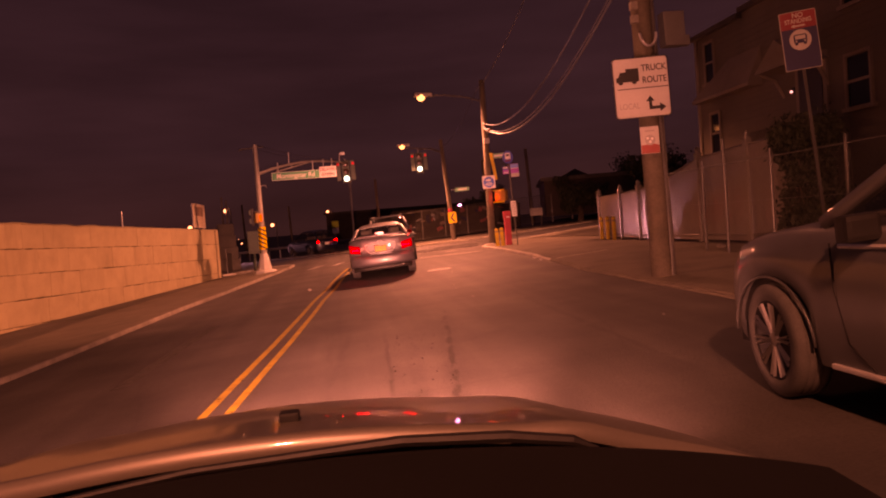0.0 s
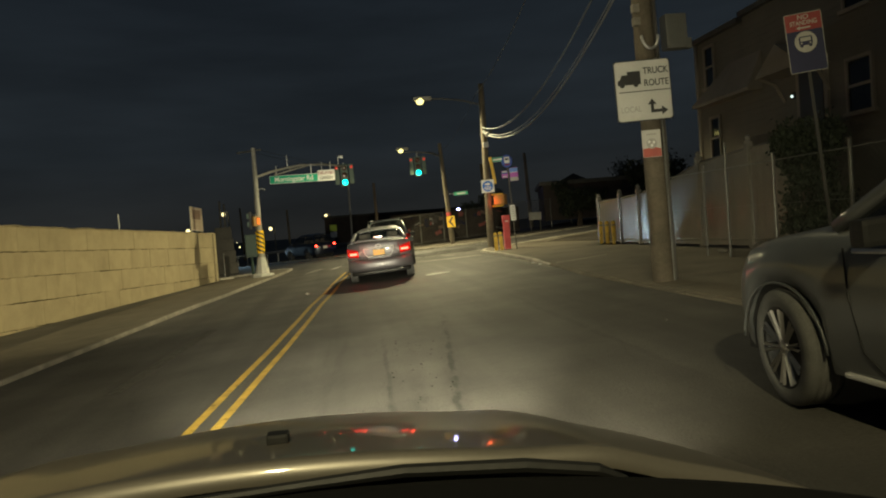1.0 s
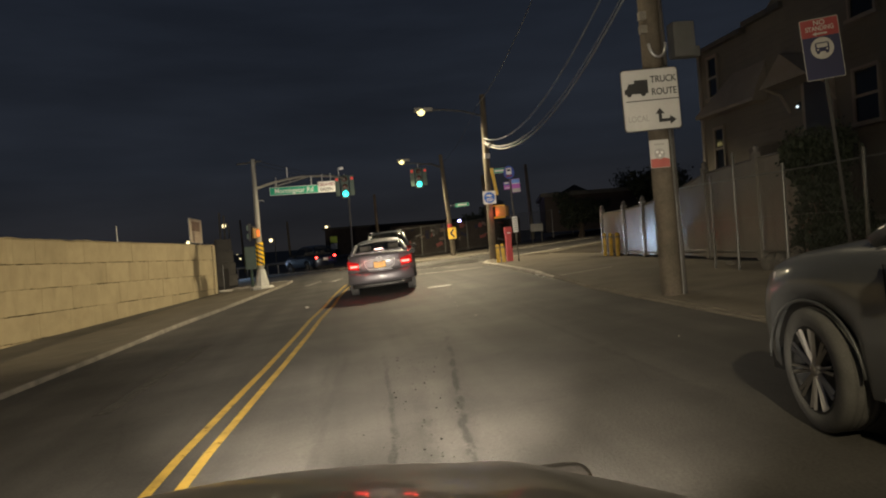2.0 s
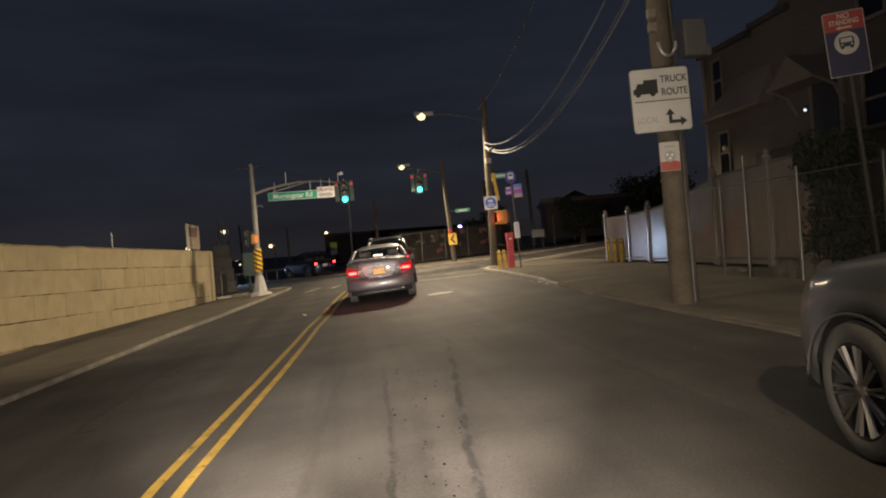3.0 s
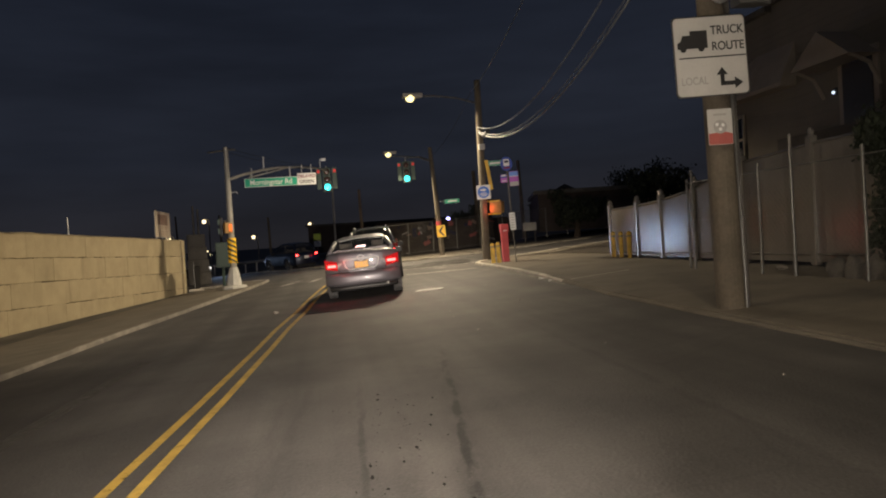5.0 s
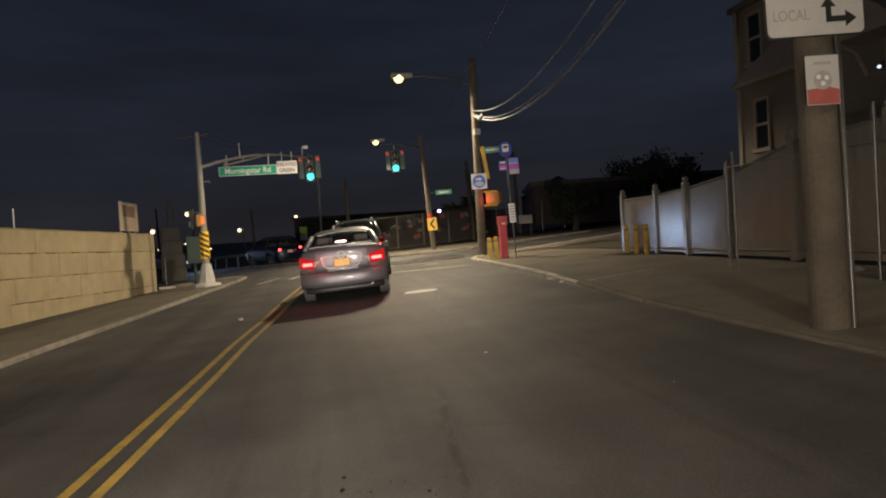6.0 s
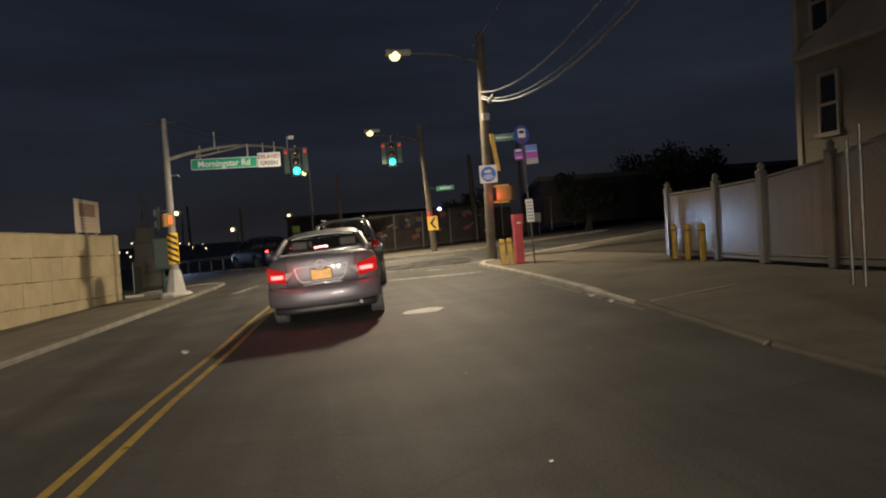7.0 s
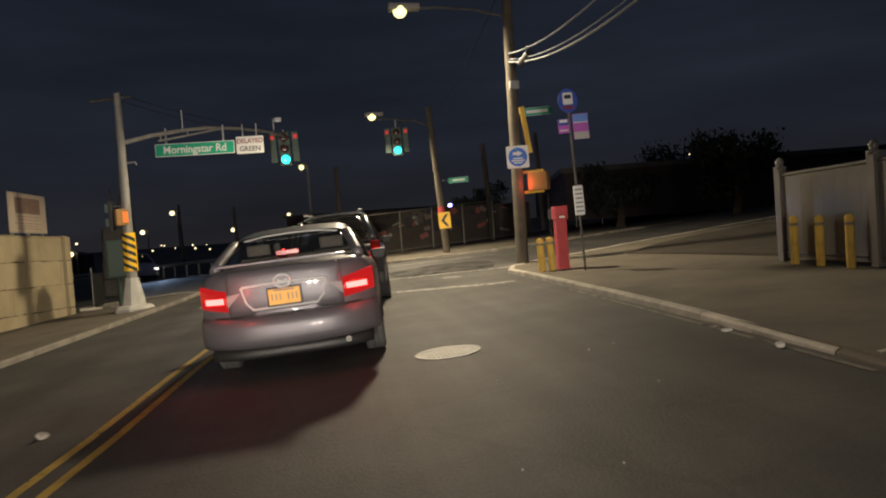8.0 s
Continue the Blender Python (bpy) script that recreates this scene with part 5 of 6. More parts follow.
# ---- house on the right, behind its fence ----
HX = 13.1
bm = bmesh.new()
slab_poly(bm, [(9.35, 6.0), (9.1, 23.4), (34, 27.5), (34, 6.0)], 1.6, lambda x, y: gz(x) + KH + 0.42)
tagged(finish("yard", bm, M_SOIL), "dark raised front yard soil", "yard", kind="structure")

ho = thing("house", pose(HX, 24.2, gz(HX)), "beige clapboard house with gabled porch and sash windows", "house")
bm = bmesh.new()
box(bm, (3.5, -10.45, 3.95), (7.0, 11.1, 7.9))
box(bm, (3.5, -3.9, 3.3), (6.96, 2.0, 6.6))
box(bm, (3.5, -1.45, 3.22), (7.0, 2.9, 6.44))
part("wall", bm, M_SIDING, ho)
bm = bmesh.new()
for k in range(38):
    z = 0.4 + 0.195 * k
    y0 = 0.01 if z < 6.3 else -4.9
    box(bm, (-0.006, (y0 - 16.01) / 2, z), (0.024, 16.01 + y0, 0.188), Matrix.Rotation(radians(-1.5), 3, "Y"))
    if z < 6.3:
        box(bm, (3.5, 0.006, z), (7.02, 0.024, 0.188), Matrix.Rotation(radians(-1.5), 3, "X"))
part("clapboard", bm, M_SIDING, ho)
for y, h in ((-0.06, 6.44), (-15.94, 7.9)):
    bm = bmesh.new()
    box(bm, (-0.03, y, h / 2), (0.1, 0.16, h))
    part("corner_board", bm, M_TRIM, ho)
bm = bmesh.new()
box(bm, (3.5, -10.5, 8.02), (7.5, 11.3, 0.24))
box(bm, (3.5, -3.92, 6.68), (7.3, 1.96, 0.16))
box(bm, (3.5, -1.4, 6.52), (7.4, 3.06, 0.16))
part("roof", bm, M_SHINGLE, ho)


def sash(y, z, w, h):
    bm = bmesh.new()
    for s in (-1, 1):
        box(bm, (-0.05, y + s * (w / 2 + 0.035), z), (0.1, 0.07, h + 0.14))
    box(bm, (-0.05, y, z + h / 2 + 0.035), (0.1, w, 0.07))
    box(bm, (-0.07, y, z - h / 2 - 0.05), (0.16, w + 0.3, 0.1))
    box(bm, (-0.045, y, z), (0.07, w, 0.07))
    f = part("window", bm, M_TRIM, ho)
    for s in (-1, 1):
        bm = bmesh.new()
        box(bm, (-0.03, y, z + s * h / 4), (0.03, w, h / 2 - 0.06))
        part("pane", bm, M_GLASS, f)


zz = -gz(HX)
sash(23.08 - 24.2, 3.74 + zz, 0.55, 1.35)
sash(23.25 - 24.2, 6.2 + zz, 0.55, 1.35)
sash(16.2 - 24.2, 4.15 + zz, 0.8, 1.3)
sash(13.2 - 24.2, 4.15 + zz, 0.8, 1.3)
sash(16.2 - 24.2, 6.7 + zz, 0.8, 1.2)
# bay wing roof and porch gable
bm = bmesh.new()
v = [bm.verts.new(p) for p in ((-0.5, -0.4, 4.95 + zz), (-0.5, -3.9, 4.95 + zz), (0.0, -3.9, 6.1 + zz), (0.0, -2.2, 6.1 + zz), (-0.5, -0.4, 4.85 + zz), (-0.5, -3.9, 4.85 + zz), (0.05, -3.9, 4.85 + zz), (0.05, -0.4, 4.85 + zz))]
for f in ((0, 1, 2, 3), (4, 5, 1, 0), (7, 6, 5, 4), (7, 4, 0, 3), (5, 6, 2, 1)):
    bm.faces.new([v[k] for k in f])
part("wing_roof", bm, M_TRIM, ho)
bm = bmesh.new()
py = 18.3 - 24.2
v = [bm.verts.new(p) for x in (-0.9, 0.0) for p in ((x, py + 1.05, 4.95 + zz), (x, py, 5.72 + zz), (x, py - 1.05, 4.95 + zz))]
for f in ((0, 1, 2), (5, 4, 3), (0, 3, 4, 1), (1, 4, 5, 2), (2, 5, 3, 0)):
    bm.faces.new([v[k] for k in f])
part("porch_gable", bm, M_TRIM, ho)
for s in (-1, 1):
    bm = bmesh.new()
    tube(bm, [(-0.02, py + s * 0.95, 4.25 + zz), (-0.3, py + s * 0.95, 4.75 + zz), (-0.8, py + s * 0.95, 4.96 + zz)], 0.05, 8)
    part("gable_bracket", bm, M_TRIM, ho)
bm = bmesh.new()
box(bm, (-0.6, py - 0.2, 1.65 + zz), (1.2, 2.9, 3.3))
part("stoop", bm, M_DARKCONC, ho)
bm = bmesh.new()
dy = 18.0 - 24.2
box(bm, (-0.03, dy, 4.0 + zz), (0.1, 1.3, 2.4))
f = part("door", bm, M_TRIM, ho)
bm = bmesh.new()
box(bm, (-0.06, dy, 3.95 + zz), (0.08, 0.98, 2.2))
part("leaf", bm, M_DOOR, f)
bm = bmesh.new()
v = [bm.verts.new(p) for p in ((-0.02, py + 2.0, 7.4 + zz), (-0.02, py, 8.6 + zz), (-0.02, py - 2.0, 7.4 + zz), (0.3, py + 2.0, 7.4 + zz), (0.3, py, 8.6 + zz), (0.3, py - 2.0, 7.4 + zz))]
for f in ((0, 1, 2), (5, 4, 3), (0, 3, 4, 1), (1, 4, 5, 2), (2, 5, 3, 0)):
    bm.faces.new([v[k] for k in f])
part("upper_gable", bm, M_SIDING, ho)

# porch lamp on the facade
pl = thing("wall_lamp", pose(13.06, 18.8, 4.34), "small bluish-white lamp beside the house door", "lamp")
bm = bmesh.new()
box(bm, (0, 0, 0.02), (0.05, 0.1, 0.2), bevel=0.01)
part("back_plate", bm, M_BLACK, pl)
bm = bmesh.new()
bmesh.ops.create_icosphere(bm, subdivisions=2, radius=0.04)
for v in bm.verts:
    v.co.x -= 0.07
part("lamp_glass", bm, G_PORCH, pl, smooth=True)

# white vinyl fence
FENCE = [(8.3, 22.1), (8.22, 20.15), (8.17, 18.72), (8.15, 17.1), (8.15, 15.3), (8.15, 13.3), (8.2, 11.4)]
FH = [1.27, 1.3, 1.36, 1.52, 1.88, 1.97, 2.0]
vf = thing("vinyl_fence", Matrix.Identity(4), "white vinyl privacy fence with capped posts", "fence")
for (x, y), h in zip(FENCE, FH):
    z = gz(x) + KH - 0.02
    bm = bmesh.new()
    box(bm, (x, y, z + (h + 0.12) / 2), (0.127, 0.127, h + 0.12), bevel=0.006)
    p = part("post", bm, M_VINYL, vf)
    bm = bmesh.new()
    lathe(bm, [(0.09, 0), (0.095, 0.03), (0.045, 0.05), (0.06, 0.09), (0.062, 0.12), (0.03, 0.17), (0.001, 0.18)], 14, "z")
    c = part("cap", bm, M_VINYL, p, smooth=True)
    c.location = (x, y, z + h + 0.12)
for ((x0, y0), h0), ((x1, y1), h1) in zip(zip(FENCE, FH), zip(FENCE[1:], FH[1:])):
    n = 8
    for k in range(n):
        t0, t1 = (k + 0.006) / n, (k + 0.994) / n
        bm = bmesh.new()
        pts = [(x0 + (x1 - x0) * t, y0 + (y1 - y0) * t, h0 + (h1 - h0) * t) for t in (t0, t1)]
        v = [bm.verts.new((x + o, y, gz(x) + KH + z)) for x, y, h in pts for o in (-0.012, 0.012) for z in (0.03, h)]
        for f in ((0, 1, 5, 4), (2, 6, 7, 3), (0, 2, 3, 1), (4, 5, 7, 6), (1, 3, 7, 5), (0, 4, 6, 2)):
            bm.faces.new([v[j] for j in f])
        part("panel_board", bm, M_VINYL, vf)
    for zf in (0.08, 1.0):
        bm = bmesh.new()
        tube(bm, [(x0, y0, gz(x0) + KH + max(0.08, h0 * zf)), (x1, y1, gz(x1) + KH + max(0.08, h1 * zf))], 0.035, 4)
        part("rail", bm, M_VINYL, vf)
for x, y in ((8.13, 21.62), (8.11, 21.06), (8.08, 20.46)):
    bollard(x, y, 0.64, 0.055, 0, "yellow steel bollard in front of the vinyl fence")

# chain-link fence in front of the yard
cl = thing("chain_link_fence", Matrix.Identity(4), "galvanised chain-link fence with steel pipe posts", "fence")
CL = [(7.2, 15.66, 1.7), (7.17, 15.42, 1.85), (7.15, 13.28, 1.75), (7.15, 12.45, 2.1), (7.15, 11.0, 1.75), (7.15, 9.2, 1.75), (7.15, 7.2, 1.75)]
for x, y, h in CL:
    bm = bmesh.new()
    cyl(bm, (x, y, gz(x) + KH - 0.04), (x, y, gz(x) + KH + h), 0.026, n=10)
    part("post", bm, M_DULLSTEEL, cl)
bm = bmesh.new()
tube(bm, [(x, y, gz(x) + KH + 1.62) for x, y, h in CL], 0.012, 8)
tube(bm, [(x, y, gz(x) + KH + 0.9) for x, y, h in CL], 0.004, 6)
part("rail", bm, M_DULLSTEEL, cl)
bm = bmesh.new()
for k in range(110):
    for s in (-1, 1):
        y0 = 7.2 + 0.1 * k
        y1 = y0 + s * 1.5
        if 7.2 <= y1 <= 15.6 and y0 <= 15.6:
            tube(bm, [(7.15, y0, gz(7.15) + KH + 0.05), (7.15, y1, gz(7.15) + KH + 1.6)], 0.0013, 3)
part("mesh", bm, M_DARKCONC, cl)


def leafy(name, m, label, size, count, mat, leaf=0.05, hollow=0.55, clipped=False):
    """An evergreen shrub: a short stem with limbs, and a crown of many small leaves round uneven clumps."""
    th = thing(name, m, label, "shrub")
    rx, ry, rz = size
    bm = bmesh.new()
    cyl(bm, (0, 0, 0), (0, 0, rz), 0.07, 0.04, 8)
    for k in range(7):
        a = random.uniform(0, 6.28)
        tube(bm, [(0, 0, rz * (0.3 + 0.1 * k)), (0.7 * rx * math.cos(a), 0.7 * ry * math.sin(a), rz * (0.6 + 0.15 * k))], [0.03, 0.012], 5)
    part("trunk", bm, M_BARK, th)
    clumps = []
    for k in range(46):
        d = Vector((random.gauss(0, 1), random.gauss(0, 1), random.gauss(0, 1))).normalized() * random.uniform(hollow, 0.95)
        clumps.append(Vector((d.x * rx, d.y * ry, rz + d.z * rz)))
    if clipped:
        # an upright column, and a cap that overhangs it
        clumps = []
        for k in range(90):
            u, a = math.sqrt(random.uniform(0.1, 0.85)), random.uniform(0, 6.28)
            z, r = (random.uniform(0.15, 1.55), 0.92) if k < 55 else (random.uniform(1.72, 2.12), 1.16)
            clumps.append(Vector((r * u * rx * math.cos(a), r * u * ry * math.sin(a), z * rz)))
    verts, faces = [], []
    for k in range(count):
        c = random.choice(clumps)
        p = c + Vector((random.gauss(0, 0.16 * rx), random.gauss(0, 0.16 * ry), random.gauss(0, 0.12 * rz)))
        q = Euler((random.uniform(0, 6.28), random.uniform(0, 6.28), random.uniform(0, 6.28))).to_matrix()
        s = leaf * random.uniform(0.6, 1.4)
        i = len(verts)
        verts += [tuple(p + q @ Vector(o)) for o in ((-s, 0, 0), (0, -s * 0.5, s * 0.1), (s, 0, 0), (0, s * 0.5, s * 0.1))]
        faces.append((i, i + 1, i + 2, i + 3))
    me = bpy.data.meshes.new("crown")
    me.from_pydata(verts, [], faces)
    me.materials.append(mat)
    ob = new("crown", me)
    ob.parent = th
    return th


leafy("topiary_bush", pose(7.8, 11.0, gz(7.8) + 0.06), "dark evergreen bush clipped to a column with a wider flat cap", (0.44, 0.44, 1.0), 7000, M_LEAF, leaf=0.05, hollow=0.3, clipped=True)
for k, (x, y) in enumerate(((7.72, 10.1), (7.72, 9.0), (7.74, 7.7), (7.76, 6.5))):
    leafy("hedge_bush", pose(x, y, gz(x) + KH - 0.02), "low dark hedge bush behind the chain-link fence", (0.27, 0.75, 0.5), 2600, M_LEAF, leaf=0.05, hollow=0.3)

# row of small pale garden stones
for k in range(8):
    y = 9.3 + 0.36 * k
    gs = thing("garden_stone", pose(7.36, y, gz(7.36) + KH - 0.07), "small pale weathered garden stone", "stone", "garden stones")
    bm = bmesh.new()
    bmesh.ops.create_icosphere(bm, subdivisions=2, radius=0.16)
    for v in bm.verts:
        v.co *= 1 + 0.3 * noise.noise(v.co * 7 + Vector((k * 3.1, 0, 0)))
        v.co.z = v.co.z * 1.4 + 0.12
    part("stone", bm, M_DARKCONC, gs)
tp = thing("trash_scrap", pose(7.3, 13.0, gz(7.3) + KH, 0, 0, 20), "pale crumpled paper scrap on the pavement", "litter")
bm = bmesh.new()
bmesh.ops.create_icosphere(bm, subdivisions=2, radius=0.09)
for v in bm.verts:
    v.co *= 1 + 0.5 * noise.noise(v.co * 9)
    v.co.z = v.co.z * 0.5 + 0.06
part("scrap", bm, M_KERB, tp)


def soft_gauss(sigma):
    return max(-1.5 * sigma, min(1.5 * sigma, random.gauss(0, sigma)))


def tree(x, y, h, spread, label, count=2600):
    th = thing("tree", pose(x, y, gz(x)), label, "tree", "dark trees")
    bm = bmesh.new()
    tube(bm, [(0, 0, 0), (0.1, 0, h * 0.3), (-0.05, 0.1, h * 0.6), (0.1, 0, h * 0.95)], [0.22, 0.17, 0.11, 0.03], 8)
    tips = []
    for k in range(14):
        a, z = random.uniform(0, 6.28), h * random.uniform(0.3, 0.85)
        r = spread * random.uniform(0.5, 1.0)
        tip = Vector((r * math.cos(a), r * math.sin(a), z + h * random.uniform(0.05, 0.2)))
        tube(bm, [(0, 0, z), (tip.x * 0.5, tip.y * 0.5, z + 0.35 * (tip.z - z)), tuple(tip)], [0.08, 0.05, 0.015], 5)
        tips.append(tip)
    part("trunk", bm, M_BARK, th)
    verts, faces = [], []
    for k in range(count):
        c = random.choice(tips) * random.uniform(0.75, 1.05)
        p = c + Vector((soft_gauss(spread * 0.2), soft_gauss(spread * 0.2), soft_gauss(h * 0.06)))
        q = Euler((random.uniform(0, 6.28), random.uniform(0, 6.28), random.uniform(0, 6.28))).to_matrix()
        s = random.uniform(0.07, 0.17)
        i = len(verts)
        verts += [tuple(p + q @ Vector(o)) for o in ((-s, 0, 0), (0, -s * 0.55, s * 0.1), (s, 0, 0), (0, s * 0.55, s * 0.1))]
        faces.append((i, i + 1, i + 2, i + 3))
    me = bpy.data.meshes.new("crown")
    me.from_pydata(verts, [], faces)
    me.materials.append(M_LEAF)
    ob = new("crown", me)
    ob.parent = th


tree(14.5, 42.0, 2.5, 1.5, "low dark bushy tree beyond the corner pavement")
tree(12.0, 58.0, 3.0, 1.6, "dark tree against the night sky")
tree(25.5, 56.0, 5.0, 2.4, "tall dark tree behind the flat-roofed building")
tree(18.3, 39.0, 3.3, 1.6, "dark bushy tree beyond the corner pavement")

# ---- overhead cables ----


def cable(a, b, sag, r, label, mat=None):
    bm = bmesh.new()
    a, b = Vector(a), Vector(b)
    pts = []
    for k in range(25):
        t = k / 24
        p = a.lerp(b, t)
        p.z -= 4 * sag * t * (1 - t)
        pts.append(p)
    tube(bm, pts, r, 6)
    return tagged(finish("overhead_cable", bm, mat or M_CABLE), label, "cable", "overhead cables")


cable((5.95, 28.3, 5.06), (4.9, 10.4, 5.52), 1.24, 0.019, "thick pale bundled cable sagging between poles")
cable((5.95, 28.3, 5.12), (4.9, 10.4, 5.6), 1.2, 0.011, "thin pale cable lashed along the bundle")
cable((5.95, 28.3, 5.25), (4.9, 10.4, 6.24), 1.17, 0.016, "pale overhead cable sagging between poles")
cable((5.8, 28.5, 6.6), (4.82, 10.4, 8.8), 0.7, 0.012, "thin pale service wire high between poles")
cable((5.8, 28.5, 6.6), (5.9, 39.4, 5.6), 0.3, 0.01, "thin wire over the junction", M_BLACK)
for h in (5.33, 5.16):
    cable((-3.45, 31.65, h), (0.35, 36.6, h - 0.45), 0.12, 0.008, "thin dark stay wire from the signal pole to its arm", M_BLACK)
th = thing("splice_case", pose(5.86, 26.8, 4.76, 0, 0, 0), "black cable splice case hanging on the bundle", "splice case")
bm = bmesh.new()
cyl(bm, (0, -0.35, 0.05), (0.02, 0.35, 0), 0.075, n=12)
part("case", bm, M_BLACK, th)


# ---- cars ----
def interp(rows, y):
    return float(np.interp(y, [r[0] for r in rows], [r[1] for r in rows]))


def wheel(parent, x, y, r, width, side, spokes=10, steer=0.0, rubber=None):
    bm = bmesh.new()
    w = width / 2
    prof = [(r * 0.66, w * 0.75), (r * 0.72, w * 0.98), (r * 0.9, w), (r * 0.975, w * 0.86), (r, w * 0.6)] + [(r - d, w * (c + e)) for c in (0.36, 0.0, -0.36) for e, d in ((0.07, 0), (0.05, 0.007), (-0.05, 0.007), (-0.07, 0))] + [(r, -w * 0.6), (r * 0.96, -w * 0.9), (r * 0.66, -w)]
    lathe(bm, prof, 40, "x", side)
    t = part("wheel", bm, rubber or M_RUBBER, parent, smooth=True)
    t.location, t.rotation_euler = (x, y, r), (0, 0, radians(steer))
    bm = bmesh.new()
    lathe(bm, [(r * 0.70, w * 0.9), (r * 0.67, w * 0.93), (r * 0.62, w * 0.8), (r * 0.6, w * 0.1), (r * 0.1, 0.0)], 40, "x", side)
    part("rim", bm, M_BLACK, t, smooth=True)
    bm = bmesh.new()
    for k in range(spokes):
        a = 2 * math.pi * (k + (0.22 if k % 2 else -0.22)) / spokes
        c, s = math.cos(a), math.sin(a)
        p0, p1 = r * 0.1, r * 0.66
        wd0, wd1 = r * 0.45 / spokes, r * 0.62 / spokes
        v = []
        for rad, wd, o in ((p0, wd0, w * 0.72), (p1, wd1, w * 0.88)):
            for sg, dx in ((-1, 0), (0, 0.016), (1, 0)):
                v.append(bm.verts.new((side * (o + dx), rad * c - sg * wd * s, rad * s + sg * wd * c)))
        bm.faces.new((v[0], v[1], v[4], v[3]))
        bm.faces.new((v[1], v[2], v[5], v[4]))
    part("spokes", bm, M_ALLOY, t)
    bm = bmesh.new()
    lathe(bm, [(r * 0.15, w * 0.66), (r * 0.14, w * 0.84), (0.001, w * 0.88)], 20, "x", side)
    part("hub_cap", bm, M_ALLOY, t, smooth=True)


def car_body(bm, L, W, spec, wheels, wr, n=150):
    """A shell lofted along the length; arches are left open above the wheels."""
    rows = []
    for i in range(n + 1):
        y = -L / 2 + L * i / n
        f = (y + L / 2) / L
        w = W / 2 * interp(spec["plan"], f)
        zt, zs, zb = interp(spec["top"], f), interp(spec["shoulder"], f), interp(spec["sill"], f)
        for wy in wheels:
            dd = wr * 1.13
            if abs(y - wy) < dd:
                zb = max(zb, wr + math.sqrt(dd * dd - (y - wy) ** 2) - 0.0)
        zb = min(zb, zs - 0.03)
        prof = [(w * 0.955, zb), (w * 0.985, zb + 0.25 * (zs - zb)), (w, zb + 0.55 * (zs - zb)), (w * 0.992, zb + 0.8 * (zs - zb)), (w * 0.965, zs),
                (w * 0.92, zs + 0.55 * (zt - zs)), (w * 0.8, zs + 0.82 * (zt - zs)), (w * 0.5, zs + 0.96 * (zt - zs)), (0, zt)]
        row = [bm.verts.new((x, y, z)) for x, z in prof] + [bm.verts.new((-x, y, z)) for x, z in prof[-2::-1]]
        rows.append(row)
    for a, b in zip(rows, rows[1:]):
        for k in range(len(a) - 1):
            bm.faces.new((a[k], a[k + 1], b[k + 1], b[k]))
    bm.faces.new(rows[0])
    bm.faces.new(rows[-1][::-1])


def cabin(bm, L, W, spec, n=40, inset=0.0):
    f0, f1 = spec["roof"][0][0], spec["roof"][-1][0]
    rows = []
    for i in range(n + 1):
        f = f0 + (f1 - f0) * i / n
        y = -L / 2 + L * f
        zr, zs = interp(spec["roof"], f) - inset, interp(spec["shoulder"], f) - 0.02
        wb = W / 2 * 0.93 * interp(spec["plan"], f) - inset
        hh = max(zr - zs, 0.01)
        full = hh / spec["cab_h"]
        wt = wb - 0.27 * min(1, full) * spec.get("tumble", 1.0)
        prof = [(wb, zs), (wb + (wt - wb) * 0.45, zs + 0.5 * hh), (wt + 0.02, zs + 0.86 * hh), (wt - 0.10, zs + 0.97 * hh), (wt * 0.5, zs + hh), (0, zs + hh * 1.005)]
        rows.append([bm.verts.new((x, y, z)) for x, z in prof] + [bm.verts.new((-x, y, z)) for x, z in prof[-2::-1]])
    for a, b in zip(rows, rows[1:]):
        for k in range(len(a) - 1):
            bm.faces.new((a[k], a[k + 1], b[k + 1], b[k]))
    return rows


SEDAN = {"plan": [(0, 0.30), (0.0063, 0.41), (0.0125, 0.58), (0.021, 0.69), (0.031, 0.78), (0.042, 0.84), (0.052, 0.89), (0.0625, 0.94), (0.08, 0.98), (0.12, 1.0), (0.3, 1.0), (0.7, 1.0), (0.88, 0.97), (0.96, 0.88), (1, 0.72)],
         "top": [(0, 0.98), (0.02, 1.09), (0.06, 1.13), (0.18, 1.12), (0.5, 1.0), (0.68, 1.02), (0.8, 0.97), (0.93, 0.86), (0.98, 0.74), (1, 0.62)],
         "shoulder": [(0, 0.86), (0.05, 0.93), (0.2, 0.95), (0.6, 0.92), (0.8, 0.86), (0.95, 0.7), (1, 0.55)],
         "sill": [(0, 0.42), (0.13, 0.42), (0.28, 0.4), (0.295, 0.22), (0.5, 0.19), (0.94, 0.2), (1, 0.24)],
         "roof": [(0.09, 1.1), (0.16, 1.25), (0.24, 1.4), (0.33, 1.465), (0.45, 1.48), (0.55, 1.45), (0.63, 1.27), (0.72, 1.0)], "cab_h": 0.54}
PARKSPEC_PLAN = [(0, 0.93), (0.04, 0.98), (0.2, 1.0), (0.84, 1.0), (0.9, 0.955), (0.94, 0.87), (0.97, 0.74), (1, 0.5)]
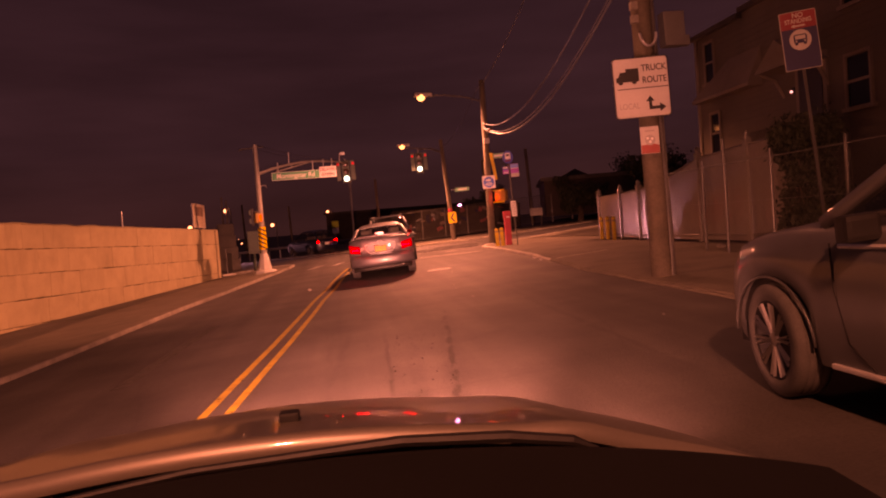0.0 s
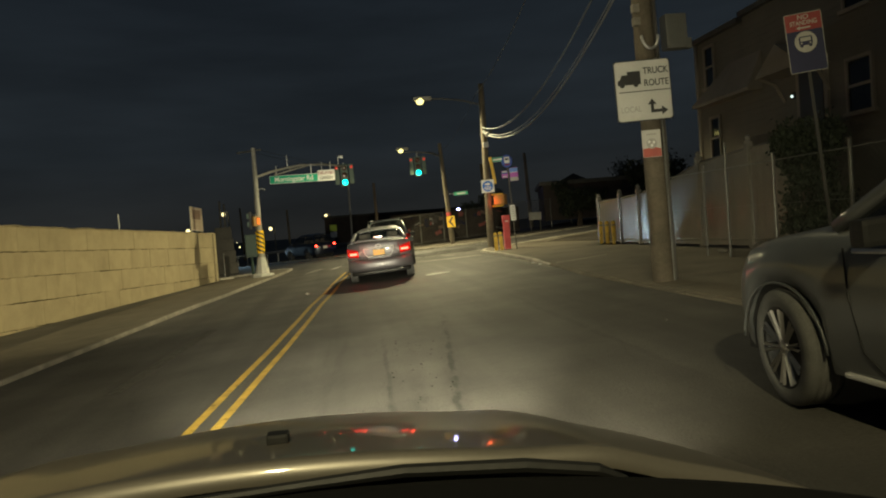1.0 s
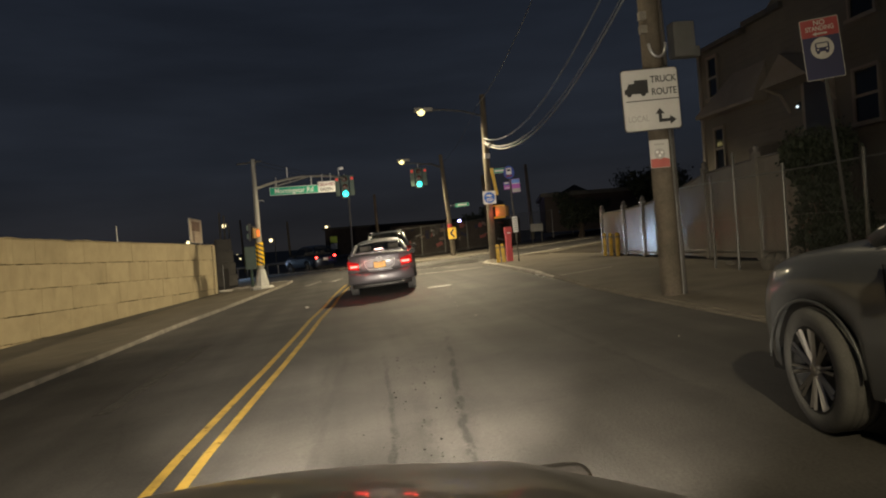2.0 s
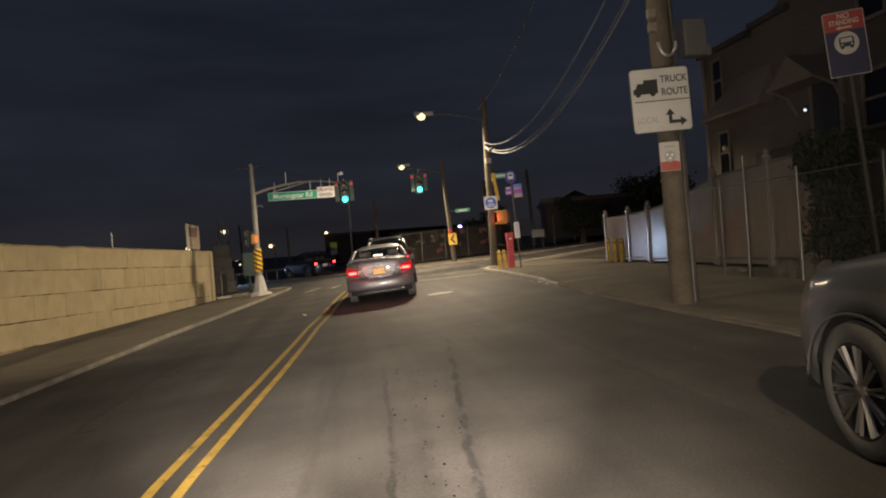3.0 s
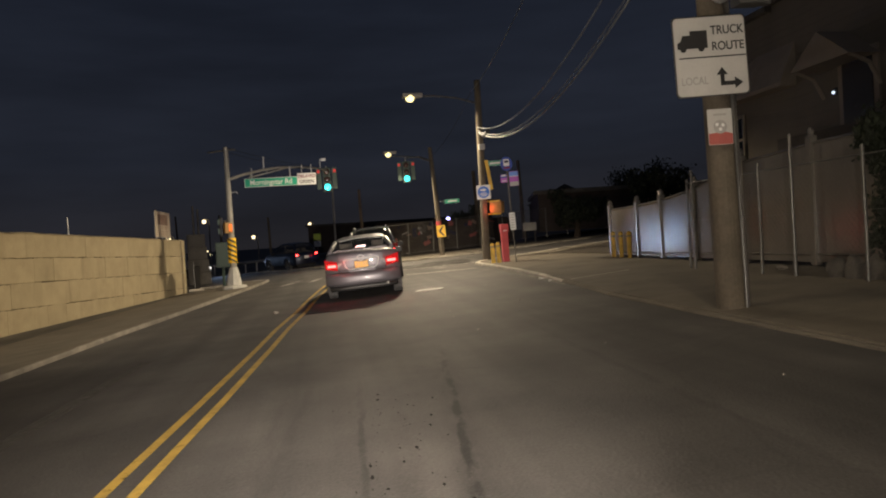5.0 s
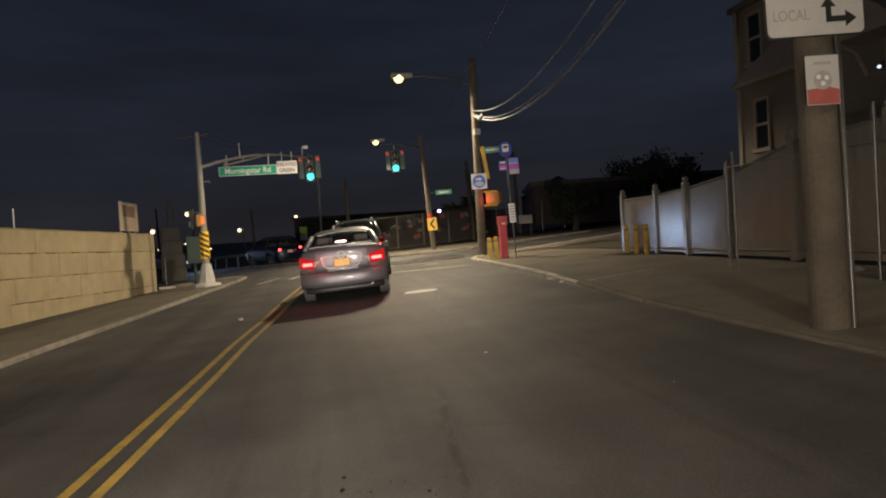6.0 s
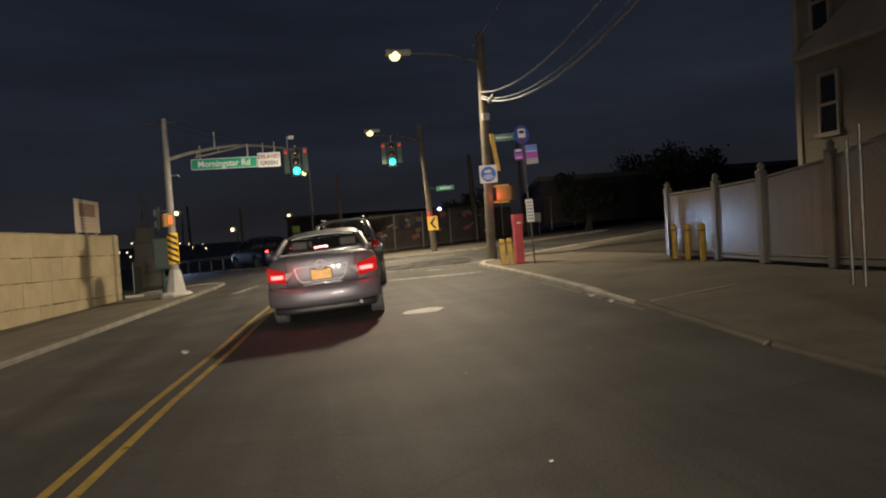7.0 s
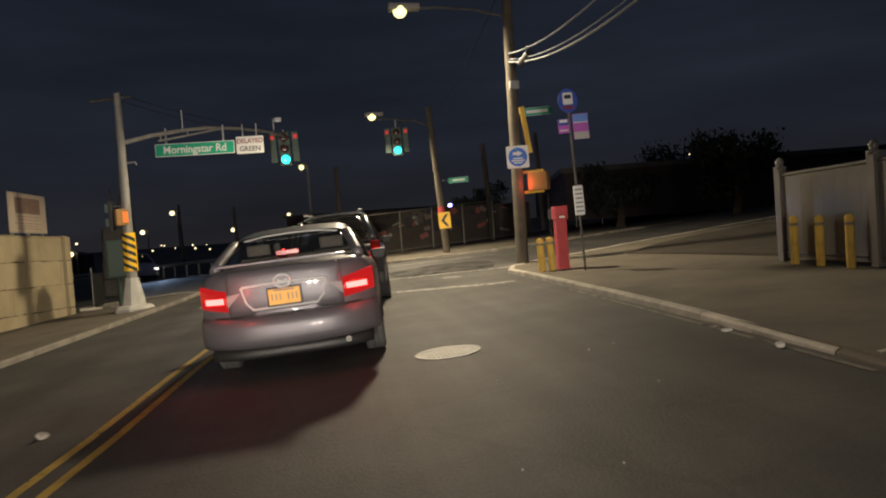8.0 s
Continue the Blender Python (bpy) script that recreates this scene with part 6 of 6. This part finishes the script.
SUVSPEC = {"plan": [(0, 0.93), (0.04, 0.98), (0.2, 1.0), (0.75, 1.0), (0.9, 0.97), (0.96, 0.9), (1, 0.74)],
           "top": [(0, 1.05), (0.03, 1.1), (0.3, 1.1), (0.66, 1.14), (0.76, 1.12), (0.9, 1.02), (0.96, 0.9), (1, 0.7)],
           "shoulder": [(0, 0.95), (0.2, 1.03), (0.66, 1.0), (0.85, 0.94), (0.95, 0.78), (1, 0.6)],
           "sill": [(0, 0.38), (0.06, 0.34), (0.5, 0.33), (0.94, 0.34), (1, 0.38)],
           "roof": [(0.01, 1.1), (0.05, 1.45), (0.12, 1.66), (0.3, 1.72), (0.48, 1.7), (0.58, 1.55), (0.72, 1.1)], "cab_h": 0.68}


def car(name, m, label, paint, L, W, spec, wr, wheels, group="", spokes=10, top=True, steer=0.0, rubber=None):
    th = thing(name, m, label, "car", group)
    bm = bmesh.new()
    car_body(bm, L, W, spec, wheels, wr)
    part("body", bm, paint, th, smooth=True)
    bm = bmesh.new()
    box(bm, (0, 0, 0.42), (W * 0.74, L * 0.95, 0.4))
    for wy in wheels:
        for s in (-1, 1):
            box(bm, (s * W * 0.36, wy, wr * 1.75), (W * 0.2, wr * 2.2, wr * 1.1))
    part("underbody", bm, M_BLACK, th)
    if top:
        bm = bmesh.new()
        cabin(bm, L, W, spec)
        part("glasshouse", bm, M_CARGLASS, th, "tinted window glass", smooth=True)
        f0, f1 = spec["roof"][0][0], spec["roof"][-1][0]
        deck = max(interp(spec["top"], f) for f in np.linspace(f0 + 0.03, f1 - 0.05, 12)) + 0.012
        ya, yb = -L / 2 + L * (f0 + 0.045), -L / 2 + L * (f1 - 0.06)
        bm = bmesh.new()
        box(bm, (0, (ya + yb) / 2, deck - 0.02), (W * 0.78, yb - ya, 0.03), bevel=0.01)
        part("interior_trim", bm, M_SEAT, th)
        for fy, xs in ((0.30, (-0.42, 0.42)), (0.52, (-0.38, 0.38))):
            for x in xs:
                bm = bmesh.new()
                box(bm, (x, ya + (yb - ya) * fy, deck + 0.11), (0.27, 0.1, 0.15), bevel=0.04)
                box(bm, (x, ya + (yb - ya) * fy, deck + 0.015), (0.42, 0.12, 0.06), bevel=0.02)
                part("headrest", bm, M_SEAT, th, smooth=True)
        # roof skin and pillars
        bm = bmesh.new()
        rr = spec["roof"]
        zmax = max(r[1] for r in rr)
        fs = [f for f in np.linspace(rr[0][0], rr[-1][0], 60) if interp(rr, f) > zmax - 0.09]
        rows = []
        for f in fs:
            y = -L / 2 + L * f
            zr, zs = interp(rr, f) + 0.012, interp(spec["shoulder"], f)
            wt = W / 2 * 0.93 - 0.27 * min(1, (zr - zs) / spec["cab_h"]) * spec.get("tumble", 1.0)
            pr = [(wt + 0.035, zr - 0.10), (wt + 0.0, zr - 0.035), (wt - 0.1, zr - 0.008), (wt * 0.5, zr + 0.006), (0, zr + 0.01)]
            rows.append([bm.verts.new((x, y, z)) for x, z in pr] + [bm.verts.new((-x, y, z)) for x, z in pr[-2::-1]])
        for a, b in zip(rows, rows[1:]):
            for k in range(len(a) - 1):
                bm.faces.new((a[k], a[k + 1], b[k + 1], b[k]))
        part("roof", bm, paint, th, smooth=True)

        def edge(f, u, s):
            y = -L / 2 + L * f
            zr, zs = interp(rr, f), interp(spec["shoulder"], f) - 0.02
            wb = W / 2 * 0.93 * interp(spec["plan"], f)
            wt = wb - 0.27 * min(1, (zr - zs) / spec["cab_h"]) * spec.get("tumble", 1.0)
            return (s * (wb + (wt - wb) * u), y, zs + u * 0.95 * (zr - zs))

        f_mid = 0.5 * (fs[0] + fs[-1])
        for s in (-1, 1):
            for f0, f1, r in ((rr[0][0] + 0.01, fs[0], 0.06), (rr[-1][0] - 0.005, fs[-1], 0.05)):
                bm = bmesh.new()
                tube(bm, [edge(f0 + (f1 - f0) * t, 0.93, s) for t in np.linspace(0.0, 1, 8)], r, 8)
                part("pillar", bm, paint, th, smooth=True)
            bm = bmesh.new()
            tube(bm, [edge(f_mid, u, s) for u in (0.05, 0.5, 0.95)], 0.035, 6)
            part("pillar", bm, M_BLACK, th)
            bm = bmesh.new()
            x, y, z = edge(rr[-1][0] - 0.1, 0.12, s)
            box(bm, (x + s * 0.12, y, z + 0.06), (0.2, 0.1, 0.14), bevel=0.03)
            part("mirror", bm, M_BLACK, th, "dark wing mirror")
    for wy in wheels:
        for s in (-1, 1):
            wheel(th, s * (W / 2 - 0.115), wy, wr, 0.225, s, spokes, steer if wy > 0 else 0.0, rubber)
    return th


def arch_trim(parent, W, wy, wr, mat):
    for s in (-1, 1):
        bm = bmesh.new()
        tube(bm, [(s * (W / 2 * 0.985), wy + wr * 1.12 * math.cos(a), wr + wr * 1.12 * math.sin(a)) for a in np.linspace(0.05, math.pi - 0.05, 24)], 0.009, 6)
        part("arch_trim", bm, mat, parent, smooth=True)


# lead sedan, tail lights on
LX, LY = 1.22, 19.4
SL, SW = 4.8, 1.82
lead = car("sedan", pose(LX, LY + SL / 2, gz(LX), 0, math.degrees(-math.atan(0.06)), -4.5), "silver grey sedan with lit red tail lights in the lane", M_SEDAN, SL, SW, SEDAN, 0.325, (-1.38, 1.4), "cars on the road")
R = -SL / 2


def rear_y(x):
    return R + 0.02 + 0.34 * (abs(x) / 0.9) ** 4


def wrapped(name, x0, x1, lo, hi, out, mat, parent, label="", nx=24, bulge=0.012):
    """A panel that follows the rounded tail of the car."""
    bm = bmesh.new()
    rows = []
    nz = 6
    for i in range(nx + 1):
        x = x0 + (x1 - x0) * i / nx
        zl, zh = lo(x), hi(x)
        row = []
        for j in range(nz + 1):
            t = j / nz
            edge = 1 - (2 * t - 1) ** 4
            row.append(bm.verts.new((x, rear_y(x) - out * (0.35 + 0.65 * edge) - bulge * edge, zl + (zh - zl) * t)))
        row.append(bm.verts.new((x, rear_y(x) + 0.06, zh)))
        row.insert(0, bm.verts.new((x, rear_y(x) + 0.06, zl)))
        rows.append(row)
    for a, b in zip(rows, rows[1:]):
        for k in range(len(a) - 1):
            bm.faces.new((a[k], a[k + 1], b[k + 1], b[k]))
    bm.faces.new(rows[0])
    bm.faces.new(rows[-1][::-1])
    return part(name, bm, mat, parent, label, True)


wrapped("boot_lid", -0.56, 0.56, lambda x: 0.645, lambda x: 1.09 - 0.05 * x * x, 0.03, M_SEDAN, lead)
wrapped("bumper", -0.89, 0.89, lambda x: 0.31 + 0.03 * abs(x), lambda x: 0.625 + 0.05 * max(0, abs(x) - 0.5), 0.075, M_SEDAN, lead, bulge=0.02)
wrapped("lower_bumper", -0.80, 0.80, lambda x: 0.215, lambda x: 0.325, 0.04, M_BLACK, lead)
wrapped("bumper_gap", -0.72, 0.72, lambda x: 0.62, lambda x: 0.65, 0.012, M_BLACK, lead)
for s in (-1, 1):
    a, b = sorted((s * 0.565, s * 0.87))
    t = wrapped("tail_lamp", a, b, lambda x: 0.70 + 0.14 * (abs(x) - 0.565), lambda x: 0.90 + 0.22 * (abs(x) - 0.565), 0.03, G_TAILRIM, lead, "glowing red tail lamp cluster")
    a, b = sorted((s * 0.60, s * 0.80))
    wrapped("lit_lens", a, b, lambda x: 0.775, lambda x: 0.85, 0.045, G_TAIL, t, "bright red light")
    a, b = sorted((s * 0.43, s * 0.56))
    wrapped("reverse_lens", a, b, lambda x: 0.86 - 1.1 * (abs(x) - 0.43), lambda x: 0.88 + 0.12 * (abs(x) - 0.43), 0.036, M_REFLECT, t, "clear reverse lens")
bm = bmesh.new()
tube(bm, [(-0.40, R - 0.028, 0.925), (-0.2, R - 0.034, 0.935), (0.2, R - 0.034, 0.935), (0.40, R - 0.028, 0.925)], 0.017, 8)
part("chrome_garnish", bm, M_CHROME, lead, "chrome strip over the plate")
bm = bmesh.new()
tube(bm, [(-0.41, R - 0.024, 0.925), (-0.37, R - 0.026, 0.77), (-0.31, R - 0.03, 0.70), (0.31, R - 0.03, 0.70), (0.37, R - 0.026, 0.77), (0.41, R - 0.024, 0.925)], 0.013, 6)
part("recess_edge", bm, M_CHROME, lead)
bm = bmesh.new()
box(bm, (0, R - 0.025, 0.80), (0.34, 0.03, 0.19), bevel=0.006)
part("plate_frame", bm, M_BLACK, lead)
bm = bmesh.new()
box(bm, (0, R - 0.045, 0.80), (0.305, 0.012, 0.152), bevel=0.004)
pp = part("number_plate", bm, M_PLATE, lead, "orange-yellow number plate")
bm = bmesh.new()
for k in range(7):
    if k != 3:
        box(bm, (-0.117 + 0.039 * k, R - 0.053, 0.797), (0.012, 0.004, 0.066))
box(bm, (0, R - 0.053, 0.862), (0.2, 0.004, 0.016))
part("plate_bars", bm, M_TEXTBROWN, pp)
bm = bmesh.new()
tube(bm, [(0.08 * math.cos(a), R - 0.05, 0.95 + 0.06 * math.sin(a)) for a in np.linspace(0, 2 * math.pi, 25)], 0.013, 6)
tube(bm, [(-0.05, R - 0.05, 0.965), (0.0, R - 0.055, 0.94), (0.05, R - 0.05, 0.965)], 0.012, 6)
part("emblem", bm, M_CHROME, lead)
bm = bmesh.new()
box(bm, (0, R + 0.13, 1.145), (1.25, 0.16, 0.025), bevel=0.01)
part("spoiler", bm, M_SEDAN, lead)
bm = bmesh.new()
box(bm, (0, R + 0.62, 1.21), (0.24, 0.03, 0.05), bevel=0.006)
part("third_light", bm, G_TAILSOFT, lead, "dim red light behind the rear glass")
bm = bmesh.new()
tube(bm, [(0.56, R - 0.06, 0.30), (0.56, R + 0.2, 0.31)], 0.03, 14)
part("exhaust", bm, M_IRON, lead)
bm = bmesh.new()
tube(bm, [(-0.52, R + 1.13, 1.375), (-0.3, R + 1.11, 1.405), (0, R + 1.10, 1.415), (0.3, R + 1.11, 1.405), (0.52, R + 1.13, 1.375)], 0.008, 6)
part("roof_edge", bm, M_CHROME, lead)
lamp("tail_glow", "POINT", (LX - 0.74, LY - 0.22, 0.84), 2.6, (1.0, 0.05, 0.03), size=0.06)
lamp("tail_glow", "POINT", (LX + 0.66, LY - 0.12, 0.93), 2.6, (1.0, 0.05, 0.03), size=0.06)

# dark car waiting ahead of the sedan
ahead = car("estate_car", pose(1.85, 27.4, gz(1.85), 0, math.degrees(-math.atan(0.06)), -5), "dark tall car with red tail lights ahead of the sedan", M_SUV, 4.5, 1.82, SUVSPEC, 0.34, (-1.3, 1.35), "cars on the road")
for s in (-1, 1):
    bm = bmesh.new()
    box(bm, (s * 0.74, -2.22, 0.98), (0.18, 0.1, 0.3), bevel=0.03)
    t = part("tail_lamp", bm, M_REDLENS, ahead, "red tail lamp")
    bm = bmesh.new()
    box(bm, (s * 0.74, -2.275, 0.92), (0.12, 0.02, 0.11), bevel=0.008)
    part("lit_lens", bm, G_TAIL, t)
    bm = bmesh.new()
    tube(bm, [(s * 0.52, -1.55, 1.74), (s * 0.52, 0.1, 1.765)], 0.016, 6)
    part("roof_rail", bm, M_STEEL, ahead)
bm = bmesh.new()
box(bm, (0, -2.25, 0.46), (1.7, 0.14, 0.24), bevel=0.05)
part("bumper", bm, M_BLACK, ahead)

# parked dark car beside the kerb
PW, PL = 1.86, 4.7
PX, FY = 2.66 + PW / 2, 4.16
parked = car("parked_car", pose(PX, FY - 1.48, gz(PX), 0, math.degrees(-math.atan(0.06)), 0), "dark charcoal car with alloy wheels parked beside the kerb", M_PARKED, PL, PW, {**SUVSPEC, "plan": PARKSPEC_PLAN, "sill": [(0, 0.36), (0.06, 0.30), (0.5, 0.25), (0.94, 0.31), (1, 0.36)]}, 0.365, (-1.32, 1.48), "cars on the road", 20, steer=-9.0, rubber=M_TYRELIT)
arch_trim(parked, PW, 1.48, 0.365, M_PARKED)
arch_trim(parked, PW, -1.32, 0.365, M_PARKED)
for s in (-1, 1):
    bm = bmesh.new()
    box(bm, (s * (PW / 2 - 0.16), PL / 2 - 0.30, 0.84), (0.2, 0.42, 0.17), bevel=0.05)
    for v in bm.verts:
        v.co.x -= s * 0.8 * max(0, v.co.y - (PL / 2 - 0.5))
    part("headlamp", bm, M_REFLECT, parked, "clear unlit headlamp", smooth=True)
bm = bmesh.new()
pts = [(-PW / 2 * 0.985, 0.86, 1.0), (-PW / 2 * 1.0, 0.84, 0.75), (-PW / 2 * 0.985, 0.78, 0.45), (-PW / 2 * 0.965, 0.62, 0.32)]
tube(bm, pts, 0.006, 5)
part("door_seam", bm, M_BLACK, parked)
bm = bmesh.new()
tube(bm, [(-PW / 2 * 0.97, 0.8, 0.985), (-PW / 2 * 0.97, -1.9, 1.01)], 0.014, 6)
part("belt_trim", bm, M_CHROME, parked)
bm = bmesh.new()
for y in (0.1, -0.85):
    box(bm, (-PW / 2 - 0.005, y, 0.88), (0.04, 0.2, 0.03), bevel=0.01)
part("handle", bm, M_PARKED, parked)
bm = bmesh.new()
box(bm, (-PW / 2 * 0.97, 0.0, 0.30), (0.03, 1.9, 0.03), bevel=0.01)
part("sill_trim", bm, M_CHROME, parked, "thin bright sill strip")

# dark blue car turning off at the junction
blue = car("hatchback", pose(-2.2, 50.0, gz(-2.2), 0, math.degrees(-math.atan(0.06)), 32), "dark navy hatchback with red tail lights turning at the junction", M_BLUECAR, 4.3, 1.78, SUVSPEC, 0.33, (-1.2, 1.3), "cars on the road")
for s in (-1, 1):
    bm = bmesh.new()
    box(bm, (s * 0.7, -2.14, 0.95), (0.2, 0.1, 0.16), bevel=0.02)
    t = part("tail_lamp", bm, M_REDLENS, blue, "red tail lamp")
    bm = bmesh.new()
    box(bm, (s * 0.7, -2.20, 0.95), (0.13, 0.02, 0.09))
    part("lit_lens", bm, G_TAIL, t)
bm = bmesh.new()
box(bm, (0, -2.16, 0.8), (0.32, 0.04, 0.17))
part("number_plate", bm, M_SIGNWHITE, blue)

# white car, set down the hill where its headlights mirror in the vinyl fence
white_paint = material("white_car_paint", (0.62, 0.62, 0.62), 0.3, vary=0.05, scale=4, fine=120, bump=0.0, coat=0.6)
wc = car("hatchback", pose(-9.9, 58.6, gz(-9.9), 0, math.degrees(-math.atan(0.06)), -154), "white hatchback with lit headlights coming up the hill", white_paint, 4.2, 1.78, SUVSPEC, 0.33, (-1.2, 1.3), "cars on the road")
for s in (-1, 1):
    bm = bmesh.new()
    box(bm, (s * 0.62, 1.98, 0.78), (0.24, 0.14, 0.11), bevel=0.03)
    part("headlamp", bm, G_HEAD, wc, "lit headlamp")
    # Bluish spots added at the headlamps, aimed to put a reflection on the fence
    lamp("oncoming_beam", "SPOT", (-8.95 + s * 0.55, 56.6 + s * 0.27, 0.16), 520, (0.50, 0.68, 1.0), (8.2, 20.0, 1.0), 0.12, 34, 0.9)


# ---- the car that carries the camera: open view over its bonnet ----
own = thing("camera_car", pose(-0.14, 0.08, gz(-0.14), 0, 0, 0), "grey-beige car front with glossy bonnet, wiper and black dashboard", "car", "cars on the road")


def bonnet_z(x, y):
    """Bonnet height above the road: crowned across, falling away to the front."""
    d = y - 1.05
    return 1.125 - 0.17 * x * x - 0.03 * abs(x / 0.9) ** 4 - 0.10 * d - 0.10 * d * d - 0.1 * max(0, y - 1.9) ** 2 + 0.012 * math.exp(-((abs(x) - 0.5) / 0.08) ** 2)


bm = bmesh.new()
NX, NY = 48, 40
rows = [[bm.verts.new((x, y, bonnet_z(x, y))) for x in np.linspace(-0.84, 0.84, NX)] for y in np.linspace(1.04, 2.3, NY)]
for a, b in zip(rows, rows[1:]):
    for k in range(NX - 1):
        bm.faces.new((a[k], a[k + 1], b[k + 1], b[k]))
for row in (rows[0], rows[-1]):
    low = [bm.verts.new((v.co.x, v.co.y, v.co.z - 0.03)) for v in row]
    for k in range(NX - 1):
        bm.faces.new((row[k], row[k + 1], low[k + 1], low[k]))
part("bonnet", bm, M_HOOD, own, smooth=True)
for s in (-1, 1):
    bm = bmesh.new()
    ys = np.linspace(0.6, 2.42, 46)
    ra = []
    for y in ys:
        zt = bonnet_z(0.85, max(1.0, y)) - 0.004
        zb = 0.22
        if abs(y - 1.62) < 0.38:
            zb = 0.325 + math.sqrt(0.38**2 - (y - 1.62) ** 2)
        zb = min(zb, zt - 0.06)
        out = 0.9 - 0.22 * max(0, y - 2.0) ** 1.5
        ra.append([bm.verts.new((s * x, y, z)) for x, z in ((0.846, zt), (out - 0.01, zt - 0.05), (out, 0.5 * (zt + zb)), (out - 0.02, zb))])
    for a, b in zip(ra, ra[1:]):
        for k in range(3):
            bm.faces.new((a[k], a[k + 1], b[k + 1], b[k]))
    part("wing", bm, M_HOOD, own, smooth=True)
    wheel(own, s * 0.78, 1.62, 0.325, 0.22, s)
    bm = bmesh.new()
    box(bm, (s * 0.62, 2.3, 0.68), (0.36, 0.1, 0.16), bevel=0.03)
    h = part("headlamp", bm, M_REFLECT, own, "lit headlamp")
bm = bmesh.new()
box(bm, (0, 2.36, 0.5), (1.66, 0.14, 0.5), bevel=0.05)
part("bumper", bm, M_HOOD, own)
bm = bmesh.new()
box(bm, (0, 1.35, 0.42), (1.3, 1.9, 0.3))
part("underbody", bm, M_BLACK, own)
bm = bmesh.new()
rows = []
for y, dz in ((0.5, -0.03), (0.8, -0.008), (0.92, 0.0), (0.95, -0.006), (0.955, -0.1)):
    rows.append([bm.verts.new((x, y, 1.118 - 0.16 * (x - 0.05) ** 2 + dz)) for x in np.linspace(-0.86, 0.86, 30)])
for a, b in zip(rows, rows[1:]):
    for k in range(29):
        bm.faces.new((a[k], a[k + 1], b[k + 1], b[k]))
part("dashboard", bm, M_DASH, own, "matt black dashboard and cowl")
# roof and sides, out of view behind and above the eye; the roof is added to shade the dashboard
bm = bmesh.new()
rows = []
for y, z, w in ((-1.9, 1.36, 0.6), (-1.5, 1.5, 0.62), (-0.9, 1.56, 0.64), (-0.25, 1.56, 0.64), (0.08, 1.545, 0.62)):
    rows.append([bm.verts.new((x, y, z - 0.1 * (x / 0.64) ** 4 + dz)) for dz in (0.0, 0.05) for x in np.linspace(-w, w, 12)])
for a, b in zip(rows, rows[1:]):
    for k in range(23):
        if k != 11:
            bm.faces.new((a[k], a[k + 1], b[k + 1], b[k]))
part("roof", bm, M_HOOD, own)
for s in (-1, 1):
    bm = bmesh.new()
    tube(bm, [(s * 0.62, -0.35, 1.5), (s * 0.76, -0.38, 1.2), (s * 0.86, -0.4, 0.9)], 0.035, 8)
    tube(bm, [(s * 0.6, -1.7, 1.42), (s * 0.84, -2.0, 0.9)], 0.05, 8)
    part("roof_pillar", bm, M_BLACK, own)
    bm = bmesh.new()
    box(bm, (s * 0.86, -0.65, 0.6), (0.06, 2.5, 0.68), bevel=0.02)
    part("side_panel", bm, M_HOOD, own)
bm = bmesh.new()
box(bm, (0, -1.95, 0.62), (1.66, 0.08, 0.7), bevel=0.03)
part("tail_panel", bm, M_HOOD, own)
bm = bmesh.new()
tube(bm, [(x, 0.955, 1.118 - 0.16 * (x - 0.05) ** 2 + z) for x, z in ((-0.45, -0.004), (-0.1, 0.0), (0.08, 0.002), (0.2, 0.008), (0.36, 0.008), (0.46, 0.002), (0.5, -0.01))], [0.004, 0.006, 0.007, 0.009, 0.010, 0.009, 0.004], 8)
part("wiper", bm, M_BLACK, own)
bm = bmesh.new()
box(bm, (0.02, 1.2, bonnet_z(0.0, 1.2) + 0.008), (0.035, 0.03, 0.018), bevel=0.005)
part("washer_nozzle", bm, M_BLACK, own)

# unseen street lamp added behind the start of the walk, to carry the light there
bl2 = thing("street_lamp", pose(-6.1, -7.0, gz(-6.1) + KH, 0, 0, 180), "tall grey street lamp added out of view behind the start", "street lamp", "street lamps")
bm = bmesh.new()
tube(bm, [(0, 0, -0.1), (0, 0, 8.0), (-0.8, 0, 8.45), (-5.6, 0, 8.75)], [0.11, 0.07, 0.05, 0.035], 10)
part("pole", bm, M_POLEPAINT, bl2)
bm = bmesh.new()
box(bm, (-5.8, 0, 8.78), (0.6, 0.24, 0.1), bevel=0.03)
part("housing", bm, M_POLEPAINT, bl2)

# pale filled joint across the pavement
bm = bmesh.new()
rows = []
for k in range(21):
    f = k / 20
    x, y = 5.06 + 1.4 * f, 16.6 + 0.3 * f
    w = 0.022 + 0.012 * noise.noise(Vector((f * 9, 2, 0)))
    rows.append([bm.verts.new((x, y + o, kerb_top(x, y + o) - 0.012 + h)) for o, h in ((-w, 0.0), (-w * 0.7, 0.005), (w * 0.7, 0.005), (w, 0.0))])
for a, b in zip(rows, rows[1:]):
    for k in range(3):
        bm.faces.new((a[k], b[k], b[k + 1], a[k + 1]))
bmesh.ops.recalc_face_normals(bm, faces=bm.faces)
tagged(finish("pavement_joint", bm, M_KERBPALE), "pale filled joint across the concrete pavement", "joint", kind="structure")
